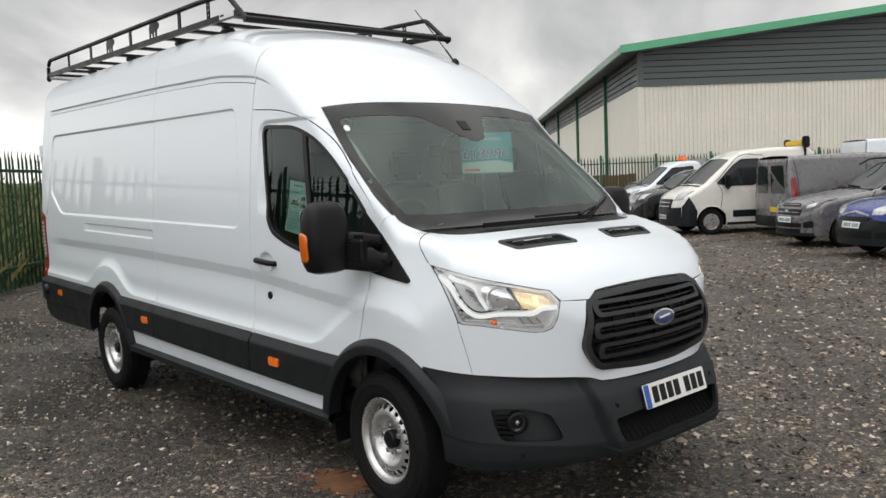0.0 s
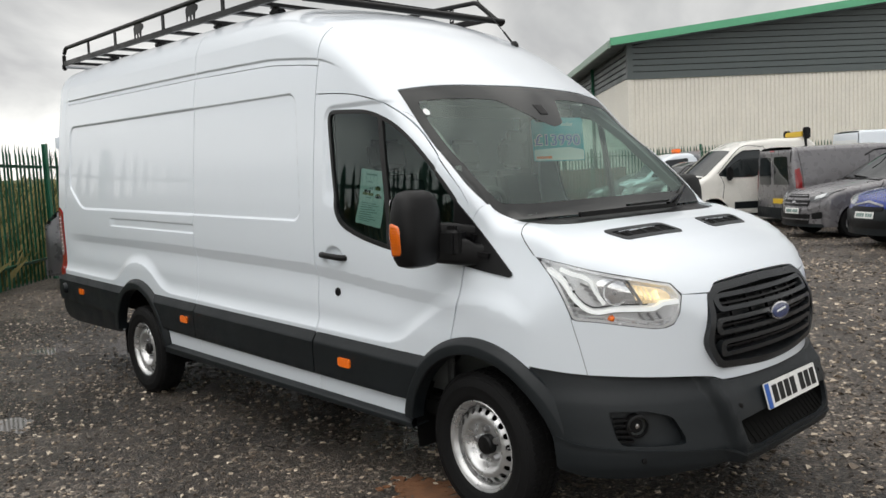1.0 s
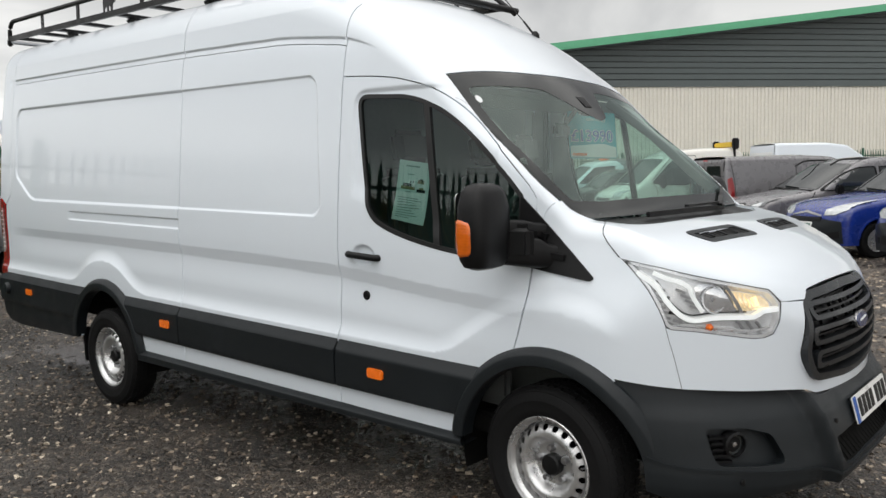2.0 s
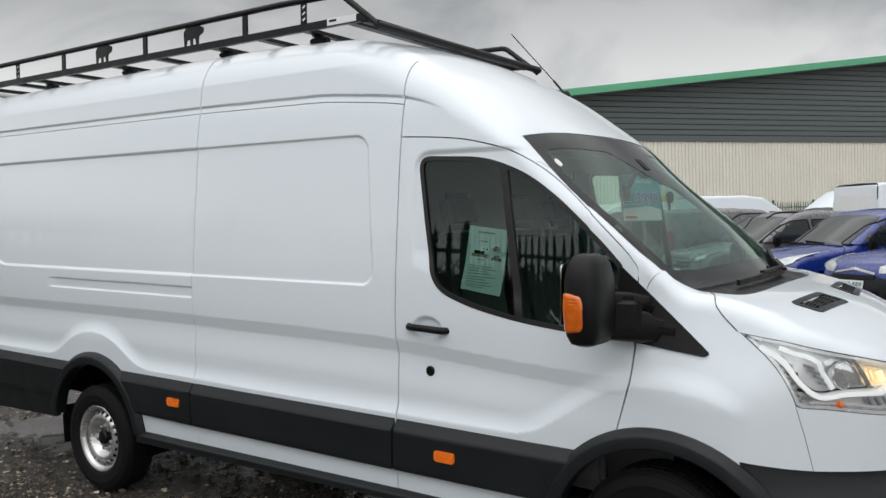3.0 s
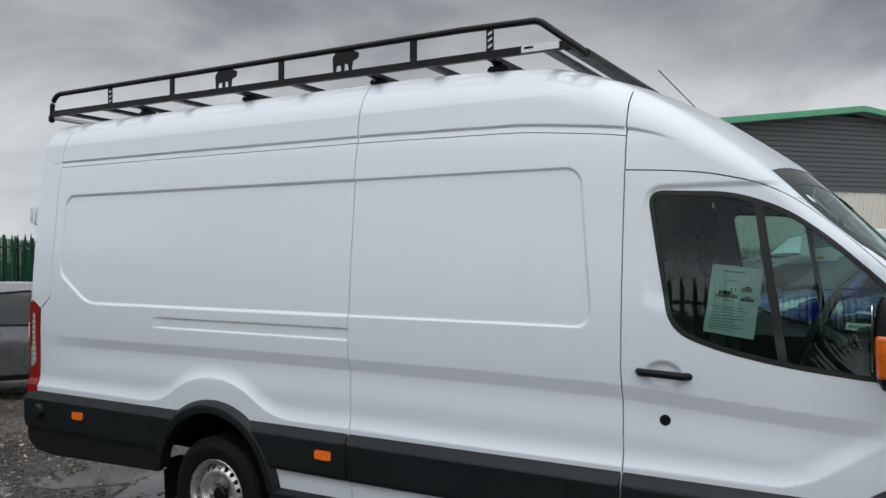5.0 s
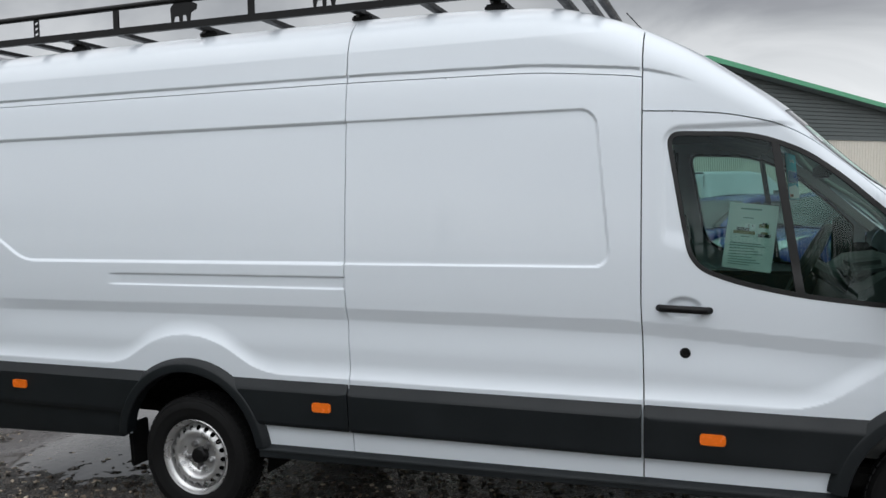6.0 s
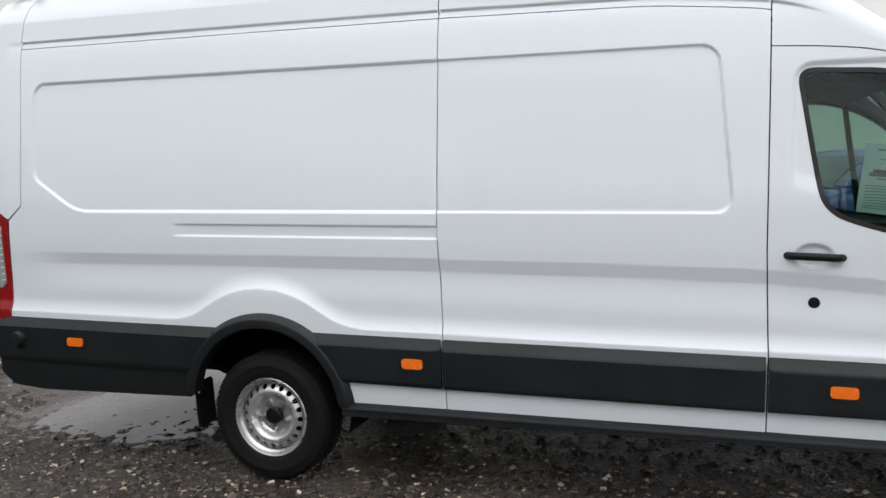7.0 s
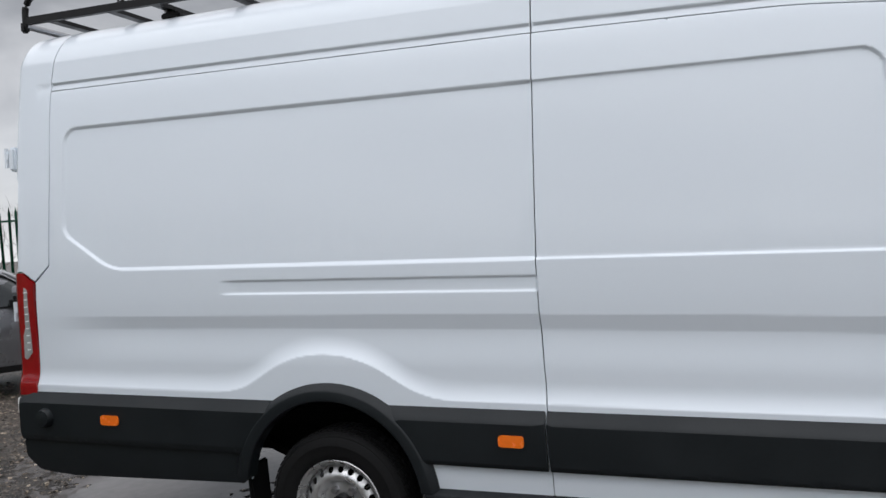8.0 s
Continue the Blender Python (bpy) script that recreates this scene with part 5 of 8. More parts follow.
def van_mirrors(van):
    for s in (-1, 1):
        mir = new_group("door_mirror", van, "large black door mirror with orange indicator")
        bm = bmesh.new()
        rings = []
        for k, (z, hx, hy) in enumerate(((1.195, 0.03, 0.06), (1.207, 0.062, 0.095), (1.24, 0.082, 0.113), (1.34, 0.088, 0.120), (1.45, 0.085, 0.116), (1.51, 0.072, 0.10), (1.538, 0.052, 0.078), (1.548, 0.025, 0.045))):
            ring = []
            for i in range(24):
                a = 2 * math.pi * i / 24
                ca, sa = math.cos(a), math.sin(a)
                # squarish plan, flat at the back where the glass sits
                px = math.copysign(abs(ca) ** 0.6, ca) * hx * (1.0 if ca > 0 else 0.75)
                py = math.copysign(abs(sa) ** 0.55, sa) * hy
                ring.append(bm.verts.new((-0.215 + px + 0.12 * (z - 1.37) * -0.2, s * (1.172 + py * 1.0), z)))
            rings.append(ring)
        for a, b in zip(rings, rings[1:]):
            for i in range(24):
                bm.faces.new((a[i], a[(i + 1) % 24], b[(i + 1) % 24], b[i]))
        bm.faces.new(rings[0])
        bm.faces.new(rings[-1])
        part("housing", bm, BLACK, mir)
        part("mirror_glass", prism_bm(rounded([(-0.09, -0.12), (0.09, -0.12), (0.09, 0.12), (-0.09, 0.12)], 0.03), 0.004, pose(-0.284, s * 1.172, 1.39, 90, 0, -90)), BRIGHT, mir)
        # the lens wraps the outer face of the housing, with fine level ribs
        zs = np.linspace(1.25, 1.402, 41)
        angles = np.linspace(80, 160, 22)
        hxs, hys = np.interp(zs, [1.207, 1.24, 1.34, 1.45], [0.062, 0.082, 0.088, 0.085]), np.interp(zs, [1.207, 1.24, 1.34, 1.45], [0.095, 0.113, 0.120, 0.116])
        bm = bmesh.new()
        grid = []
        for j, (z, hx, hy) in enumerate(zip(zs, hxs, hys)):
            row = []
            for i, t in enumerate(angles):
                u, v = i / 10.5 - 1, j / 20 - 1
                t = 120 + (t - 120) * (1 - 0.20 * abs(v) ** 6)
                z = zs[20] + (zs[j] - zs[20]) * (1 - 0.09 * abs(u) ** 4)
                ca, sa = math.cos(radians(t)), math.sin(radians(t))
                edge = min(1.0, min(i, len(angles) - 1 - i) / 2.0, min(j, len(zs) - 1 - j) / 3.0)
                k = 0.995 + 0.060 * math.sqrt(edge) + 0.003 * math.sin(z * 2 * math.pi / 0.012) * edge
                px = math.copysign(abs(ca) ** 0.6, ca) * hx * (1.0 if ca > 0 else 0.75) * k
                row.append(bm.verts.new((-0.215 + px - 0.024 * (z - 1.37), s * (1.172 + sa ** 0.55 * hy * k), z)))
            grid.append(row)
        for ra, rb in zip(grid, grid[1:]):
            for i in range(len(angles) - 1):
                bm.faces.new((ra[i], ra[i + 1], rb[i + 1], rb[i]))
        part("indicator_lens", bm, AMBER, mir, "ribbed orange indicator lens")
        for stations in (((-0.20, 1.10, 1.272, 0.060, 0.064), (-0.15, 1.055, 1.268, 0.072, 0.066), (-0.10, 1.01, 1.258, 0.082, 0.064), (-0.08, 0.975, 1.245, 0.085, 0.050), (-0.06, 0.945, 1.24, 0.10, 0.055)),
                         ((-0.20, 1.09, 1.362, 0.050, 0.036), (-0.14, 1.03, 1.356, 0.058, 0.038), (-0.12, 0.98, 1.348, 0.06, 0.034), (-0.11, 0.945, 1.34, 0.07, 0.04))):
            bm = bmesh.new()
            rings = [[bm.verts.new((cx + hx * math.copysign(abs(math.cos(t)) ** 0.45, math.cos(t)), s * cy, cz + hz * math.copysign(abs(math.sin(t)) ** 0.4, math.sin(t)))) for t in np.linspace(0, 2 * math.pi, 21)[:-1]] for cx, cy, cz, hx, hz in stations]
            for ra, rb in zip(rings, rings[1:]):
                for i in range(20):
                    bm.faces.new((ra[i], ra[(i + 1) % 20], rb[(i + 1) % 20], rb[i]))
            bm.faces.new(rings[0])
            bm.faces.new(rings[-1])
            part("mirror_arm", bm, BLACK, mir)
        part("mirror_hinge", box_bm(0.15, 0.15, 0.155, pose(-0.135, s * 1.02, 1.302, 0, 0, -18 * s), 0.03, seg=3), BLACK, mir)


def van_cabin(van):
    """What shows through the glass: dashboard, wheel, seats, bulkhead, lining, price card, sheet on the window."""
    dash = [(-0.40, 0.55), (-0.42, 1.06), (-0.36, 1.24), (-0.25, 1.32), (-0.08, 1.34), (0.0, 1.31), (0.0, 0.55)]
    bm = prism_bm(dash, 1.60, pose(0, 0.80, 0, 90, 0, 0), 0.0)
    part("dashboard", bm, DASH, van)
    part("instrument_hood", box_bm(0.20, 0.36, 0.09, pose(-0.30, -0.42, 1.32, 0, -8, 0), 0.035, seg=3), CABIN, van)
    part("cabin_floor", box_bm(1.4, 1.8, 0.04, pose(-0.75, 0, 0.55)), CABIN, van)
    part("bulkhead", box_bm(0.03, 1.78, 1.68, pose(-1.45, 0, 1.40), 0.01), BULK, van, "grey bulkhead behind the seats")
    part("headlining", box_bm(0.76, 1.70, 0.03, pose(-1.08, 0, 2.05, 0, 0, 0), 0.010), LINING, van)
    part("overhead_shelf", box_bm(0.34, 1.30, 0.10, pose(-0.86, 0, 2.00, 0, 14, 0), 0.03), CABIN, van)
    st = new_group("steering_wheel", van, "dark steering wheel")
    q = pose(-0.54, -0.42, 1.355, 0, -62, 0)
    part("wheel_ring", lathe_bm([(0.19 + 0.016 * math.cos(a), 0.016 * math.sin(a)) for a in np.linspace(0, 2 * math.pi, 11)[:-1]], 40, q, close=True), CABIN, st)
    part("wheel_boss", lathe_bm([(0.0, -0.02), (0.07, -0.02), (0.075, 0.01), (0.0, 0.02)], 20, q), CABIN, st)
    for a in (0, 115, 245):
        part("spoke", box_bm(0.13, 0.04, 0.016, q @ pose(0, 0, 0, 0, 0, a - 90) @ pose(0.12, 0, 0)), CABIN, st)
    part("steering_column", tube_bm([(-0.54, -0.42, 1.345), (-0.30, -0.42, 1.20)], 0.04), CABIN, van)
    for y, w in ((-0.45, 0.50), (0.22, 0.46), (0.68, 0.42)):
        seat = new_group("seat", van, "dark cloth cab seat")
        part("seat_base", box_bm(0.52, w, 0.16, pose(-0.92, y, 0.95, 0, -6, 0), 0.05, seg=3), CLOTH, seat)
        part("seat_back", box_bm(0.14, w, 0.62, pose(-1.20, y, 1.30, 0, -12, 0), 0.05, seg=3), CLOTH, seat)
        part("headrest", box_bm(0.10, w * 0.55, 0.20, pose(-1.29, y, 1.72, 0, -10, 0), 0.04, seg=3), CLOTH, seat)
    for y in (-0.90, 0.90):
        part("inner_pillar", tube_bm([(-0.74, y * 0.90, 2.005), (-0.45, y * 0.93, 1.80), (-0.08, y * 0.97, 1.47)], section=(0.042, 0.024)), LINING, van)
        part("belt_pillar", box_bm(0.12, 0.05, 1.0, pose(-1.30, y * 0.96, 1.50), 0.02), CABIN, van)
        part("door_lining", box_bm(0.98, 0.05, 0.62, pose(-0.74, y * 1.02, 0.88), 0.02), CABIN, van)
    part("sensor_pod", prism_bm([(-0.06, -0.055), (0.05, -0.045), (0.05, 0.045), (-0.06, 0.055)], 0.05, pose(-0.47, 0.0, 1.915, 0, 43, 0), 0.015), BLACK, van, "black sensor housing behind the windscreen")
    rv = new_group("rear_view_mirror", van, "interior mirror")
    part("mirror_stem", tube_bm([(-0.455, -0.05, 1.92), (-0.455, -0.16, 1.83)], 0.012), BLACK, rv)
    part("mirror_case", box_bm(0.03, 0.22, 0.07, pose(-0.46, -0.19, 1.80, 0, 0, 14), 0.014), BLACK, rv)
    card = new_group("price_card", van, "cyan price card hung behind the windscreen")
    m = pose(-0.57, 0.318, 1.772, 90, 0, 79) @ pose(0, 0, 0, -6, 0, 0) @ Matrix.Diagonal((1.3, 1, 1, 1))
    part("card", prism_bm(rounded([(-0.155, -0.115), (0.155, -0.115), (0.155, 0.15), (-0.155, 0.15)], 0.015), 0.003, m), CYAN, card)
    part("card_back", prism_bm(rounded([(-0.155, -0.115), (0.155, -0.115), (0.155, 0.15), (-0.155, 0.15)], 0.015), 0.002, m @ pose(0, 0, -0.003)), CABIN, card, "plain grey back of the card")
    part("card_panel", prism_bm(rounded([(-0.15, -0.11), (0.15, -0.11), (0.15, -0.05), (0.06, -0.03), (-0.15, -0.045)], 0.01), 0.0045, m), PALE, card)
    part("card_panel", prism_bm(rounded([(-0.15, 0.05), (0.15, 0.05), (0.15, 0.145), (-0.15, 0.145)], 0.012), 0.0040, m), PALE_CYAN, card)
    text(card, "£13990", 0.092, m @ pose(-0.148, -0.018, 0.0055), PALE, 0.004)
    text(card, "£13990", 0.092, m @ pose(-0.148, -0.018, 0.0072), BLUE_PRINT)
    text(card, "one today", 0.032, m @ pose(-0.04, 0.10, 0.0045), PALE)
    part("card_bar", prism_bm([(-0.14, -0.10), (-0.05, -0.10), (-0.05, -0.085), (-0.14, -0.085)], 0.006, m), ORANGE, card, smooth=False)
    # the sheet taped inside the driver's window
    sheet_g = new_group("window_sheet", van, "printed sheet inside the door window")
    corners = [(-0.90, 1.655), (-0.695, 1.632), (-0.728, 1.345), (-0.935, 1.365)]
    skin("sheet_paper", VAN, "right", corners, PAPER, sheet_g, du=0.05, dv=0.05, lift=-0.038, fold=0)
    o, ux, uz = np.array(corners[3]), np.array(corners[2]) - np.array(corners[3]), np.array(corners[0]) - np.array(corners[3])
    quad = lambda a, b, c, d: [tuple(o + ux * p + uz * q) for p, q in ((a, b), (c, b), (c, d), (a, d))]
    for a, b, c, d, mt in ((0.14, 0.53, 0.58, 0.58, OLIVE), (0.20, 0.58, 0.46, 0.63, DARK_GLASS), (0.36, 0.60, 0.58, 0.69, PALE), (0.42, 0.64, 0.53, 0.68, DARK_GLASS), (0.64, 0.64, 0.84, 0.70, OLIVE), (0.70, 0.66, 0.80, 0.72, DARK_GLASS), (0.64, 0.50, 0.90, 0.55, DARK_GLASS), (0.70, 0.55, 0.84, 0.58, OLIVE), (0.24, 0.90, 0.66, 0.925, INK), (0.30, 0.77, 0.52, 0.785, INK), (0.30, 0.485, 0.48, 0.50, INK)):
        skin("sheet_picture", VAN, "right", quad(a, b, c, d), mt, sheet_g, du=0.03, dv=0.03, lift=-0.0365, fold=0)
    for k in range(9):
        skin("sheet_line", VAN, "right", quad(0.10, 0.08 + 0.038 * k, 0.55 + 0.3 * ((k * 37) % 10) / 10, 0.092 + 0.038 * k), INK, sheet_g, du=0.05, dv=0.01, lift=-0.0365, fold=0)


def text(parent, words, size, m, material, swell=0.0):
    c = bpy.data.curves.new("lettering", "FONT")
    c.body, c.size, c.extrude, c.offset = words, size, 0.0006, swell
    c.materials.append(material)
    ob = new("lettering", c)
    ob.parent = parent
    ob.matrix_basis = m
    return ob


def van_antenna(van):
    a = new_group("antenna", van, "thin black roof antenna")
    z = float(VAN.solve("z", np.array([-1.18]), np.array([0.62]))[0])
    part("antenna_base", lathe_bm([(0.03, -0.01), (0.026, 0.012), (0.012, 0.03), (0.0, 0.032)], 18, pose(-1.18, 0.62, z)), BLACK, a)
    part("antenna_rod", tube_bm([(-1.18, 0.62, z), (-1.26, 0.605, z + 0.10)], 0.007), BLACK, a)
    part("antenna_rod", tube_bm([(-1.26, 0.605, z + 0.10), (-1.54, 0.56, z + 0.42)], 0.0035, 6), BLACK, a)


van = thing("van", "white high-roof long panel van with dark grey plastic cladding", "van", VAN_POSE)
van_body(van)
van_glass(van)
van_nose(van)
front_bumper(van)
van_cladding(van)
van_under(van)
van_wheels(van)
van_mirrors(van)
van_cabin(van)
van_antenna(van)


# ---- roof rack ----


def roof_rack():
    r = thing("roof_rack", "black steel roof rack with tubular side rails on the van", "roof rack", VAN_POSE)
    zt, zl = 2.862, 2.722
    for s in (-1, 1):
        y = s * 0.845
        bend = [(-5.53 + 0.10 * math.cos(radians(a)), y, zt - 0.10 + 0.10 * math.sin(radians(a))) for a in range(180, 89, -10)]
        dip = [(-1.79 + 0.10 * math.cos(radians(a)), y, zt - 0.11 + 0.10 * math.sin(radians(a))) for a in range(90, 49, -8)]
        top = [(-5.63, y, 2.69)] + bend + [(x, y, zt) for x in (-4.5, -3.0, -2.2)] + dip + [(-1.50, y, 2.655)]
        part("top_rail", tube_bm(top, 0.0175, 12), RACK, r)
        part("lower_rail", tube_bm([(-5.64, y, zl), (-1.57, y, zl - 0.012)], section=(0.012, 0.020)), RACK, r, smooth=False)
        part("rail_cap", box_bm(0.04, 0.04, 0.06, pose(-5.635, y, 2.69), 0.01), RACK, r)
        for i, x in enumerate((-4.98, -4.36, -3.42, -2.485, -2.022)):
            wide = 0.034 if i in (0, 4) else 0.03
            if i in (0, 4):
                p = new_group("rail_post", r)
                for e in (-1, 1):
                    part("post_strip", box_bm(0.006, 0.008, zt - zl, pose(x + e * wide / 2, y, (zt + zl) / 2)), RACK, p, smooth=False)
                for k in range(4):
                    part("post_rung", box_bm(wide + 0.006, 0.008, 0.014, pose(x, y, zl + 0.02 + 0.033 * k, 0, -25, 0)), RACK, p, smooth=False)
            else:
                part("rail_post", box_bm(0.045, 0.010, zt - zl + 0.02, pose(x, y, (zt + zl) / 2), 0.003), RACK, r)
        for x in (-3.875, -2.943):
            # a plain cut-out plate between the rails
            o = rounded([(x - 0.085, 2.735), (x - 0.07, 2.735), (x - 0.06, 2.77), (x - 0.03, 2.77), (x - 0.028, 2.735), (x - 0.008, 2.735), (x - 0.005, 2.775), (x + 0.02, 2.772), (x + 0.025, 2.735), (x + 0.045, 2.735), (x + 0.052, 2.785), (x + 0.09, 2.80), (x + 0.095, 2.83), (x + 0.04, 2.852), (x - 0.06, 2.852), (x - 0.09, 2.82)], 0.006)
            part("rail_plate", prism_bm([(a, b) for a, b in o], 0.006, pose(0, y + 0.003, 0, 90, 0, 0)), RACK, r, smooth=False)
        for x in (-4.77, -3.80, -2.80, -2.04):
            z0 = float(VAN.solve("z", np.array([x]), np.array([0.70]))[0])
            foot = new_group("rack_foot", r)
            part("foot_clamp", box_bm(0.12, 0.06, 0.035, pose(x, s * 0.70, z0 + 0.008), 0.010), RACK, foot)
            part("foot_stem", box_bm(0.055, 0.035, zl - z0, pose(x, s * 0.71, (z0 + zl) / 2), 0.008), RACK, foot)
            part("foot_bolt", tube_bm([(x - 0.02, s * 0.735, zl - 0.025), (x - 0.02, s * 0.69, zl - 0.025)], 0.010), SATIN, foot)
    label_m = pose(-1.74, -0.858, zl - 0.026, 90, 0, 0)
    part("maker_label", prism_bm([(-0.10, 0.0), (0.10, 0.0), (0.10, 0.036), (-0.10, 0.036)], 0.002, label_m), PALE, r, "pale maker's label", smooth=False)
    part("label_bar", prism_bm([(-0.085, 0.016), (-0.035, 0.016), (-0.035, 0.028), (-0.085, 0.028)], 0.003, label_m), BLACK, r, smooth=False)
    for x in (-5.45, -5.05, -4.77, -4.35, -3.80, -3.35, -2.80, -2.40, -2.04, -1.72):
        part("cross_bar", tube_bm([(x, -0.84, zl - 0.012), (x, 0.84, zl - 0.012)], section=(0.025, 0.011)), RACK, r, smooth=False)
    part("front_roller", tube_bm([(-1.50, -0.86, 2.655), (-1.50, 0.86, 2.675)], 0.022, 12), RACK, r)
    part("front_bar", tube_bm([(-1.60, -0.85, 2.70), (-1.60, 0.85, 2.70)], section=(0.016, 0.016)), RACK, r, smooth=False)
    part("rear_bar", tube_bm([(-5.63, -0.845, 2.70), (-5.63, 0.845, 2.70)], 0.02, 10), SATIN, r)


roof_rack()

# ---- ground ----


def gravel_material():
    m = bpy.data.materials.new("wet_dark_gravel")
    m.use_nodes = True
    n, l = m.node_tree.nodes, m.node_tree.links
    b = n["Principled BSDF"]
    tc = n.new("ShaderNodeTexCoord")
    small, mid = n.new("ShaderNodeTexVoronoi"), n.new("ShaderNodeTexVoronoi")
    small.inputs["Scale"].default_value, mid.inputs["Scale"].default_value = 75.0, 32.0
    warp = n.new("ShaderNodeTexNoise")
    warp.inputs["Scale"].default_value, warp.inputs["Detail"].default_value = 0.7, 8
    grit = n.new("ShaderNodeTexNoise")
    grit.inputs["Scale"].default_value, grit.inputs["Detail"].default_value = 260, 4
    for t in (small, mid, warp, grit):
        l.new(tc.outputs["Object"], t.inputs["Vector"])
    r1, r2 = n.new("ShaderNodeValToRGB"), n.new("ShaderNodeValToRGB")
    for r, stops in ((r1, ((0.0, (0.01654, 0.01379, 0.01145)), (0.5, (0.05374, 0.04432, 0.03625)), (0.78, (0.124, 0.1005, 0.08109)), (0.93, (0.2894, 0.2413, 0.1956)), (1.0, (0.4754, 0.4137, 0.3434)))),
                     (r2, ((0.0, (0.0186, 0.01576, 0.01336)), (0.55, (0.06201, 0.05023, 0.04102)), (0.85, (0.155, 0.1202, 0.09349)), (1.0, (0.3927, 0.3349, 0.2671))))):
        e = r.color_ramp.elements
        e[0].position, e[0].color = stops[0][0], (*stops[0][1], 1)
        e[1].position, e[1].color = stops[-1][0], (*stops[-1][1], 1)
        for p, c in stops[1:-1]:
            e.new(p).color = (*c, 1)
    s1, s2 = n.new("ShaderNodeSeparateColor"), n.new("ShaderNodeSeparateColor")
    l.new(small.outputs["Color"], s1.inputs["Color"])
    l.new(mid.outputs["Color"], s2.inputs["Color"])
    l.new(s1.outputs["Red"], r1.inputs["Fac"])
    l.new(s2.outputs["Green"], r2.inputs["Fac"])
    mix = n.new("ShaderNodeMixRGB")
    l.new(s2.outputs["Blue"], mix.inputs["Fac"])
    l.new(r1.outputs["Color"], mix.inputs["Color1"])
    l.new(r2.outputs["Color"], mix.inputs["Color2"])
    wet = n.new("ShaderNodeMapRange")
    wet.inputs["From Min"].default_value, wet.inputs["From Max"].default_value = 0.40, 0.62
    wet.inputs["To Min"].default_value, wet.inputs["To Max"].default_value = 0.55, 1.12
    l.new(warp.outputs["Fac"], wet.inputs["Value"])
    mul = n.new("ShaderNodeMixRGB")
    mul.blend_type, mul.inputs["Fac"].default_value = "MULTIPLY", 1.0
    l.new(mix.outputs["Color"], mul.inputs["Color1"])
    l.new(wet.outputs["Result"], mul.inputs["Color2"])
    # soaked ground round the puddles: darker, glossier, and carried on beside the van
    place, blot = n.new("ShaderNodeVectorMath"), n.new("ShaderNodeVectorMath")
    place.operation, blot.operation = "MULTIPLY_ADD", "LENGTH"
    place.inputs[1].default_value, place.inputs[2].default_value = (0.235, 0.40, 0.0), (1.27, 0.22, 0.0)
    soak, ragged = n.new("ShaderNodeMapRange"), n.new("ShaderNodeMath")
    ragged.operation = "MULTIPLY_ADD"
    ragged.inputs[1].default_value = 0.9
    soak.inputs["From Min"].default_value, soak.inputs["From Max"].default_value = 1.05, 1.65
    soak.inputs["To Min"].default_value, soak.inputs["To Max"].default_value = 0.50, 1.0
    l.new(tc.outputs["Object"], place.inputs[0])
    l.new(place.outputs["Vector"], blot.inputs[0])
    l.new(warp.outputs["Fac"], ragged.inputs[0])
    l.new(blot.outputs["Value"], ragged.inputs[2])
    l.new(ragged.outputs[0], soak.inputs["Value"])
    damp = n.new("ShaderNodeMixRGB")
    damp.blend_type, damp.inputs["Fac"].default_value = "MULTIPLY", 1.0
    l.new(mul.outputs["Color"], damp.inputs["Color1"])
    l.new(soak.outputs["Result"], damp.inputs["Color2"])
    l.new(damp.outputs["Color"], b.inputs["Base Color"])
    rg = n.new("ShaderNodeMapRange")
    rg.inputs["From Min"].default_value, rg.inputs["From Max"].default_value = 0.40, 0.60
    rg.inputs["To Min"].default_value, rg.inputs["To Max"].default_value = 0.30, 0.62
    l.new(warp.outputs["Fac"], rg.inputs["Value"])
    gloss = n.new("ShaderNodeMath")
    gloss.operation = "MULTIPLY"
    l.new(rg.outputs["Result"], gloss.inputs[0])
    l.new(soak.outputs["Result"], gloss.inputs[1])
    l.new(gloss.outputs[0], b.inputs["Roughness"])
    add = n.new("ShaderNodeMath")
    add.operation = "ADD"
    l.new(small.outputs["Distance"], add.inputs[0])
    l.new(mid.outputs["Distance"], add.inputs[1])
    add2 = n.new("ShaderNodeMath")
    add2.operation = "MULTIPLY_ADD"
    add2.inputs[1].default_value = -0.35
    l.new(grit.outputs["Fac"], add2.inputs[0])
    l.new(add.outputs[0], add2.inputs[2])
    bp = n.new("ShaderNodeBump")
    bp.invert = True
    bp.inputs["Strength"].default_value, bp.inputs["Distance"].default_value = 1.0, 0.012
    l.new(add2.outputs[0], bp.inputs["Height"])
    l.new(bp.outputs["Normal"], b.inputs["Normal"])
    return m


GRAVEL = gravel_material()
WATER = mat("puddle_water", (0.14, 0.13, 0.124), 0.03, vary=0.2, scale=1.0, rvary=0.01, spec=0.5)
STONE = mat("grey_stone", (0.13, 0.118, 0.105), 0.6, vary=0.35, scale=15, bump=0.4, bump_scale=120)
PUDDLES = [(-6.42, -0.93, 0.30, 0.20, 0.034), (-5.75, 0.35, 0.85, 0.62, 0.034), (-6.45, 0.9, 0.9, 0.7, 0.045), (-5.2, 0.7, 0.6, 0.5, 0.04), (-5.15, -0.30, 0.45, 0.35, 0.018), (-6.0, -0.30, 0.5, 0.3, 0.016), (-3.8, -2.05, 0.40, 0.22, 0.019)]


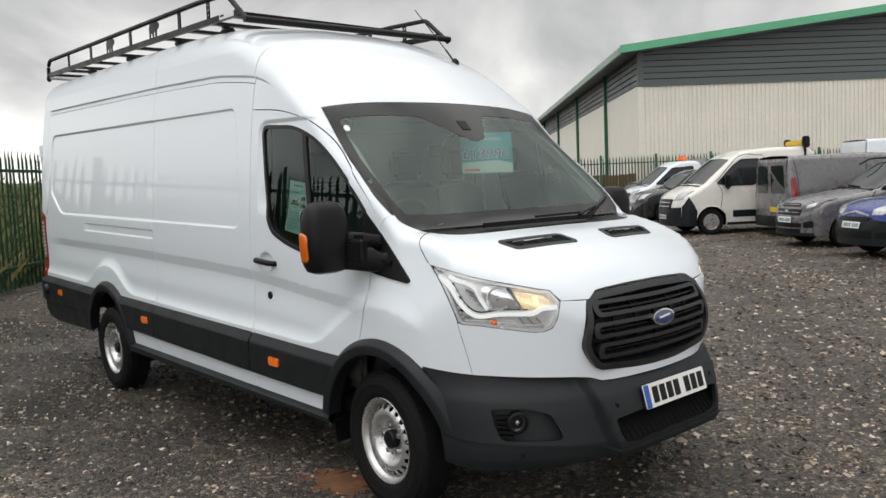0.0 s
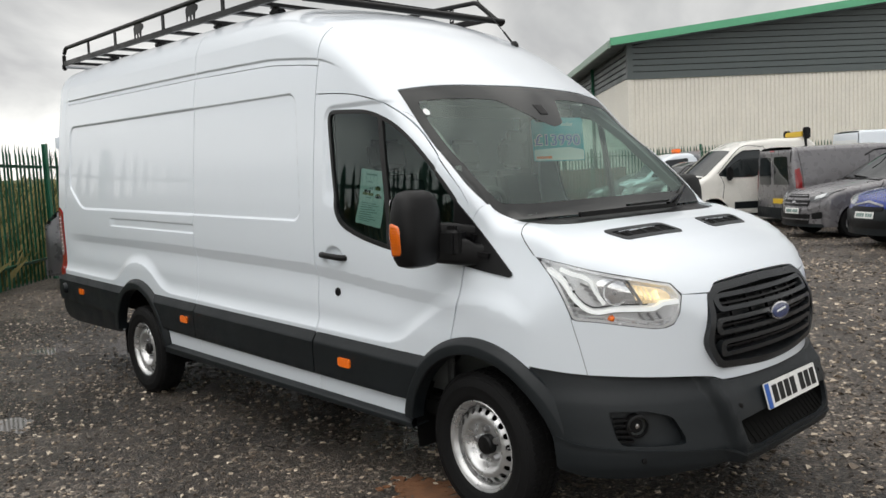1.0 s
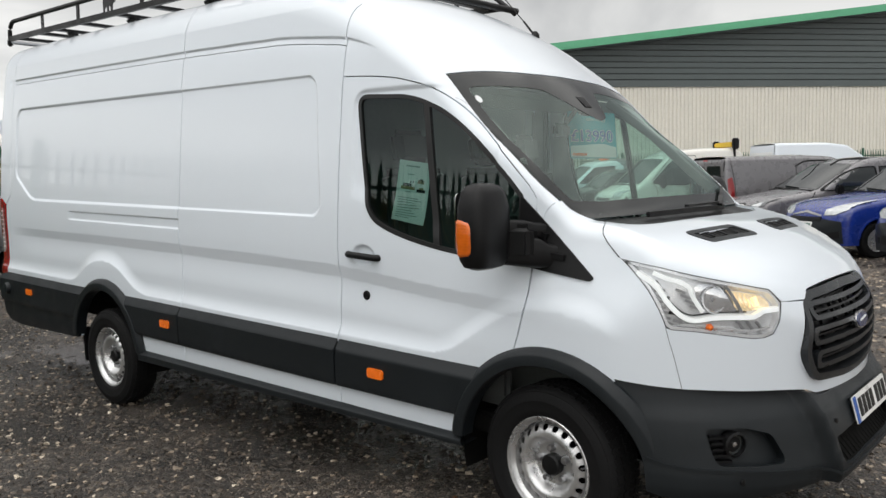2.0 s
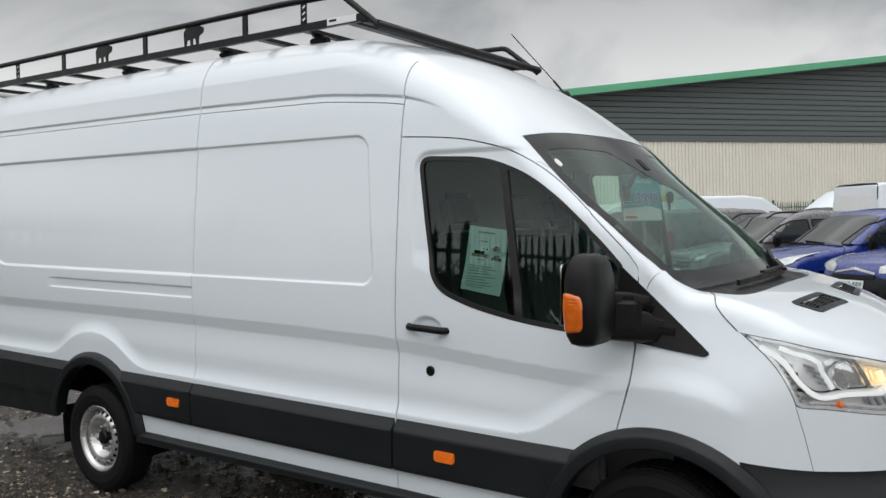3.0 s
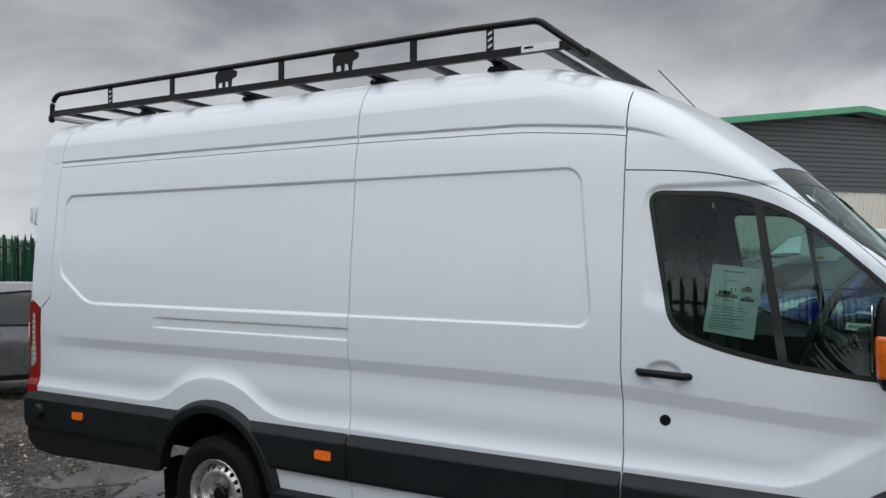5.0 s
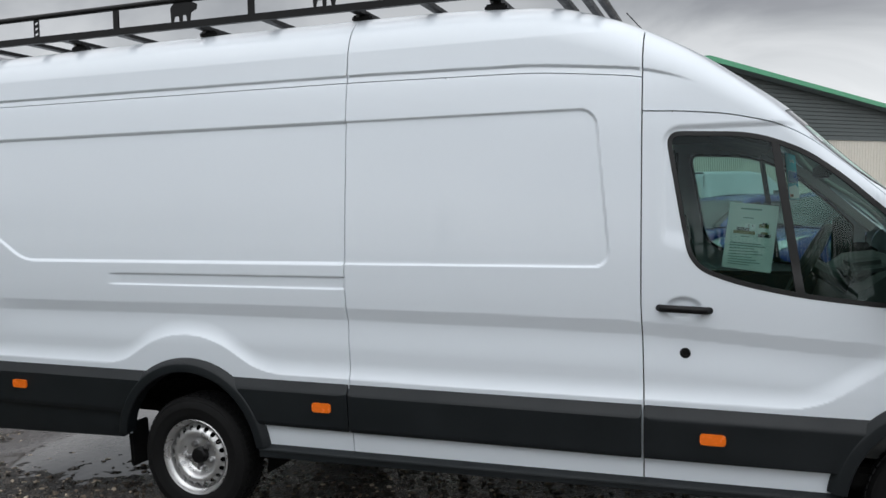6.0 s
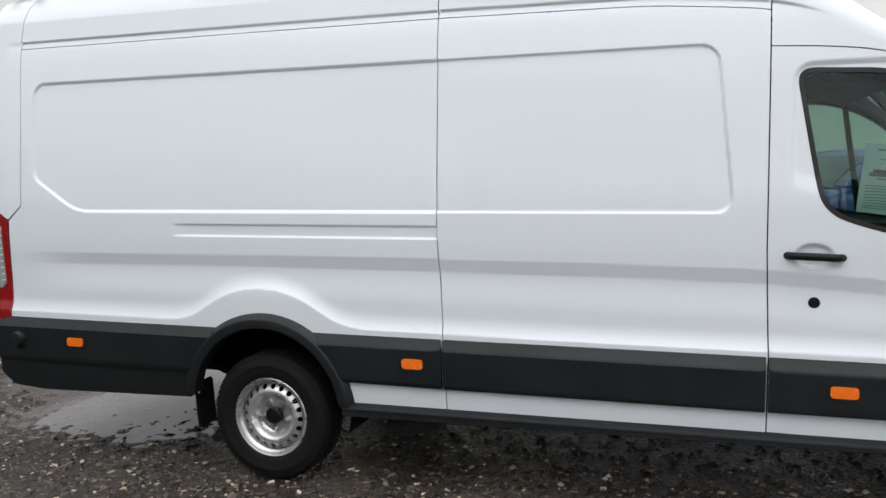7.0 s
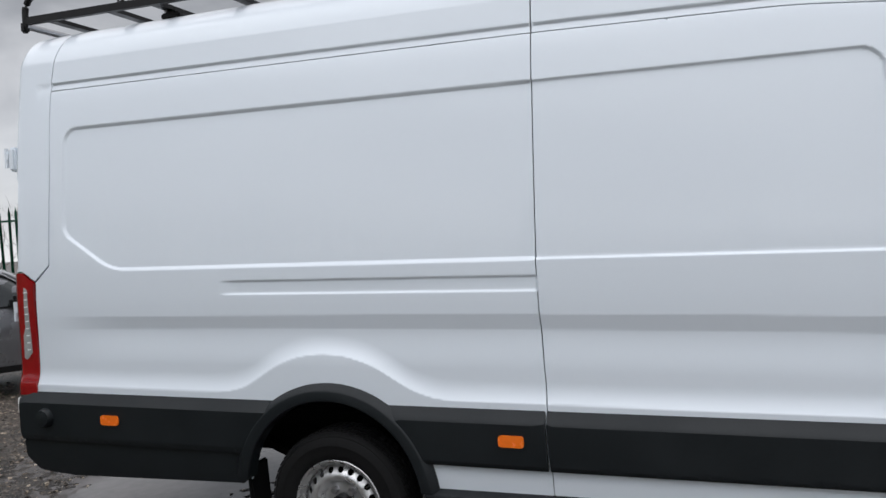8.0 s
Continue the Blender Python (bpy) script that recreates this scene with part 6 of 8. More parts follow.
def ground_z(x, y):
    n = np.array([noise.fractal(Vector((a * 1.3, b * 1.3, 0.3)), 0.8, 2.1, 5) for a, b in zip(np.ravel(x), np.ravel(y))]).reshape(np.shape(x))
    m2 = np.array([noise.noise(Vector((a * 9, b * 9, 1.7))) for a, b in zip(np.ravel(x), np.ravel(y))]).reshape(np.shape(x))
    near = np.exp(-((x + 2) ** 2 + (y + 0.5) ** 2) / 300)
    z = 0.011 * n * (0.35 + near) + 0.004 * m2 * near
    m3 = np.array([noise.fractal(Vector((a * 11, b * 11, 4.1)), 0.6, 2.3, 4) for a, b in zip(np.ravel(x), np.ravel(y))]).reshape(np.shape(x))
    z = z + 0.029 * m3 * np.exp(-(((x + 5.9) / 1.7) ** 2 + (y / 1.6) ** 2) ** 2)
    for px, py, rx, ry, d in PUDDLES:
        z = z - d * np.exp(-(((x - px) / rx) ** 2 + ((y - py) / ry) ** 2) ** 1.3)
    rise = 0.16 * step01((-(x + 7.5)) / 4.5) * np.exp(-((y - 1) / 9) ** 2)
    return z + rise


def build_ground():
    xs = np.r_[np.array([-900, -400, -200, -100, -60, -40, -30, -22, -17]), np.arange(-13, -7.6, 0.085), np.arange(-7.6, -4.4, 0.032), np.arange(-4.38, 6.01, 0.085), np.array([8, 11, 15, 22, 40, 80, 200, 500, 900])]
    ys = np.r_[np.array([-900, -300, -100, -40, -20, -12, -9]), np.arange(-6.5, -1.6, 0.085), np.arange(-1.6, 1.6, 0.032), np.arange(1.65, 3.5, 0.085), np.arange(3.7, 18, 0.45), np.array([20, 24, 30, 40, 60, 100, 200, 500, 900])]
    X, Y = np.meshgrid(xs, ys)
    Z = ground_z(X, Y)
    nx = len(xs)
    faces = [(j * nx + i, j * nx + i + 1, (j + 1) * nx + i + 1, (j + 1) * nx + i) for j in range(len(ys) - 1) for i in range(nx - 1)]
    me = bpy.data.meshes.new("ground")
    me.from_pydata(list(zip(X.ravel(), Y.ravel(), Z.ravel())), [], faces)
    me.polygons.foreach_set("use_smooth", [True] * len(me.polygons))
    me.materials.append(GRAVEL)
    tagged(new("ground", me), "dark wet gravel yard with loose stones", "gravel yard", kind="structure")
    for px, py, rx, ry in ((-6.0, 0.2, 1.75, 1.55), (-3.8, -2.05, 0.6, 0.36)):
        bm = bmesh.new()
        bm.faces.new([bm.verts.new((px + rx * math.cos(a), py + ry * math.sin(a), -0.0135)) for a in np.linspace(0, 2 * math.pi, 40)[:-1]])
        tagged(part("puddle", bm, WATER), "shallow rain puddle lying on the gravel", "puddle", group="puddles in the yard", kind="structure")


build_ground()


def loose_stones():
    """Loose stones near the van, all in one mesh."""
    rng = np.random.default_rng(4)
    base = np.array([(1, 0, 0), (-0.5, 0.87, 0), (-0.5, -0.87, 0), (0.5, 0.6, 0.75), (-0.8, 0.0, 0.7), (0.4, -0.6, 0.8)])
    tri = np.array([(0, 1, 3), (1, 4, 3), (1, 2, 4), (2, 5, 4), (2, 0, 5), (0, 3, 5), (3, 4, 5)])
    sets = []
    for k, x0, x1, y0, y1, grow in ((74000, -11, 4.5, -4.4, 3.0, 1.0), (26000, -3.5, 7.5, 0.5, 9.5, 1.5), (34000, -11.0, 7.5, 8.0, 19.0, 1.5)):
        sets.append(np.stack([rng.uniform(x0, x1, k), rng.uniform(y0, y1, k), grow * (0.0050 + 0.019 * rng.random(k) ** 2.8)], 1))
    p = np.concatenate(sets)
    z = ground_z(p[:, 0], p[:, 1])
    p, z = p[z > -0.022], z[z > -0.022]
    k = len(p)
    q = base * (1 + 0.3 * rng.standard_normal((k, 6, 3))) * np.stack([np.ones(k), rng.uniform(0.55, 1, k), rng.uniform(0.35, 0.8, k)], 1)[:, None] * p[:, 2, None, None]
    a = rng.uniform(0, 6.28, k)[:, None]
    c, s = np.cos(a), np.sin(a)
    verts = np.stack([p[:, 0, None] + q[..., 0] * c - q[..., 1] * s, p[:, 1, None] + q[..., 0] * s + q[..., 1] * c, z[:, None] + q[..., 2] - 0.002], 2).reshape(-1, 3).tolist()
    faces = (tri[None] + 6 * np.arange(k)[:, None, None]).reshape(-1, 3).tolist()
    me = bpy.data.meshes.new("loose_stones")
    me.from_pydata(verts, [], faces)
    me.materials.append(stone_material())
    tagged(new("loose_stones", me), "small loose grey and brown stones on the gravel", "stones", kind="stuff")


def stone_material():
    m = mat("loose_stone", (0.115, 0.103, 0.09), 0.6, vary=0.3, scale=30)
    n, l = m.node_tree.nodes, m.node_tree.links
    geo, ramp = n.new("ShaderNodeNewGeometry"), n.new("ShaderNodeValToRGB")
    e = ramp.color_ramp.elements
    e[0].color, e[1].color = (0.0318, 0.0266, 0.0216, 1), (0.6148, 0.5319, 0.423, 1)
    e.new(0.45).color = (0.0795, 0.06304, 0.0477, 1)
    e.new(0.72).color = (0.1802, 0.1399, 0.1035, 1)
    e.new(0.90).color = (0.424, 0.3497, 0.2655, 1)
    l.new(geo.outputs["Random Per Island"], ramp.inputs["Fac"])
    l.new(ramp.outputs["Color"], n["Principled BSDF"].inputs["Base Color"])
    return m


loose_stones()
SAND = mat("rusty_sand", (0.16, 0.075, 0.035), 0.85, vary=0.4, scale=12, bump=0.6, bump_scale=120)


def sand_patch():
    rng = np.random.default_rng(8)
    bm = bmesh.new()
    for k in range(420):
        x, y = -0.455 + 0.075 * rng.standard_normal(), -0.965 + 0.055 * rng.standard_normal()
        r = rng.uniform(0.006, 0.028)
        z = float(ground_z(np.array([x]), np.array([y]))[0])
        box_bm(r * 2, r * 1.4, 0.006, pose(x, y, z + 0.002, 0, 0, rng.uniform(0, 180)), 0.0, bm)
    tagged(part("rusty_sand", bm, SAND, smooth=False), "rusty brown sand trodden into the gravel", "sand", kind="stuff")


sand_patch()

# ---- palisade fences ----
GREEN = mat("green_fence_paint", (0.016, 0.115, 0.062), 0.42, vary=0.2, scale=4, each=0.15)


def pale_mesh():
    """One W-section steel pale, 2.35 m high, with a pointed top."""
    sec = [(-0.034, 0.0), (-0.020, 0.016), (-0.007, 0.003), (0.007, 0.003), (0.020, 0.016), (0.034, 0.0)]
    tops = [2.20, 2.26, 2.36, 2.36, 2.26, 2.20]
    bm = bmesh.new()
    lo = [bm.verts.new((x, y, 0.06)) for x, y in sec]
    hi = [bm.verts.new((x * (0.9 if t < 2.3 else 0.5), y, t)) for (x, y), t in zip(sec, tops)]
    for i in range(5):
        bm.faces.new((lo[i], lo[i + 1], hi[i + 1], hi[i]))
    bmesh.ops.solidify(bm, geom=list(bm.faces), thickness=0.003)
    me = bpy.data.meshes.new("pale")
    bm.to_mesh(me)
    bm.free()
    me.materials.append(GREEN)
    return me


PALE_MESH = pale_mesh()


def fence(label, origin, direction, s0, s1, near0, near1, lift):
    ang = math.atan2(direction.y, direction.x)
    f = thing("palisade_fence", label, "fence", Matrix.Translation(origin) @ Matrix.Rotation(ang, 4, "Z"), "fences round the yard")
    gz = lambda s: lift(s)
    rest_v, rest_f = [], []
    pv = [v.co.copy() for v in PALE_MESH.vertices]
    pf = [tuple(p.vertices) for p in PALE_MESH.polygons]
    k = int((s1 - s0) / 0.157)
    rng = np.random.default_rng(2)
    for i in range(k):
        s = s0 + i * 0.157
        m = pose(s, 0, gz(s), rng.normal(0, 0.35), rng.normal(0, 0.35), rng.normal(0, 1.5))
        if near0 < s < near1:
            p = new("pale", PALE_MESH)
            p.parent = f
            p.matrix_basis = m
        else:
            o = len(rest_v)
            rest_v += [tuple(m @ c) for c in pv]
            rest_f += [tuple(o + j for j in q) for q in pf]
    if rest_v:
        me = bpy.data.meshes.new("far_pales")
        me.from_pydata(rest_v, [], rest_f)
        me.materials.append(GREEN)
        ob = new("far_pales", me)
        ob.parent = f
        tagged(ob, kind="stuff")
    n = int((s1 - s0) / 2.75)
    for i in range(n + 1):
        s = s0 + i * 2.75 - 0.08
        bm = box_bm(0.10, 0.008, 2.45, pose(s, -0.03, gz(s) + 1.2), 0.0)
        box_bm(0.10, 0.008, 2.45, pose(s, -0.09, gz(s) + 1.2), 0.0, bm)
        box_bm(0.008, 0.06, 2.45, pose(s, -0.06, gz(s) + 1.2), 0.0, bm)
        part("post", bm, GREEN, f, smooth=False)
        if i < n:
            for h in (0.42, 2.02):
                a, b = gz(s) + h, gz(s + 2.75) + h
                bm = tube_bm([(s + 0.06, -0.012, a), (s + 2.69, -0.012, b)], section=(0.004, 0.024))
                tube_bm([(s + 0.06, -0.034, a + 0.022), (s + 2.69, -0.034, b + 0.022)], section=(0.024, 0.003), bm=bm)
                part("rail", bm, GREEN, f, smooth=False)
    return f


FENCE_A = Vector((-11.1, -0.2, 0))
fence("green steel palisade fence with pointed pales beside the van", FENCE_A, V, -20.0, 52.0, -17.0, 14.0, lambda s: 0.12 * float(step01((s + 3) / 3)) + 0.03 * max(s - 3, 0) * (s < 25) + (0.66 if s >= 25 else 0))
fence("green steel palisade fence in front of the warehouse", Vector((-20.8, 29.4, 0)), U, -9.0, 34.0, 99, 99, lambda s: 0.25)

CORNER = FENCE_A + V * 12.2
fence("green steel palisade fence turning off behind the parked car", CORNER, U, 0.2, 9.0, 0.0, 9.0, lambda s: 0.42 + 0.02 * s)

# ---- rough grass and bare shrubs behind the fence ----
GRASS = mat("dry_grass", (0.16, 0.15, 0.055), 0.9, vary=0.45, scale=3)
BARK = mat("bare_twig", (0.10, 0.075, 0.05), 0.9, vary=0.3, scale=10)
EARTH = mat("rough_grass_bank", (0.11, 0.115, 0.05), 0.95, vary=0.5, scale=2, bump=0.8, bump_scale=30)


def to_fence(s, d, z=0.0):
    """A place d metres behind the near fence."""
    p = FENCE_A + V * s - U * d
    return (p.x, p.y, z)


def bank():
    bm = bmesh.new()
    ss, ds = np.linspace(-22, 60, 60), [0.25, 0.8, 1.6, 3.0, 6.0, 14.0]
    hs = [0.0, 0.5, 1.05, 1.5, 1.75, 1.75]
    g = [[bm.verts.new(to_fence(s, d, h + 0.15 * noise.noise(Vector((s * 0.6, d, 0))) + (0.5 if s > 14 else 0.1))) for d, h in zip(ds, hs)] for s in ss]
    for a, b in zip(g, g[1:]):
        for i in range(len(ds) - 1):
            bm.faces.new((a[i], a[i + 1], b[i + 1], b[i]))
    tagged(part("grass_bank", bm, EARTH), "rough grassy bank behind the fence", "bank", kind="structure")
    rng = np.random.default_rng(5)
    verts, faces = [], []
    for k in range(16000):
        s, d = rng.uniform(-20, 40), 0.25 + 3.2 * rng.random() ** 1.5
        h = np.interp(d, ds, hs) + (0.45 if s > 14 else 0.05)
        x, y, z = to_fence(s, d, h)
        t = rng.uniform(0.25, 0.75)
        a, lean = rng.uniform(0, 6.28), rng.normal(0, 0.16, 2)
        w = 0.012
        o = len(verts)
        verts += [(x - w * math.cos(a), y - w * math.sin(a), z), (x + w * math.cos(a), y + w * math.sin(a), z), (x + lean[0] * 0.5, y + lean[1] * 0.5, z + t * 0.6), (x + lean[0] * 1.4, y + lean[1] * 1.4, z + t)]
        faces += [(o, o + 1, o + 2), (o, o + 2, o + 3)]
    me = bpy.data.meshes.new("tall_grass")
    me.from_pydata(verts, [], faces)
    gm = GRASS
    n, l = gm.node_tree.nodes, gm.node_tree.links
    geo, ramp = n.new("ShaderNodeNewGeometry"), n.new("ShaderNodeValToRGB")
    ramp.color_ramp.elements[0].color, ramp.color_ramp.elements[1].color = (0.05, 0.075, 0.02, 1), (0.34, 0.28, 0.12, 1)
    l.new(geo.outputs["Random Per Island"], ramp.inputs["Fac"])
    l.new(ramp.outputs["Color"], n["Principled BSDF"].inputs["Base Color"])
    me.materials.append(gm)
    tagged(new("tall_grass", me), "tall yellowing grass behind the fence", "grass", kind="stuff")


bank()


def shrub(s, d, height, seed):
    """A leafless shrub: forked tapering stems."""
    rng = np.random.default_rng(seed)
    t = thing("bare_shrub", "leafless brown shrub behind the green fence", "shrub", Matrix.Translation(to_fence(s, d, 0.7)), "bare shrubs")
    bm = bmesh.new()

    def grow(p, v, length, r, depth):
        q = p + v * length
        a, b = p, q
        side = v.orthogonal().normalized() * r
        up = v.cross(side).normalized() * r
        ring0 = [bm.verts.new(a + side * math.cos(k * 2.094) + up * math.sin(k * 2.094)) for k in range(3)]
        ring1 = [bm.verts.new(b + (side * math.cos(k * 2.094) + up * math.sin(k * 2.094)) * 0.6) for k in range(3)]
        for k in range(3):
            bm.faces.new((ring0[k], ring0[(k + 1) % 3], ring1[(k + 1) % 3], ring1[k]))
        if depth:
            for _ in range(rng.integers(2, 4)):
                w = (v + Vector(rng.normal(0, 0.38, 3)) + Vector((0, 0, 0.25))).normalized()
                grow(p + v * length * rng.uniform(0.6, 1.0), w, length * rng.uniform(0.55, 0.85), r * 0.6, depth - 1)

    for _ in range(5):
        grow(Vector((rng.normal(0, 0.2), rng.normal(0, 0.2), 0)), Vector((rng.normal(0, 0.3), rng.normal(0, 0.3), 1)).normalized(), height * 0.34, 0.016, 4)
    part("branches", bm, BARK, t)


for s, d, h, seed in ((1.0, 2.6, 2.6, 1), (3.0, 3.5, 2.9, 2), (6.5, 4.0, 2.6, 3), (14, 5, 3.2, 4), (24, 6, 3.6, 5), (30, 7, 3.2, 6), (14.2, -4.6, 2.9, 7), (15.5, -3.2, 2.6, 8)):
    shrub(s, d, h, seed)

# ---- warehouse ----
CREAM = mat("cream_cladding", (0.80, 0.77, 0.69), 0.5, vary=0.07, scale=0.6)
SLATE = mat("grey_cladding", (0.105, 0.125, 0.125), 0.5, vary=0.10, scale=0.8)
FASCIA = mat("green_fascia", (0.13, 0.42, 0.24), 0.45, vary=0.10, scale=1.0)
GUTTER = mat("weathered_green_gutter", (0.27, 0.36, 0.30), 0.5, vary=0.15, scale=1.0)
ROOFING = mat("grey_roof_sheet", (0.16, 0.18, 0.18), 0.6, vary=0.1, scale=0.5)


def warehouse():
    C = Vector((-20.6, 31.1, 0))
    m = Matrix.Translation(C) @ Matrix.Rotation(math.atan2(U.y, U.x), 4, "Z")
    w = thing("warehouse", "cream and grey clad warehouse with green roof edges", "warehouse", m)
    # local x runs along the gable wall, local y back along the side wall
    wide, deep, band, eave, rise = 57.0, 52.0, 6.1, 7.75, 0.118
    apex = wide / 2
    top = lambda x: eave + rise * (apex - abs(x - apex))

    def ribs(name, along, length, z0, z1, material):
        """Vertical trapezoid ribs on a wall."""
        bm = bmesh.new()
        prev = None
        x = 0.0
        while x < length:
            for dx, d in ((0.0, 0.0), (0.06, 0.0), (0.072, 0.05), (0.208, 0.05)):
                p = x + dx
                q = (p, -d, 0) if along == "x" else (-d, p, 0)
                cur = (bm.verts.new((q[0], q[1], z0)), bm.verts.new((q[0], q[1], z1)))
                if prev:
                    bm.faces.new((prev[0], cur[0], cur[1], prev[1]))
                prev = cur
            x += 0.22
        return part(name, bm, material, w, smooth=False)

    ribs("gable_cladding", "x", wide, 0.0, band, CREAM)
    part("side_cladding", box_bm(0.10, deep, band, pose(0.0, deep / 2, band / 2)), CREAM, w, smooth=False)
    # grey upper cladding of horizontal planks
    z, k = band, 0
    while z < top(apex) - 0.05:
        h = 0.30
        x0 = 0.0 if z + h < eave else (z + h - eave) / rise
        x1 = wide - x0
        if x1 - x0 > 1:
            cut = lambda q: max(0.0, (q - eave) / rise)
            a, b = z + 0.03, z + h - 0.012
            lower = [(cut(a), a), (wide - cut(a), a), (wide - cut(b), b), (cut(b), b)]
            part("plank", prism_bm(lower, 0.09, pose(0, 0.04, 0, 90, 0, 0)), SLATE, w, smooth=False)
        z += h
    o = [(0, band - 0.05), (wide, band - 0.05), (wide, eave), (apex, top(apex)), (0, eave)]
    part("upper_wall", prism_bm(o, 0.2, pose(0, 0.25, 0, 90, 0, 0)), BLACK, w, smooth=False)
    z = band
    while z < eave - 0.1:
        part("plank", tube_bm([(-0.02, 0, z + 0.15), (-0.02, deep, z + 0.15)], section=(0.05, 0.115)), SLATE, w, smooth=False)
        z += 0.30
    part("upper_wall", box_bm(0.2, deep, eave - band, pose(0.15, deep / 2, (eave + band) / 2)), BLACK, w, smooth=False)
    part("corner_trim", box_bm(0.30, 0.30, eave - band + 0.1, pose(0.05, 0.05, (eave + band) / 2)), SLATE, w, smooth=False)
    part("corner_trim", box_bm(0.22, 0.22, band, pose(0.03, 0.03, band / 2)), CREAM, w, smooth=False)
    part("drip_flashing", box_bm(wide, 0.10, 0.09, pose(wide / 2, -0.06, band - 0.01)), SLATE, w, smooth=False)
    # roof slopes with overhang, green verge and eave boards
    for a, b in ((-1.1, apex), (wide + 1.1, apex)):
        za, zb = eave + 0.05 - rise * 1.1, top(apex) + 0.05
        bm = bmesh.new()
        f = [bm.verts.new(p) for p in ((a, -0.9, za), (b, -0.9, zb), (b, deep, zb), (a, deep, za))]
        bm.faces.new(f)
        bmesh.ops.solidify(bm, geom=list(bm.faces), thickness=0.15)
        part("roof", bm, ROOFING, w, smooth=False)
        part("verge_board", tube_bm([(a, -0.95, za + 0.03), (b, -0.95, zb + 0.03)], section=(0.06, 0.10)), FASCIA, w, smooth=False)
        part("verge_board", tube_bm([(a, -0.90, za + 0.22), (b, -0.90, zb + 0.22)], section=(0.06, 0.085)), FASCIA, w, smooth=False)
    part("eave_board", box_bm(0.12, deep, 0.20, pose(-1.14, deep / 2 - 0.9, eave - 0.14)), GUTTER, w, smooth=False)
    part("eave_board", box_bm(0.12, deep, 0.16, pose(-1.10, deep / 2 - 0.9, eave + 0.045)), GUTTER, w, smooth=False)
    part("soffit", box_bm(1.1, deep, 0.04, pose(-0.6, deep / 2, eave - 0.02)), SLATE, w, smooth=False)
    for i in range(4):
        part("downpipe", box_bm(0.20, 0.20, eave, pose(-0.14, 8.8 + 12.1 * i, eave / 2), 0.02), GREEN, w)
    part("core", box_bm(wide - 0.6, deep - 0.6, band, pose(wide / 2 + 0.1, deep / 2 + 0.2, band / 2)), CREAM, w, smooth=False)
    # the long side runs off at a slight angle to the gable
    slant = Matrix.Shear("XY", 4, (0.0, 0.0))
    slant[0][1] = 0.082
    for ob in w.children:
        ob.data.transform(slant)


warehouse()
BOARD = mat("weathered_board", (0.20, 0.11, 0.06), 0.8, vary=0.35, scale=3)


def boards():
    b = thing("board_stack", "weathered brown board screen behind the far fence", "boards", Matrix.Translation((-24.4, 26.9, 0)) @ Matrix.Rotation(math.atan2(U.y, U.x), 4, "Z"))
    for k in range(16):
        part("board", box_bm(0.48, 0.05, 1.5 + 0.05 * (k % 3), pose(0.5 * k, 0.6, 0.95)), BOARD, b, smooth=False)


boards()

# ---- parked vehicles ----
CARGREY = mat("grey_car_paint", (0.175, 0.17, 0.178), 0.3, metal=0.3, vary=0.06, coat=0.8)
CARBLUE = mat("blue_car_paint", (0.010, 0.030, 0.22), 0.28, vary=0.06, coat=0.9)
SILVER = mat("silver_car_paint", (0.15, 0.15, 0.16), 0.3, metal=0.6, vary=0.05, coat=0.8)
OFFWHITE = mat("off_white_paint", (0.74, 0.725, 0.68), 0.3, vary=0.04, scale=2.0, coat=0.7)
DARKCAR = mat("dark_car_paint", (0.022, 0.023, 0.026), 0.3, metal=0.3, vary=0.05, coat=0.8)
GREENCAR = mat("dull_green_car_paint", (0.10, 0.14, 0.11), 0.3, metal=0.4, vary=0.05, coat=0.8)
HEADLAMP = mat("headlamp_glass", (0.55, 0.57, 0.58), 0.12, metal=0.5, vary=0.35, scale=16, coat=1.0)
DARK_RED = mat("dark_red_lens", (0.22, 0.008, 0.010), 0.2, vary=0.25, scale=12, coat=0.8)
DARK_LAMP = mat("dark_headlamp", (0.10, 0.105, 0.11), 0.12, metal=0.4, vary=0.4, scale=20, coat=1.0)
YELLOW = mat("yellow_paint", (0.62, 0.42, 0.02), 0.4, vary=0.1)

car_tyre = lathe_bm([(0.20, -0.09), (0.29, -0.10), (0.315, -0.08), (0.32, 0), (0.315, 0.08), (0.29, 0.10), (0.20, 0.09)], 28, close=True)
CAR_TYRE = bpy.data.meshes.new("car_tyre")
car_tyre.to_mesh(CAR_TYRE)
CAR_TYRE.materials.append(TYRE)
CAR_RIM = bpy.data.meshes.new("car_rim")
rim_bm = lathe_bm([(0.0, 0.05), (0.05, 0.06), (0.06, 0.075), (0.12, 0.07), (0.17, 0.05), (0.195, 0.085), (0.205, 0.09), (0.205, 0.08)], 24)
for a in np.linspace(0, 6.283, 10)[:-1]:
    box_bm(0.05, 0.022, 0.02, Matrix.Rotation(a, 4, "Z") @ pose(0.14, 0, 0.066), 0.0, rim_bm)
rim_bm.to_mesh(CAR_RIM)
CAR_RIM.materials.append(STEEL)
# solid black discs for the shade in the rim's openings, and a centre cap
CAR_DARK_DISCS = bpy.data.meshes.new("car_wheel_dark_discs")
dark_disc_bm = bmesh.new()
for a in np.linspace(0, 6.283, 10)[:-1] + 0.349:
    lathe_bm([(0.0, 0.0), (0.030, 0.0), (0.030, -0.02)], 12, Matrix.Rotation(a, 4, "Z") @ pose(0.148, 0, 0.072, 0, 14, 0), dark_disc_bm)
lathe_bm([(0.0, 0.079), (0.034, 0.077), (0.036, 0.06)], 16, Matrix(), dark_disc_bm)
dark_disc_bm.to_mesh(CAR_DARK_DISCS)
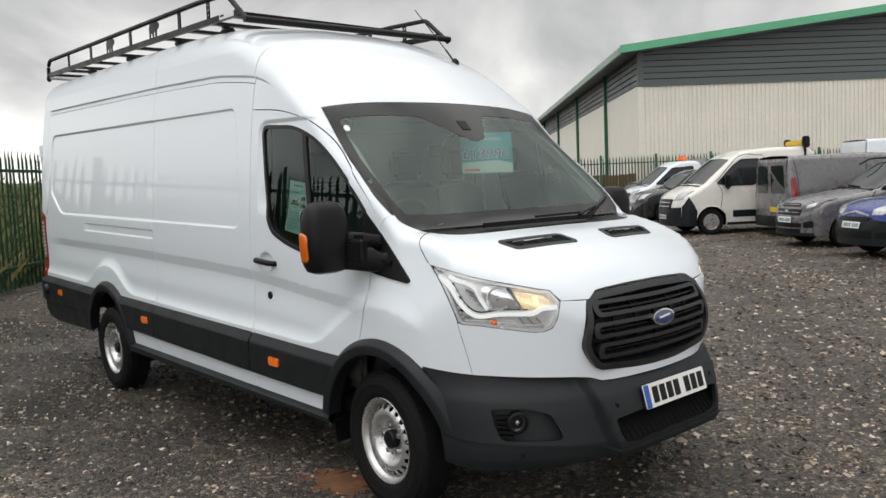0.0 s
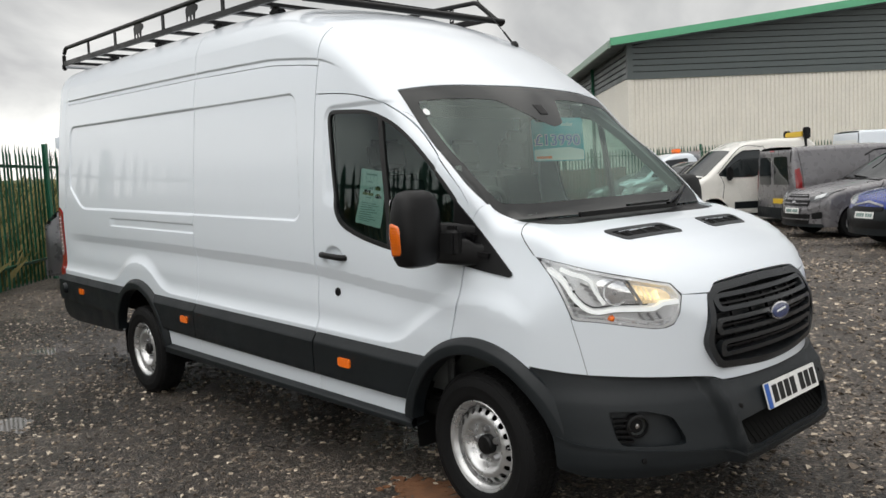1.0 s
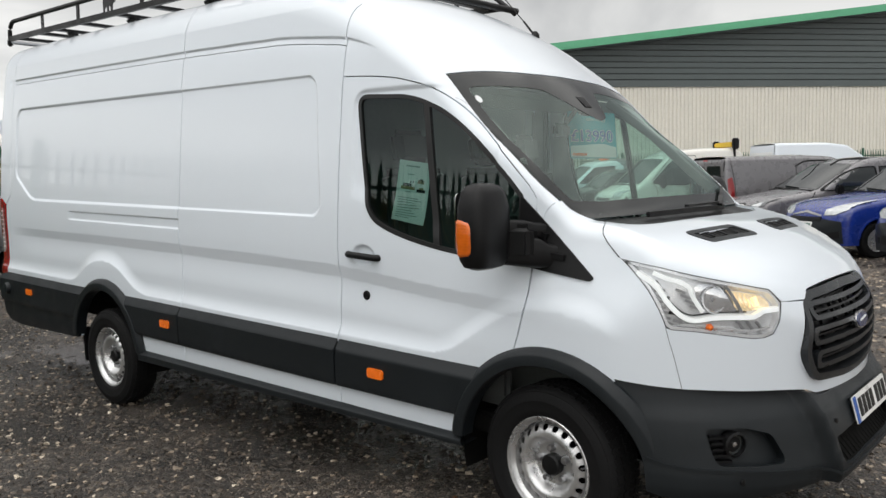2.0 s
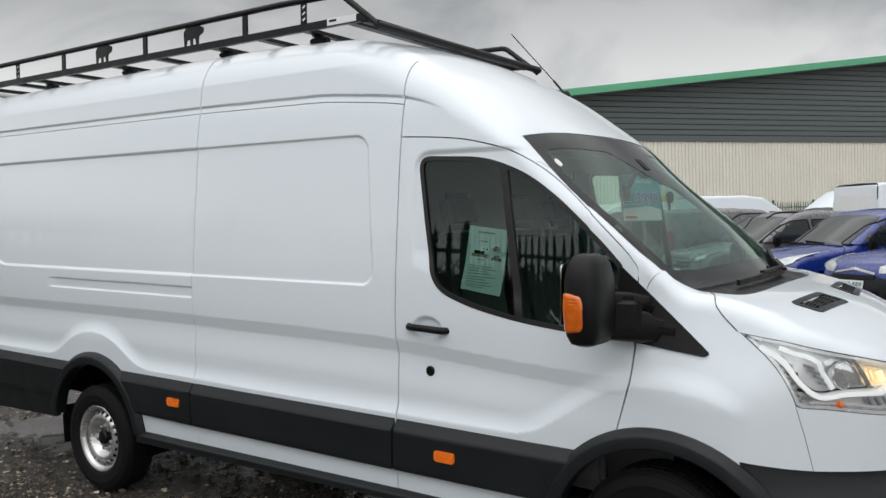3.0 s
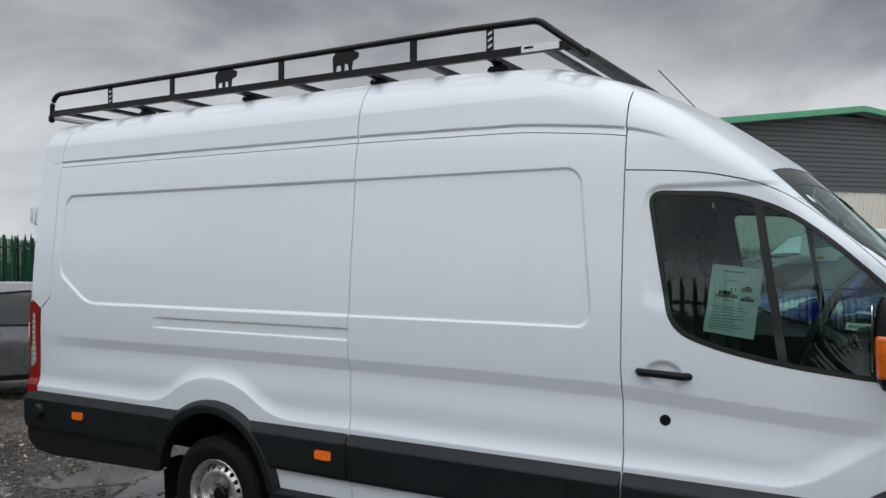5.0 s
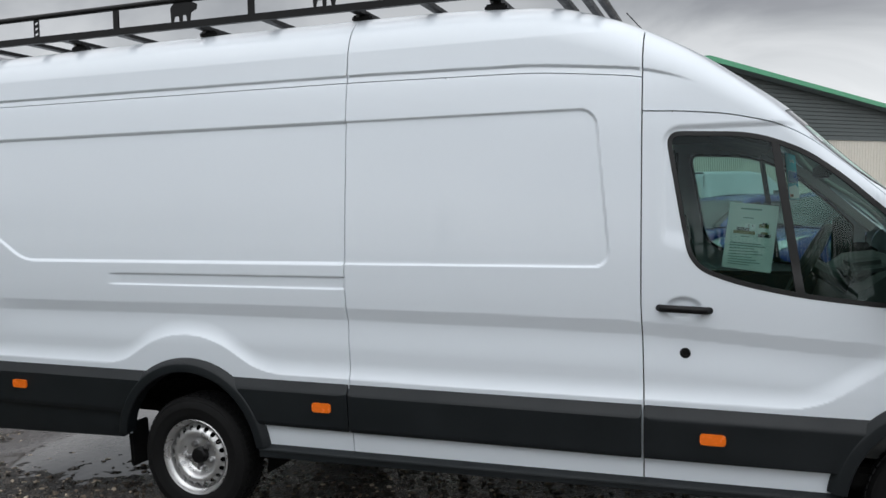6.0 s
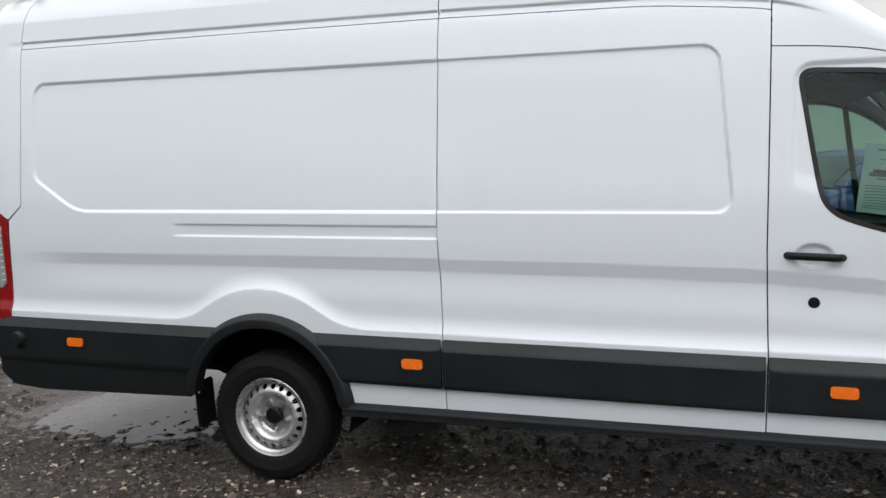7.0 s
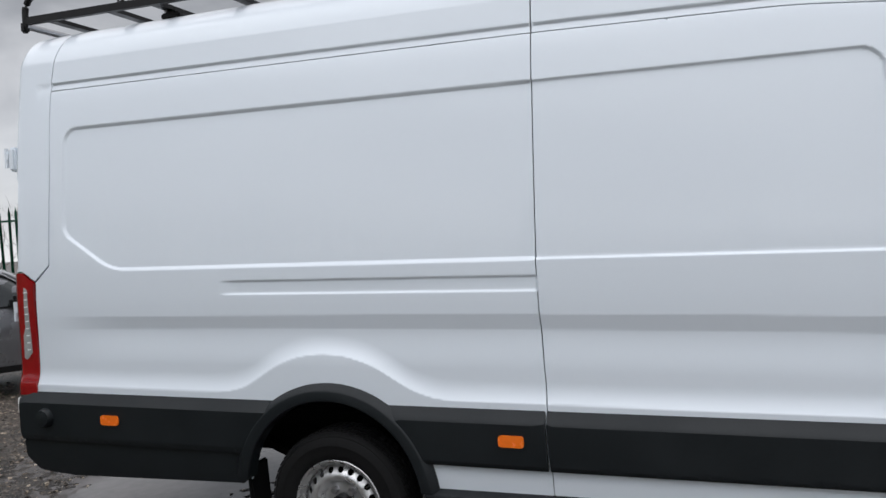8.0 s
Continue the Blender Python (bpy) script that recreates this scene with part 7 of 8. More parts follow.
CAR_DARK_DISCS.materials.append(BLACK)


def vehicle(name, label, category, m, paint, length, width, top, wheels, side_windows, screen, bumper=CLAD, tail_lights=(), front_bits=(), rear_bits=(), moulding=None, rails=False, wheel_r=0.32, mirror=None, bumper_top=0.50, low=0.24, gaps=(), corner=None):
    """A parked vehicle: x ahead, origin on the ground at mid-length."""
    v = thing(name, label, category, m, "parked vehicles in the yard")
    L2, W = length / 2, width / 2
    t = Curve(top, 0.05)
    H = max(z for _, z in top)
    belt = 0.55 * H
    wd = Curve([(0, W - 0.06), (0.35, W - 0.02), (0.7, W), (belt, W - 0.01), (H * 0.8, W - 0.10), (H, W - 0.18), (H + 0.4, W - 0.3)], 0.05)

    def field(x, y, z):
        q = (y / W) ** 2
        f = smax(z - (t(x + 0.10 * q) - 0.05 * q), y - wd(z), 0.10)
        f = smax(f, x - (L2 - 0.26 * q - 0.10 * (z - 0.55) ** 2), 0.14)
        return smax(f, -L2 + 0.06 * q - x, 0.10)

    h = Hull(field, {"y": (0, 1.6), "z": (0.1, 4), "x": (0.2, L2 + 0.6), "t": (-L2 - 0.5, -0.2)})
    ys = W * 0.80
    xe = float(h.solve("x", np.array([ys]), np.array([0.6]))[0])
    xr = float(h.solve("t", np.array([ys]), np.array([0.6]))[0])
    xn = L2 - 0.30
    xs = np.linspace(xr + 0.06, xn, 36)
    edge = list(zip(xs, h.solve("z", xs, np.full(36, ys))))
    zs = np.linspace(low, edge[-1][1] - 0.02, 8)
    nose = list(zip(h.solve("x", np.full(8, ys), zs), zs))
    zr = np.linspace(edge[0][1] - 0.02, low, 6)
    tail = list(zip(h.solve("t", np.full(6, ys), zr), zr))
    arches = []
    bottom = [(nose[0][0], low)]
    for wx in sorted(wheels, reverse=True):
        bottom += [(wx + math.sqrt(max((wheel_r + 0.06) ** 2 - (low - wheel_r) ** 2, 0.01)), low)] + arc(wx, wheel_r, wheel_r + 0.06, -8, 188, 14) + [(wx - math.sqrt(max((wheel_r + 0.06) ** 2 - (low - wheel_r) ** 2, 0.01)), low)]
    bottom.append((tail[-1][0], low))
    loop = edge + nose[::-1] + bottom[1:-1] + tail[::-1]
    for s in ("right", "left"):
        skin("body_side", h, s, loop, paint, v, du=0.09, dv=0.06, fold=0.02)
        for poly in side_windows:
            skin("side_window", h, s, rounded(poly, 0.06), DARK_GLASS, v, du=0.12, dv=0.10, lift=0.004, fold=0.006)
            p = h.place(s, np.array(dense(rounded(poly, 0.06), 0.08)))
            part("window_seal", tube_bm([tuple(q) for q in np.r_[p, p[:2]] + h.normal(np.r_[p, p[:2]]) * 0.004], section=(0.012, 0.010)), BLACK, v)
        for poly in tail_lights:
            skin("rear_light", h, s, poly, DARK_RED, v, du=0.06, dv=0.06, lift=0.006, fold=0.01)
        for line in gaps:
            p = h.place(s, np.array(spline(line, 0.08)))
            part("door_gap", tube_bm([tuple(q) for q in p + h.normal(p) * 0.001], section=(0.006, 0.006)), BLACK, v)
        for wx in wheels:
            p = h.place(s, np.array(arc(wx, wheel_r, wheel_r + 0.075, 4, 176, 18)))
            part("arch_lip", tube_bm([tuple(q) for q in p + h.normal(p) * 0.004], section=(0.012, 0.016)), paint, v)
        if low < 0.3:
            sill = [(max(wheels) - wheel_r - 0.08, low + 0.07), (min(wheels) + wheel_r + 0.08, low + 0.07), (min(wheels) + wheel_r + 0.08, low), (max(wheels) - wheel_r - 0.08, low)]
            skin("sill", h, s, sill, BLACK, v, du=0.2, dv=0.05, lift=0.006, fold=0.02)
        if corner:
            skin("bumper_end", h, s, corner, bumper or CLAD, v, du=0.05, dv=0.05, lift=0.02, fold=0.02)
        if moulding:
            skin("side_moulding", h, s, moulding, CLAD, v, du=0.15, dv=0.06, lift=0.012, fold=0.012)
    fr = [(-ys, zs[0]), (ys, zs[0])] + [(ys, z) for z in zs[1:]] + [(y, float(h.solve("z", np.array([xn]), np.array([y]))[0])) for y in np.linspace(ys, -ys, 9)[1:-1]] + [(-ys, z) for z in zs[:0:-1]]
    skin("nose", h, "front", fr, paint, v, du=0.08, dv=0.06, fold=0)
    rt = float(edge[0][1])
    skin("tail", h, "rear", [(-ys, low), (ys, low), (ys, rt - 0.02), (-ys, rt - 0.02)], paint, v, du=0.10, dv=0.08, fold=0)
    skin("roof", h, "top", [(xs[0], -ys - 0.004), (xn, -ys - 0.004), (xn, ys + 0.004), (xs[0], ys + 0.004)], paint, v, du=0.09, dv=0.09, fold=0)
    if screen:
        x0, x1 = screen
        skin("windscreen", h, "top", rounded([(x0, -ys + 0.04), (x1, -ys - 0.02), (x1 + 0.08, 0), (x1, ys + 0.02), (x0, ys - 0.04), (x0 + 0.04, 0)], 0.04), DARK_GLASS, v, du=0.10, dv=0.10, lift=0.005, fold=0.004)
        # wipers along the foot of the screen
        for y0, y1 in ((0.30 * W, -0.35 * W), (-0.30 * W, -0.78 * W)):
            q = np.array([(x1 + 0.06, y0), (x1 + 0.03, (y0 + y1) / 2), (x1 - 0.03, y1)])
            q = np.c_[q, h.solve("z", q[:, 0], q[:, 1]) + 0.02]
            part("wiper", tube_bm([tuple(c) for c in q], section=(0.010, 0.008)), BLACK, v)
        part("scuttle", tube_bm([tuple(c) for c in np.c_[[x1 + 0.06, x1 + 0.12, x1 + 0.06], [-ys, 0, ys], h.solve("z", np.array([x1 + 0.06, x1 + 0.12, x1 + 0.06]), np.array([-ys, 0.0, ys])) + 0.004]], section=(0.05, 0.012)), BLACK, v)
    if bumper:
        skin("front_bumper", h, "front", [(-ys - 0.05, low), (ys + 0.05, low), (ys + 0.05, bumper_top), (0.4, bumper_top - 0.02), (-0.4, bumper_top - 0.02), (-ys - 0.05, bumper_top)], bumper, v, du=0.08, dv=0.05, lift=0.02, fold=0.03)
        skin("rear_bumper", h, "rear", [(-ys - 0.04, low), (ys + 0.04, low), (ys + 0.04, 0.50), (-ys - 0.04, 0.50)], bumper, v, du=0.10, dv=0.06, lift=0.03, fold=0.04)
    for nm, mt, poly, lf in front_bits:
        skin(nm, h, "front", poly, mt, v, du=0.06, dv=0.05, lift=lf, fold=0.012)
        if nm == "headlight":
            skin(nm, h, "front", [(-y, z) for y, z in poly], mt, v, du=0.06, dv=0.05, lift=lf, fold=0.012)
    for nm, mt, poly, lf in rear_bits:
        skin(nm, h, "rear", poly, mt, v, du=0.08, dv=0.06, lift=lf, fold=0.012)
    part("underbody", box_bm(length - 0.5, width - 0.35, 0.25, pose(0, 0, low + 0.12)), WELL, v, smooth=False)
    k = wheel_r / 0.32
    for wx in wheels:
        for s in (-1, 1):
            g = new_group("wheel", v)
            g.matrix_basis = pose(wx, s * (W - 0.13), wheel_r, 90 if s < 0 else -90, 0, 0) @ Matrix.Diagonal((k, k, 1, 1))
            for nm, me in (("tyre", CAR_TYRE), ("rim", CAR_RIM), ("rim_dark_disc", CAR_DARK_DISCS)):
                o = new(nm, me)
                o.parent = g
    if mirror:
        for s in (-1, 1):
            part("door_mirror", box_bm(0.14, 0.16, mirror[2], pose(mirror[0], s * (W + 0.10), mirror[1]), 0.04, seg=2), BLACK, v)
    if rails:
        for s in (-1, 1):
            z = float(h.solve("z", np.array([-0.4]), np.array([W * 0.68]))[0])
            part("roof_rail", tube_bm(spline([(L2 - 2.0, s * W * 0.66, z - 0.06), (L2 - 2.2, s * W * 0.66, z + 0.04), (-0.4, s * W * 0.66, z + 0.06), (-L2 + 0.5, s * W * 0.66, z + 0.02), (-L2 + 0.4, s * W * 0.66, z - 0.06)], 0.2), 0.02), BLACK, v)
    return v, h


def at(nose, d, length):
    """The pose of a vehicle whose nose stands at a place and which faces d."""
    c = Vector((nose[0], nose[1], 0)) - d * (length / 2)
    return Matrix.Translation(c) @ Matrix.Rotation(math.atan2(d.y, d.x), 4, "Z")


PLATE = lambda z, w=0.26: [(-w, z - 0.055), (w, z - 0.055), (w, z + 0.055), (-w, z + 0.055)]


def bars(z, lift):
    """Plain bars in place of a number plate's characters."""
    return [("plate_bar", INK, [(y, z - 0.03), (y + 0.045, z - 0.03), (y + 0.045, z + 0.03), (y, z + 0.03)], lift) for y in (-0.20, -0.14, -0.08, -0.02, 0.07, 0.13, 0.19)]


LAMP = lambda y0, y1, z0, z1: [(-y1, z1), (-y0, z1 - 0.05), (-y0 + 0.02, z0), (-y1 + 0.06, z0 + 0.02)]


def park():
    n, d = U, -U
    # white panel van seen from its near side
    top = [(-2.7, 0.92), (-1.42, 0.95), (-1.32, 1.9), (-1.2, 2.16), (-1.0, 2.24), (-0.2, 2.25), (0.55, 2.20), (1.0, 2.0), (1.75, 1.36), (2.0, 1.22), (2.30, 1.08), (2.45, 0.85), (2.6, 0.2)]
    axle = Vector((-8.72, 16.48))
    ax = Vector((axle.x, axle.y, 0)) + d * 0.95
    v, h = vehicle("white_van", "white crew-cab van with black bumper parked on the gravel", "van", at(ax, d, 5.0), OFFWHITE, 5.0, 2.05, top, (1.55, -1.50), [[(1.40, 1.33), (0.92, 1.80), (0.70, 1.94), (0.22, 1.94), (0.20, 1.36), (0.45, 1.26), (1.1, 1.27)], [(-0.30, 1.93), (-1.1, 1.93), (-1.1, 1.32), (-0.30, 1.32)]], (0.98, 1.72),
            front_bits=[("headlight", HEADLAMP, LAMP(0.52, 0.92, 0.92, 1.16), 0.012), ("grille", BLACK, [(-0.42, 0.66), (0.42, 0.66), (0.46, 0.94), (-0.46, 0.94)], 0.03), ("grille_bar", BRIGHT, [(-0.38, 0.74), (0.38, 0.74), (0.39, 0.76), (-0.39, 0.76)], 0.045), ("grille_bar", BRIGHT, [(-0.38, 0.84), (0.38, 0.84), (0.39, 0.86), (-0.39, 0.86)], 0.045), ("number_plate", PLATE_W, PLATE(0.48), 0.04), *bars(0.48, 0.044)],
            moulding=[(-0.55, 0.62), (0.98, 0.62), (0.98, 0.44), (-0.55, 0.44)], mirror=(1.15, 1.36, 0.36), bumper_top=0.74, wheel_r=0.34, gaps=[[(1.30, 0.72), (1.26, 1.1), (1.38, 1.34)], [(0.06, 0.45), (0.06, 1.2), (0.08, 1.95), (0.25, 2.03), (0.75, 2.02), (1.42, 1.38)], [(-0.12, 0.45), (-0.12, 1.2), (-0.10, 2.0)]], corner=[(1.95, 0.24), (2.31, 0.24), (2.29, 0.76), (2.15, 1.0), (2.03, 0.82), (1.94, 0.62)])
    part("door_handle", box_bm(0.07, 0.03, 0.18, pose(0.22, 1.01, 1.12), 0.02), BLACK, v)
    # grey panel van seen from behind
    top = [(-2.7, 1.92), (-2.4, 1.96), (-0.2, 1.97), (0.55, 1.92), (0.95, 1.75), (1.6, 1.25), (2.1, 1.10), (2.4, 0.85), (2.6, 0.2)]
    rear = Vector((-6.35, 15.85, 0))
    m = Matrix.Translation(rear + n * 2.5) @ Matrix.Rotation(math.atan2(n.y, n.x), 4, "Z")
    vehicle("grey_van", "dark grey panel van standing tail-on in the row", "van", m, CARGREY, 5.0, 1.95, top, (1.6, -1.55), [[(1.4, 1.22), (0.75, 1.72), (0.1, 1.72), (0.1, 1.2)]], (0.95, 1.55),
            tail_lights=[[(-2.415, 1.40), (-2.30, 1.44), (-2.26, 1.20), (-2.27, 0.92), (-2.415, 0.92)]], gaps=[[(-2.25, 0.45), (-2.24, 1.3), (-2.3, 1.8)], [(-0.6, 0.4), (-0.6, 1.2), (-0.55, 1.75)], [(0.05, 0.4), (0.05, 1.75)]],
            rear_bits=[("rear_window", DARK_GLASS, rounded([(-0.72, 1.05), (-0.08, 1.05), (-0.08, 1.72), (-0.66, 1.72)], 0.05), 0.006), ("rear_window", DARK_GLASS, rounded([(0.72, 1.05), (0.08, 1.05), (0.08, 1.72), (0.66, 1.72)], 0.05), 0.006), ("number_plate", PLATE_Y, [(-0.55, 0.60), (-0.05, 0.60), (-0.05, 0.72), (-0.55, 0.72)], 0.02), ("brake_light", RED, [(-0.1, 1.84), (0.1, 1.84), (0.1, 1.88), (-0.1, 1.88)], 0.01)],
            moulding=[(-1.0, 0.55), (1.1, 0.55), (1.1, 0.40), (-1.0, 0.40)], mirror=(0.95, 1.18, 0.24))
    # grey small van with roof rails
    top = [(-2.4, 1.70), (-2.1, 1.80), (-0.9, 1.84), (-0.5, 1.80), (-0.2, 1.70), (0.72, 1.18), (1.2, 1.11), (1.7, 1.04), (1.98, 0.96), (2.10, 0.86), (2.20, 0.62), (2.35, 0.2)]
    front = [("headlight", DARK_LAMP, [(-0.86, 1.0), (-0.46, 0.84), (-0.47, 0.74), (-0.66, 0.75), (-0.86, 0.86)], 0.010), ("headlight", HEADLAMP, [(-0.80, 0.93), (-0.60, 0.86), (-0.60, 0.79), (-0.80, 0.85)], 0.016), ("grille", BLACK, [(-0.46, 0.66), (0.46, 0.66), (0.50, 0.78), (-0.50, 0.78)], 0.016), ("grille", BLACK, [(-0.40, 0.84), (0.40, 0.84), (0.36, 0.90), (-0.36, 0.90)], 0.010), ("grille_bar", CARGREY, [(-0.45, 0.705), (0.45, 0.705), (0.46, 0.725), (-0.46, 0.725)], 0.024), ("grille_bar", BRIGHT, [(-0.36, 0.865), (0.36, 0.865), (0.36, 0.875), (-0.36, 0.875)], 0.016), ("fog_recess", BLACK, rounded([(-0.80, 0.42), (-0.60, 0.40), (-0.58, 0.52), (-0.80, 0.56)], 0.03), 0.024), ("fog_recess", BLACK, rounded([(0.80, 0.42), (0.60, 0.40), (0.58, 0.52), (0.80, 0.56)], 0.03), 0.024), ("lower_lip", CLAD, [(-0.82, 0.24), (0.82, 0.24), (0.80, 0.31), (-0.80, 0.31)], 0.026), ("grille_bar", CARGREY, [(-0.52, 0.385), (0.52, 0.385), (0.53, 0.41), (-0.53, 0.41)], 0.036), ("intake", BLACK, [(-0.50, 0.30), (0.50, 0.30), (0.55, 0.50), (-0.55, 0.50)], 0.03), ("number_plate", PLATE_W, PLATE(0.56), 0.045), *bars(0.56, 0.05), ("badge", BRIGHT, [(-0.06, 0.72), (0.06, 0.72), (0.06, 0.76), (-0.06, 0.76)], 0.03)]
    win = [[(0.62, 1.14), (0.0, 1.50), (-0.30, 1.60), (-0.72, 1.62), (-0.78, 1.10)], [(-0.86, 1.10), (-0.82, 1.62), (-1.6, 1.60), (-1.6, 1.12)]]
    vehicle("small_van", "dark grey small van with roof rails and number plate", "van", at((-4.8, 13.4), d, 4.4), CARGREY, 4.4, 1.84, top, (1.35, -1.45), win, (-0.26, 0.66), CARGREY, [[(-2.2, 1.35), (-2.08, 1.35), (-2.08, 0.9), (-2.2, 0.9)]], front, mirror=(0.28, 1.14, 0.20), rails=True, gaps=[[(0.92, 0.5), (0.90, 0.9), (0.72, 1.12)], [(-0.82, 0.45), (-0.82, 1.62)]], moulding=[(-0.95, 0.5), (0.9, 0.5), (0.9, 0.38), (-0.95, 0.38)])
    top = [(-2.3, 1.66), (-2.0, 1.78), (-0.9, 1.81), (-0.5, 1.77), (-0.2, 1.67), (0.68, 1.15), (1.2, 1.09), (1.7, 1.02), (1.95, 0.94), (2.07, 0.84), (2.16, 0.60), (2.3, 0.2)]
    front = [("headlight", HEADLAMP, [(-0.84, 1.02), (-0.44, 0.86), (-0.46, 0.76), (-0.66, 0.77), (-0.84, 0.86)], 0.012), ("upper_intake", BLACK, [(-0.42, 0.66), (0.42, 0.66), (0.44, 0.725), (-0.44, 0.725)], 0.034), ("fog_recess", BLACK, rounded([(-0.78, 0.38), (-0.60, 0.36), (-0.58, 0.46), (-0.78, 0.50)], 0.02), 0.030), ("fog_recess", BLACK, rounded([(0.78, 0.38), (0.60, 0.36), (0.58, 0.46), (0.78, 0.50)], 0.02), 0.030), ("chrome_mark", BRIGHT, [(-0.40, 0.74), (0.0, 0.80), (0.40, 0.74), (0.40, 0.77), (0.0, 0.84), (-0.40, 0.77)], 0.014), ("lower_front", CLAD, [(-0.82, 0.28), (0.82, 0.28), (0.80, 0.66), (0.45, 0.70), (-0.45, 0.70), (-0.80, 0.66)], 0.022), ("intake", BLACK, [(-0.52, 0.36), (0.52, 0.36), (0.5, 0.50), (-0.5, 0.50)], 0.03), ("number_plate", PLATE_W, PLATE(0.58), 0.045), *bars(0.58, 0.05)]
    v, h = vehicle("blue_van", "blue small van with dark lower bumper parked in the row", "van", at((-2.75, 11.6), d, 4.35), CARBLUE, 4.35, 1.81, top, (1.3, -1.4), win, (-0.28, 0.62), CLAD, [], front, mirror=(0.26, 1.12, 0.20), gaps=[[(0.90, 0.5), (0.88, 0.9), (0.70, 1.10)], [(-0.82, 0.45), (-0.82, 1.60)]], moulding=[(-0.9, 0.5), (0.85, 0.5), (0.85, 0.38), (-0.9, 0.38)], bumper_top=0.62)
    copy_thing(v, at((-0.85, 10.2), d, 4.35))
    # a second row behind: white high-roof vans and others
    top = [(-3.1, 2.60), (-2.7, 2.66), (-0.6, 2.66), (0.3, 2.55), (1.2, 2.0), (2.0, 1.35), (2.6, 1.15), (2.9, 0.8), (3.1, 0.2)]
    wv, h = vehicle("high_roof_van", "white high-roof van standing behind the front row", "van", at((-4.8, 23.5), d, 6.0), WHITE, 6.0, 2.05, top, (1.9, -1.6), [[(1.75, 1.38), (1.1, 1.92), (0.4, 1.95), (0.4, 1.3)]], (1.2, 1.9), front_bits=[("headlight", HEADLAMP, LAMP(0.52, 0.92, 0.92, 1.16), 0.012), ("grille", BLACK, [(-0.42, 0.66), (0.42, 0.66), (0.46, 0.98), (-0.46, 0.98)], 0.02)], mirror=(1.3, 1.4, 0.36), wheel_r=0.34, tail_lights=[[(-3.0, 1.4), (-2.9, 1.4), (-2.9, 0.8), (-3.0, 0.8)]],
            rear_bits=[("rear_door", PALE, rounded([(-0.78, 0.62), (-0.01, 0.62), (-0.01, 2.3), (-0.74, 2.3)], 0.05), 0.006), ("rear_door", PALE, rounded([(0.78, 0.62), (0.01, 0.62), (0.01, 2.3), (0.74, 2.3)], 0.05), 0.006)])
    copy_thing(wv, at((1.25, 27.66), n, 6.0))
    copy_thing(wv, at((-5.8, 33.55), n, 6.0))
    # farther along the front fence
    top = [(-2.6, 0.95), (-0.9, 0.98), (-0.75, 1.62), (-0.55, 1.76), (0.5, 1.76), (0.85, 1.62), (1.35, 1.18), (2.1, 1.08), (2.45, 0.9), (2.7, 0.2)]
    vehicle("pickup", "dark grey pickup truck parked beside the white van", "pickup", at((-13.2, 19.6), d, 5.2), DARKCAR, 5.2, 1.85, top, (1.6, -1.6), [[(1.2, 1.2), (0.7, 1.62), (-0.5, 1.62), (-0.62, 1.15)]], (0.85, 1.30), DARKCAR, [], [("headlight", HEADLAMP, [(-0.85, 1.02), (-0.52, 0.98), (-0.52, 0.80), (-0.85, 0.84)], 0.012), ("grille", BRIGHT, [(-0.42, 0.72), (0.42, 0.72), (0.46, 0.98), (-0.46, 0.98)], 0.016), ("number_plate", PLATE_W, PLATE(0.52), 0.04)], mirror=(0.85, 1.2, 0.22), wheel_r=0.37)
    top = [(-2.7, 0.75), (-0.3, 0.80), (-0.2, 1.95), (0.05, 2.12), (0.7, 2.10), (1.05, 1.95), (1.85, 1.28), (2.3, 1.12), (2.5, 0.85), (2.7, 0.2)]
    v, h = vehicle("tipper_truck", "white tipper truck with an orange roof beacon", "truck", at((-15.2, 22.0), d, 5.2), WHITE, 5.2, 2.0, top, (1.7, -1.6), [[(1.6, 1.28), (0.95, 1.85), (0.15, 1.9), (0.15, 1.25)]], (1.05, 1.8), CLAD, [], [("headlight", HEADLAMP, LAMP(0.5, 0.9, 0.88, 1.1), 0.012), ("grille", BLACK, [(-0.42, 0.66), (0.42, 0.66), (0.46, 0.98), (-0.46, 0.98)], 0.02), ("number_plate", PLATE_W, PLATE(0.5), 0.04)], mirror=(1.15, 1.35, 0.34), wheel_r=0.34, bumper_top=0.62)
    part("beacon", box_bm(0.22, 0.5, 0.16, pose(0.25, 0, 2.2), 0.04), ORANGE, v, "orange roof beacon")
    part("tipper_bed", box_bm(2.3, 1.95, 0.45, pose(-1.45, 0, 1.05), 0.02), SATIN, v)
    part("headboard", box_bm(0.06, 1.95, 1.35, pose(-0.28, 0, 1.5), 0.01), SATIN, v)
    top = [(-2.1, 0.9), (-1.7, 1.05), (-1.3, 1.35), (-0.6, 1.46), (0.1, 1.44), (0.5, 1.32), (1.05, 0.98), (1.7, 0.86), (2.0, 0.68), (2.2, 0.2)]
    cw = [[(0.86, 0.96), (0.35, 1.28), (-0.18, 1.32), (-0.18, 0.92)], [(-0.26, 0.92), (-0.26, 1.32), (-0.95, 1.28), (-1.25, 0.96)]]
    cf = [("headlight", HEADLAMP, [(-0.80, 0.82), (-0.48, 0.74), (-0.48, 0.62), (-0.80, 0.68)], 0.012), ("grille", BLACK, [(-0.4, 0.58), (0.4, 0.58), (0.4, 0.70), (-0.4, 0.70)], 0.012), ("number_plate", PLATE_W, PLATE(0.46), 0.03)]
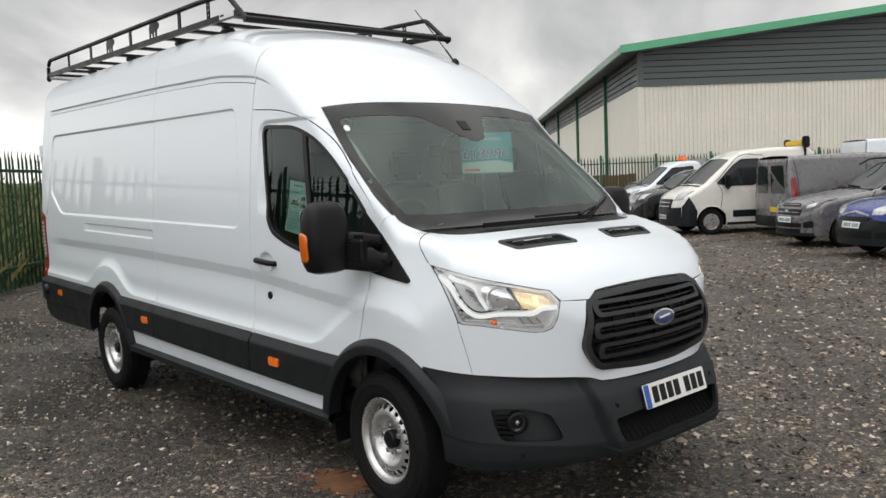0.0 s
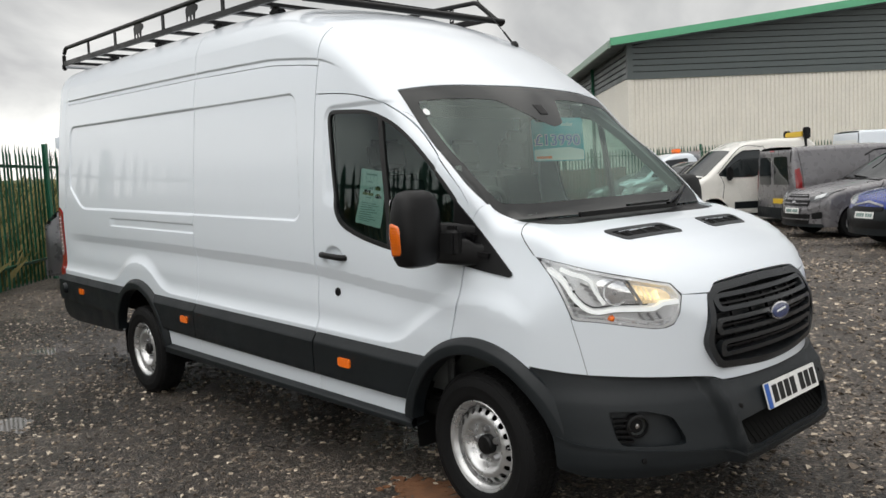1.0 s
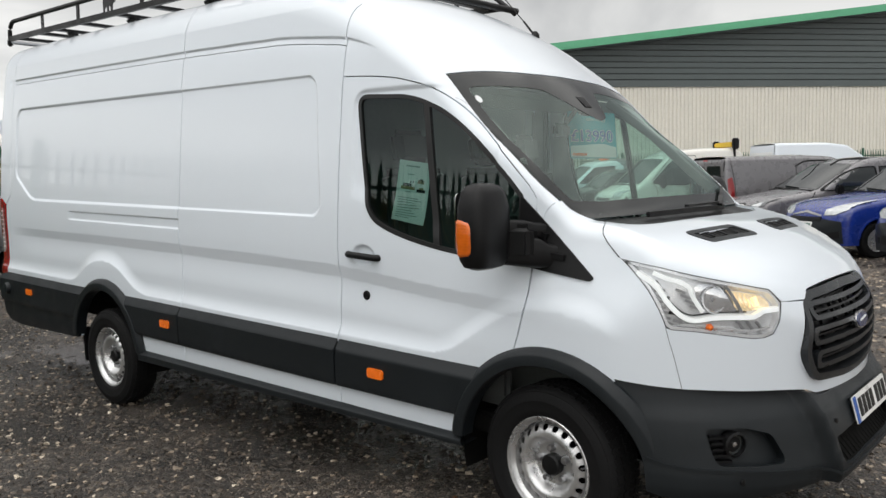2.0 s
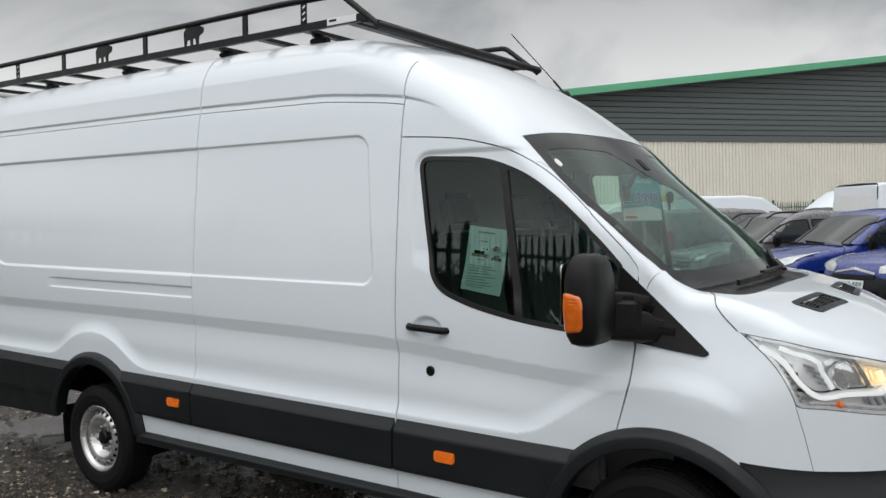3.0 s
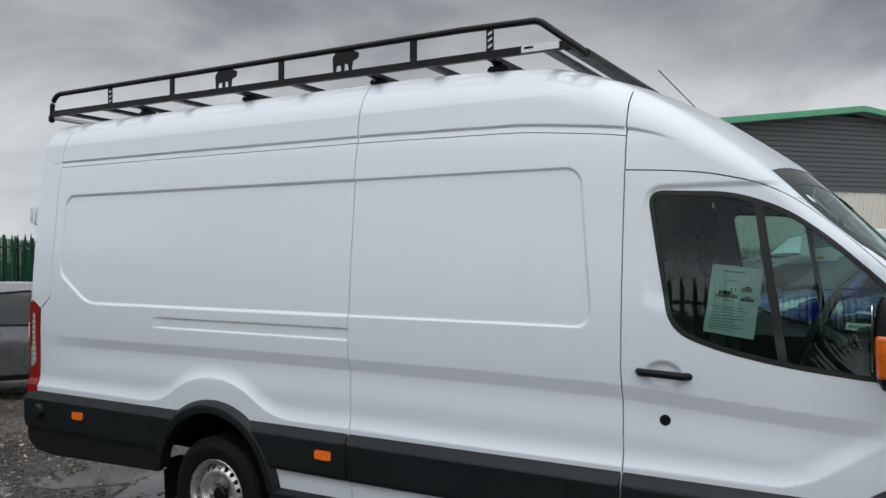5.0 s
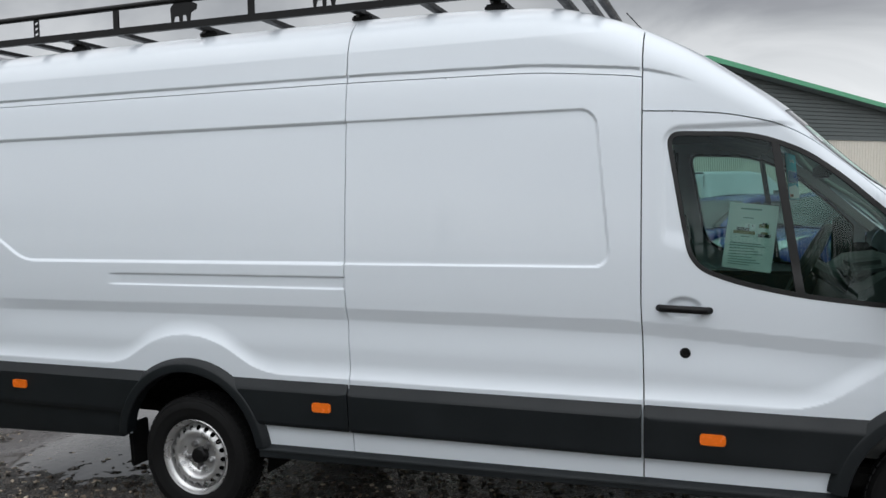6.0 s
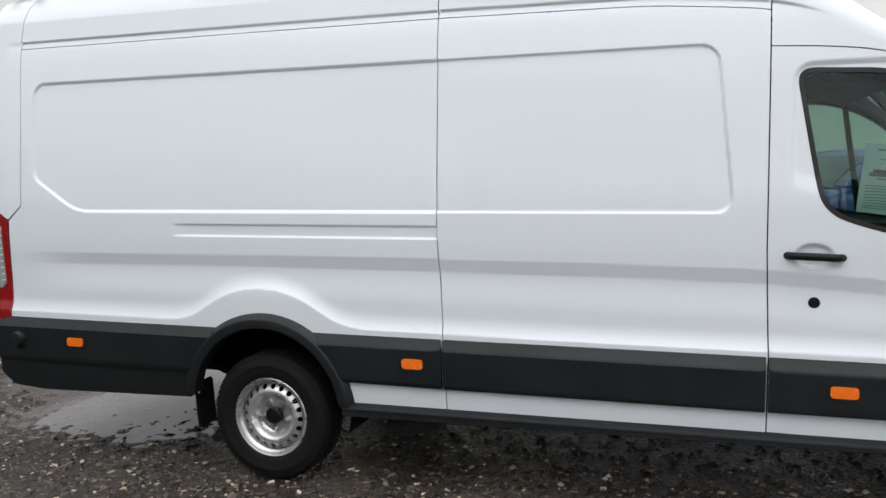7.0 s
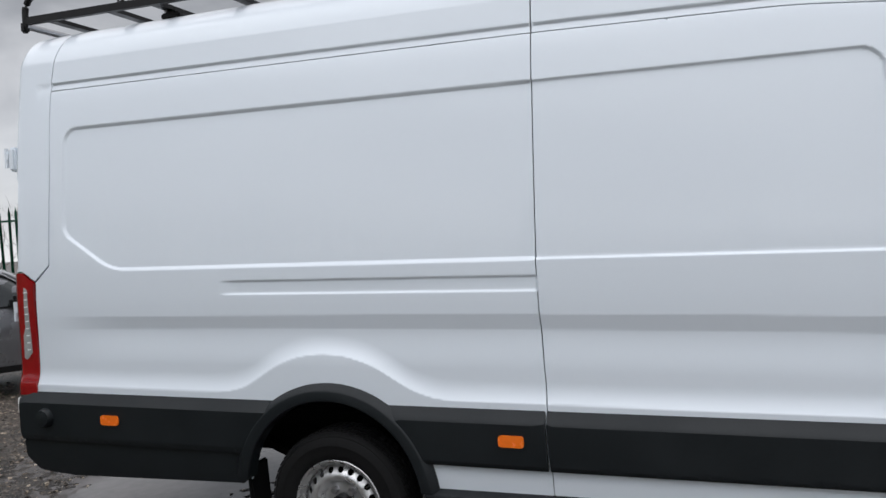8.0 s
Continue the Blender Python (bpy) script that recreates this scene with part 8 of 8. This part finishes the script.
    vehicle("hatchback", "silver-grey hatchback car parked near the fence", "car", pose(0, 0, 0.12) @ at((-9.1, 4.1), n, 4.1), SILVER, 4.1, 1.72, [(-2.1, 0.92), (-1.95, 1.12), (-1.65, 1.37), (-0.7, 1.50), (0.1, 1.47), (0.5, 1.34), (1.05, 0.98), (1.7, 0.86), (2.0, 0.68), (2.2, 0.2)], (1.25, -1.2), [[(0.90, 0.96), (0.38, 1.31), (-0.18, 1.37), (-0.18, 0.93)], [(-0.26, 0.93), (-0.26, 1.37), (-0.95, 1.33), (-1.30, 0.97)]], (0.42, 1.0), SILVER, [], cf, mirror=(0.52, 1.0, 0.14), wheel_r=0.30)
    vehicle("green_car", "dull green car standing at the far fence", "car", at((-18.2, 24.3), d, 4.1), GREENCAR, 4.1, 1.72, top, (1.25, -1.2), cw, (0.42, 1.0), GREENCAR, [], cf, mirror=(0.52, 1.0, 0.14), wheel_r=0.30)
    # yellow light bar on a stand above the row
    bx = thing("light_bar", "yellow beacon bar with black ends above the parked vans", "light bar", Matrix.Translation((-6.78, 18.25, -0.05)) @ Matrix.Rotation(math.atan2(V.y, V.x), 4, "Z"))
    part("bar_body", box_bm(0.9, 0.2, 0.14, pose(0, 0, 2.36), 0.03), YELLOW, bx)
    for s in (-1, 1):
        part("bar_end", box_bm(0.13, 0.18, 0.30 if s < 0 else 0.20, pose(s * 0.5, 0, 2.38), 0.03), BLACK, bx)
        part("bar_leg", box_bm(0.06, 0.06, 2.25, pose(s * 0.45, 0, 1.25), 0.01), BLACK, bx)


park()
FARROOF = mat("far_buff_roof", (0.45, 0.40, 0.33), 0.8, vary=0.1, scale=0.3)
sh = thing("far_shed", "distant low building with a pale buff roof", "building", Matrix.Translation((-105, 59, 0)) @ Matrix.Rotation(math.atan2(V.y, V.x), 4, "Z"))
part("shed_wall", box_bm(34, 20, 4.2, pose(0, 0, 2.1)), CREAM, sh, smooth=False)
part("shed_roof", prism_bm([(-11, 4.2), (11, 4.2), (0, 6.6)], 36, pose(-18, 0, 0, 90, 0, 90)), FARROOF, sh, smooth=False)
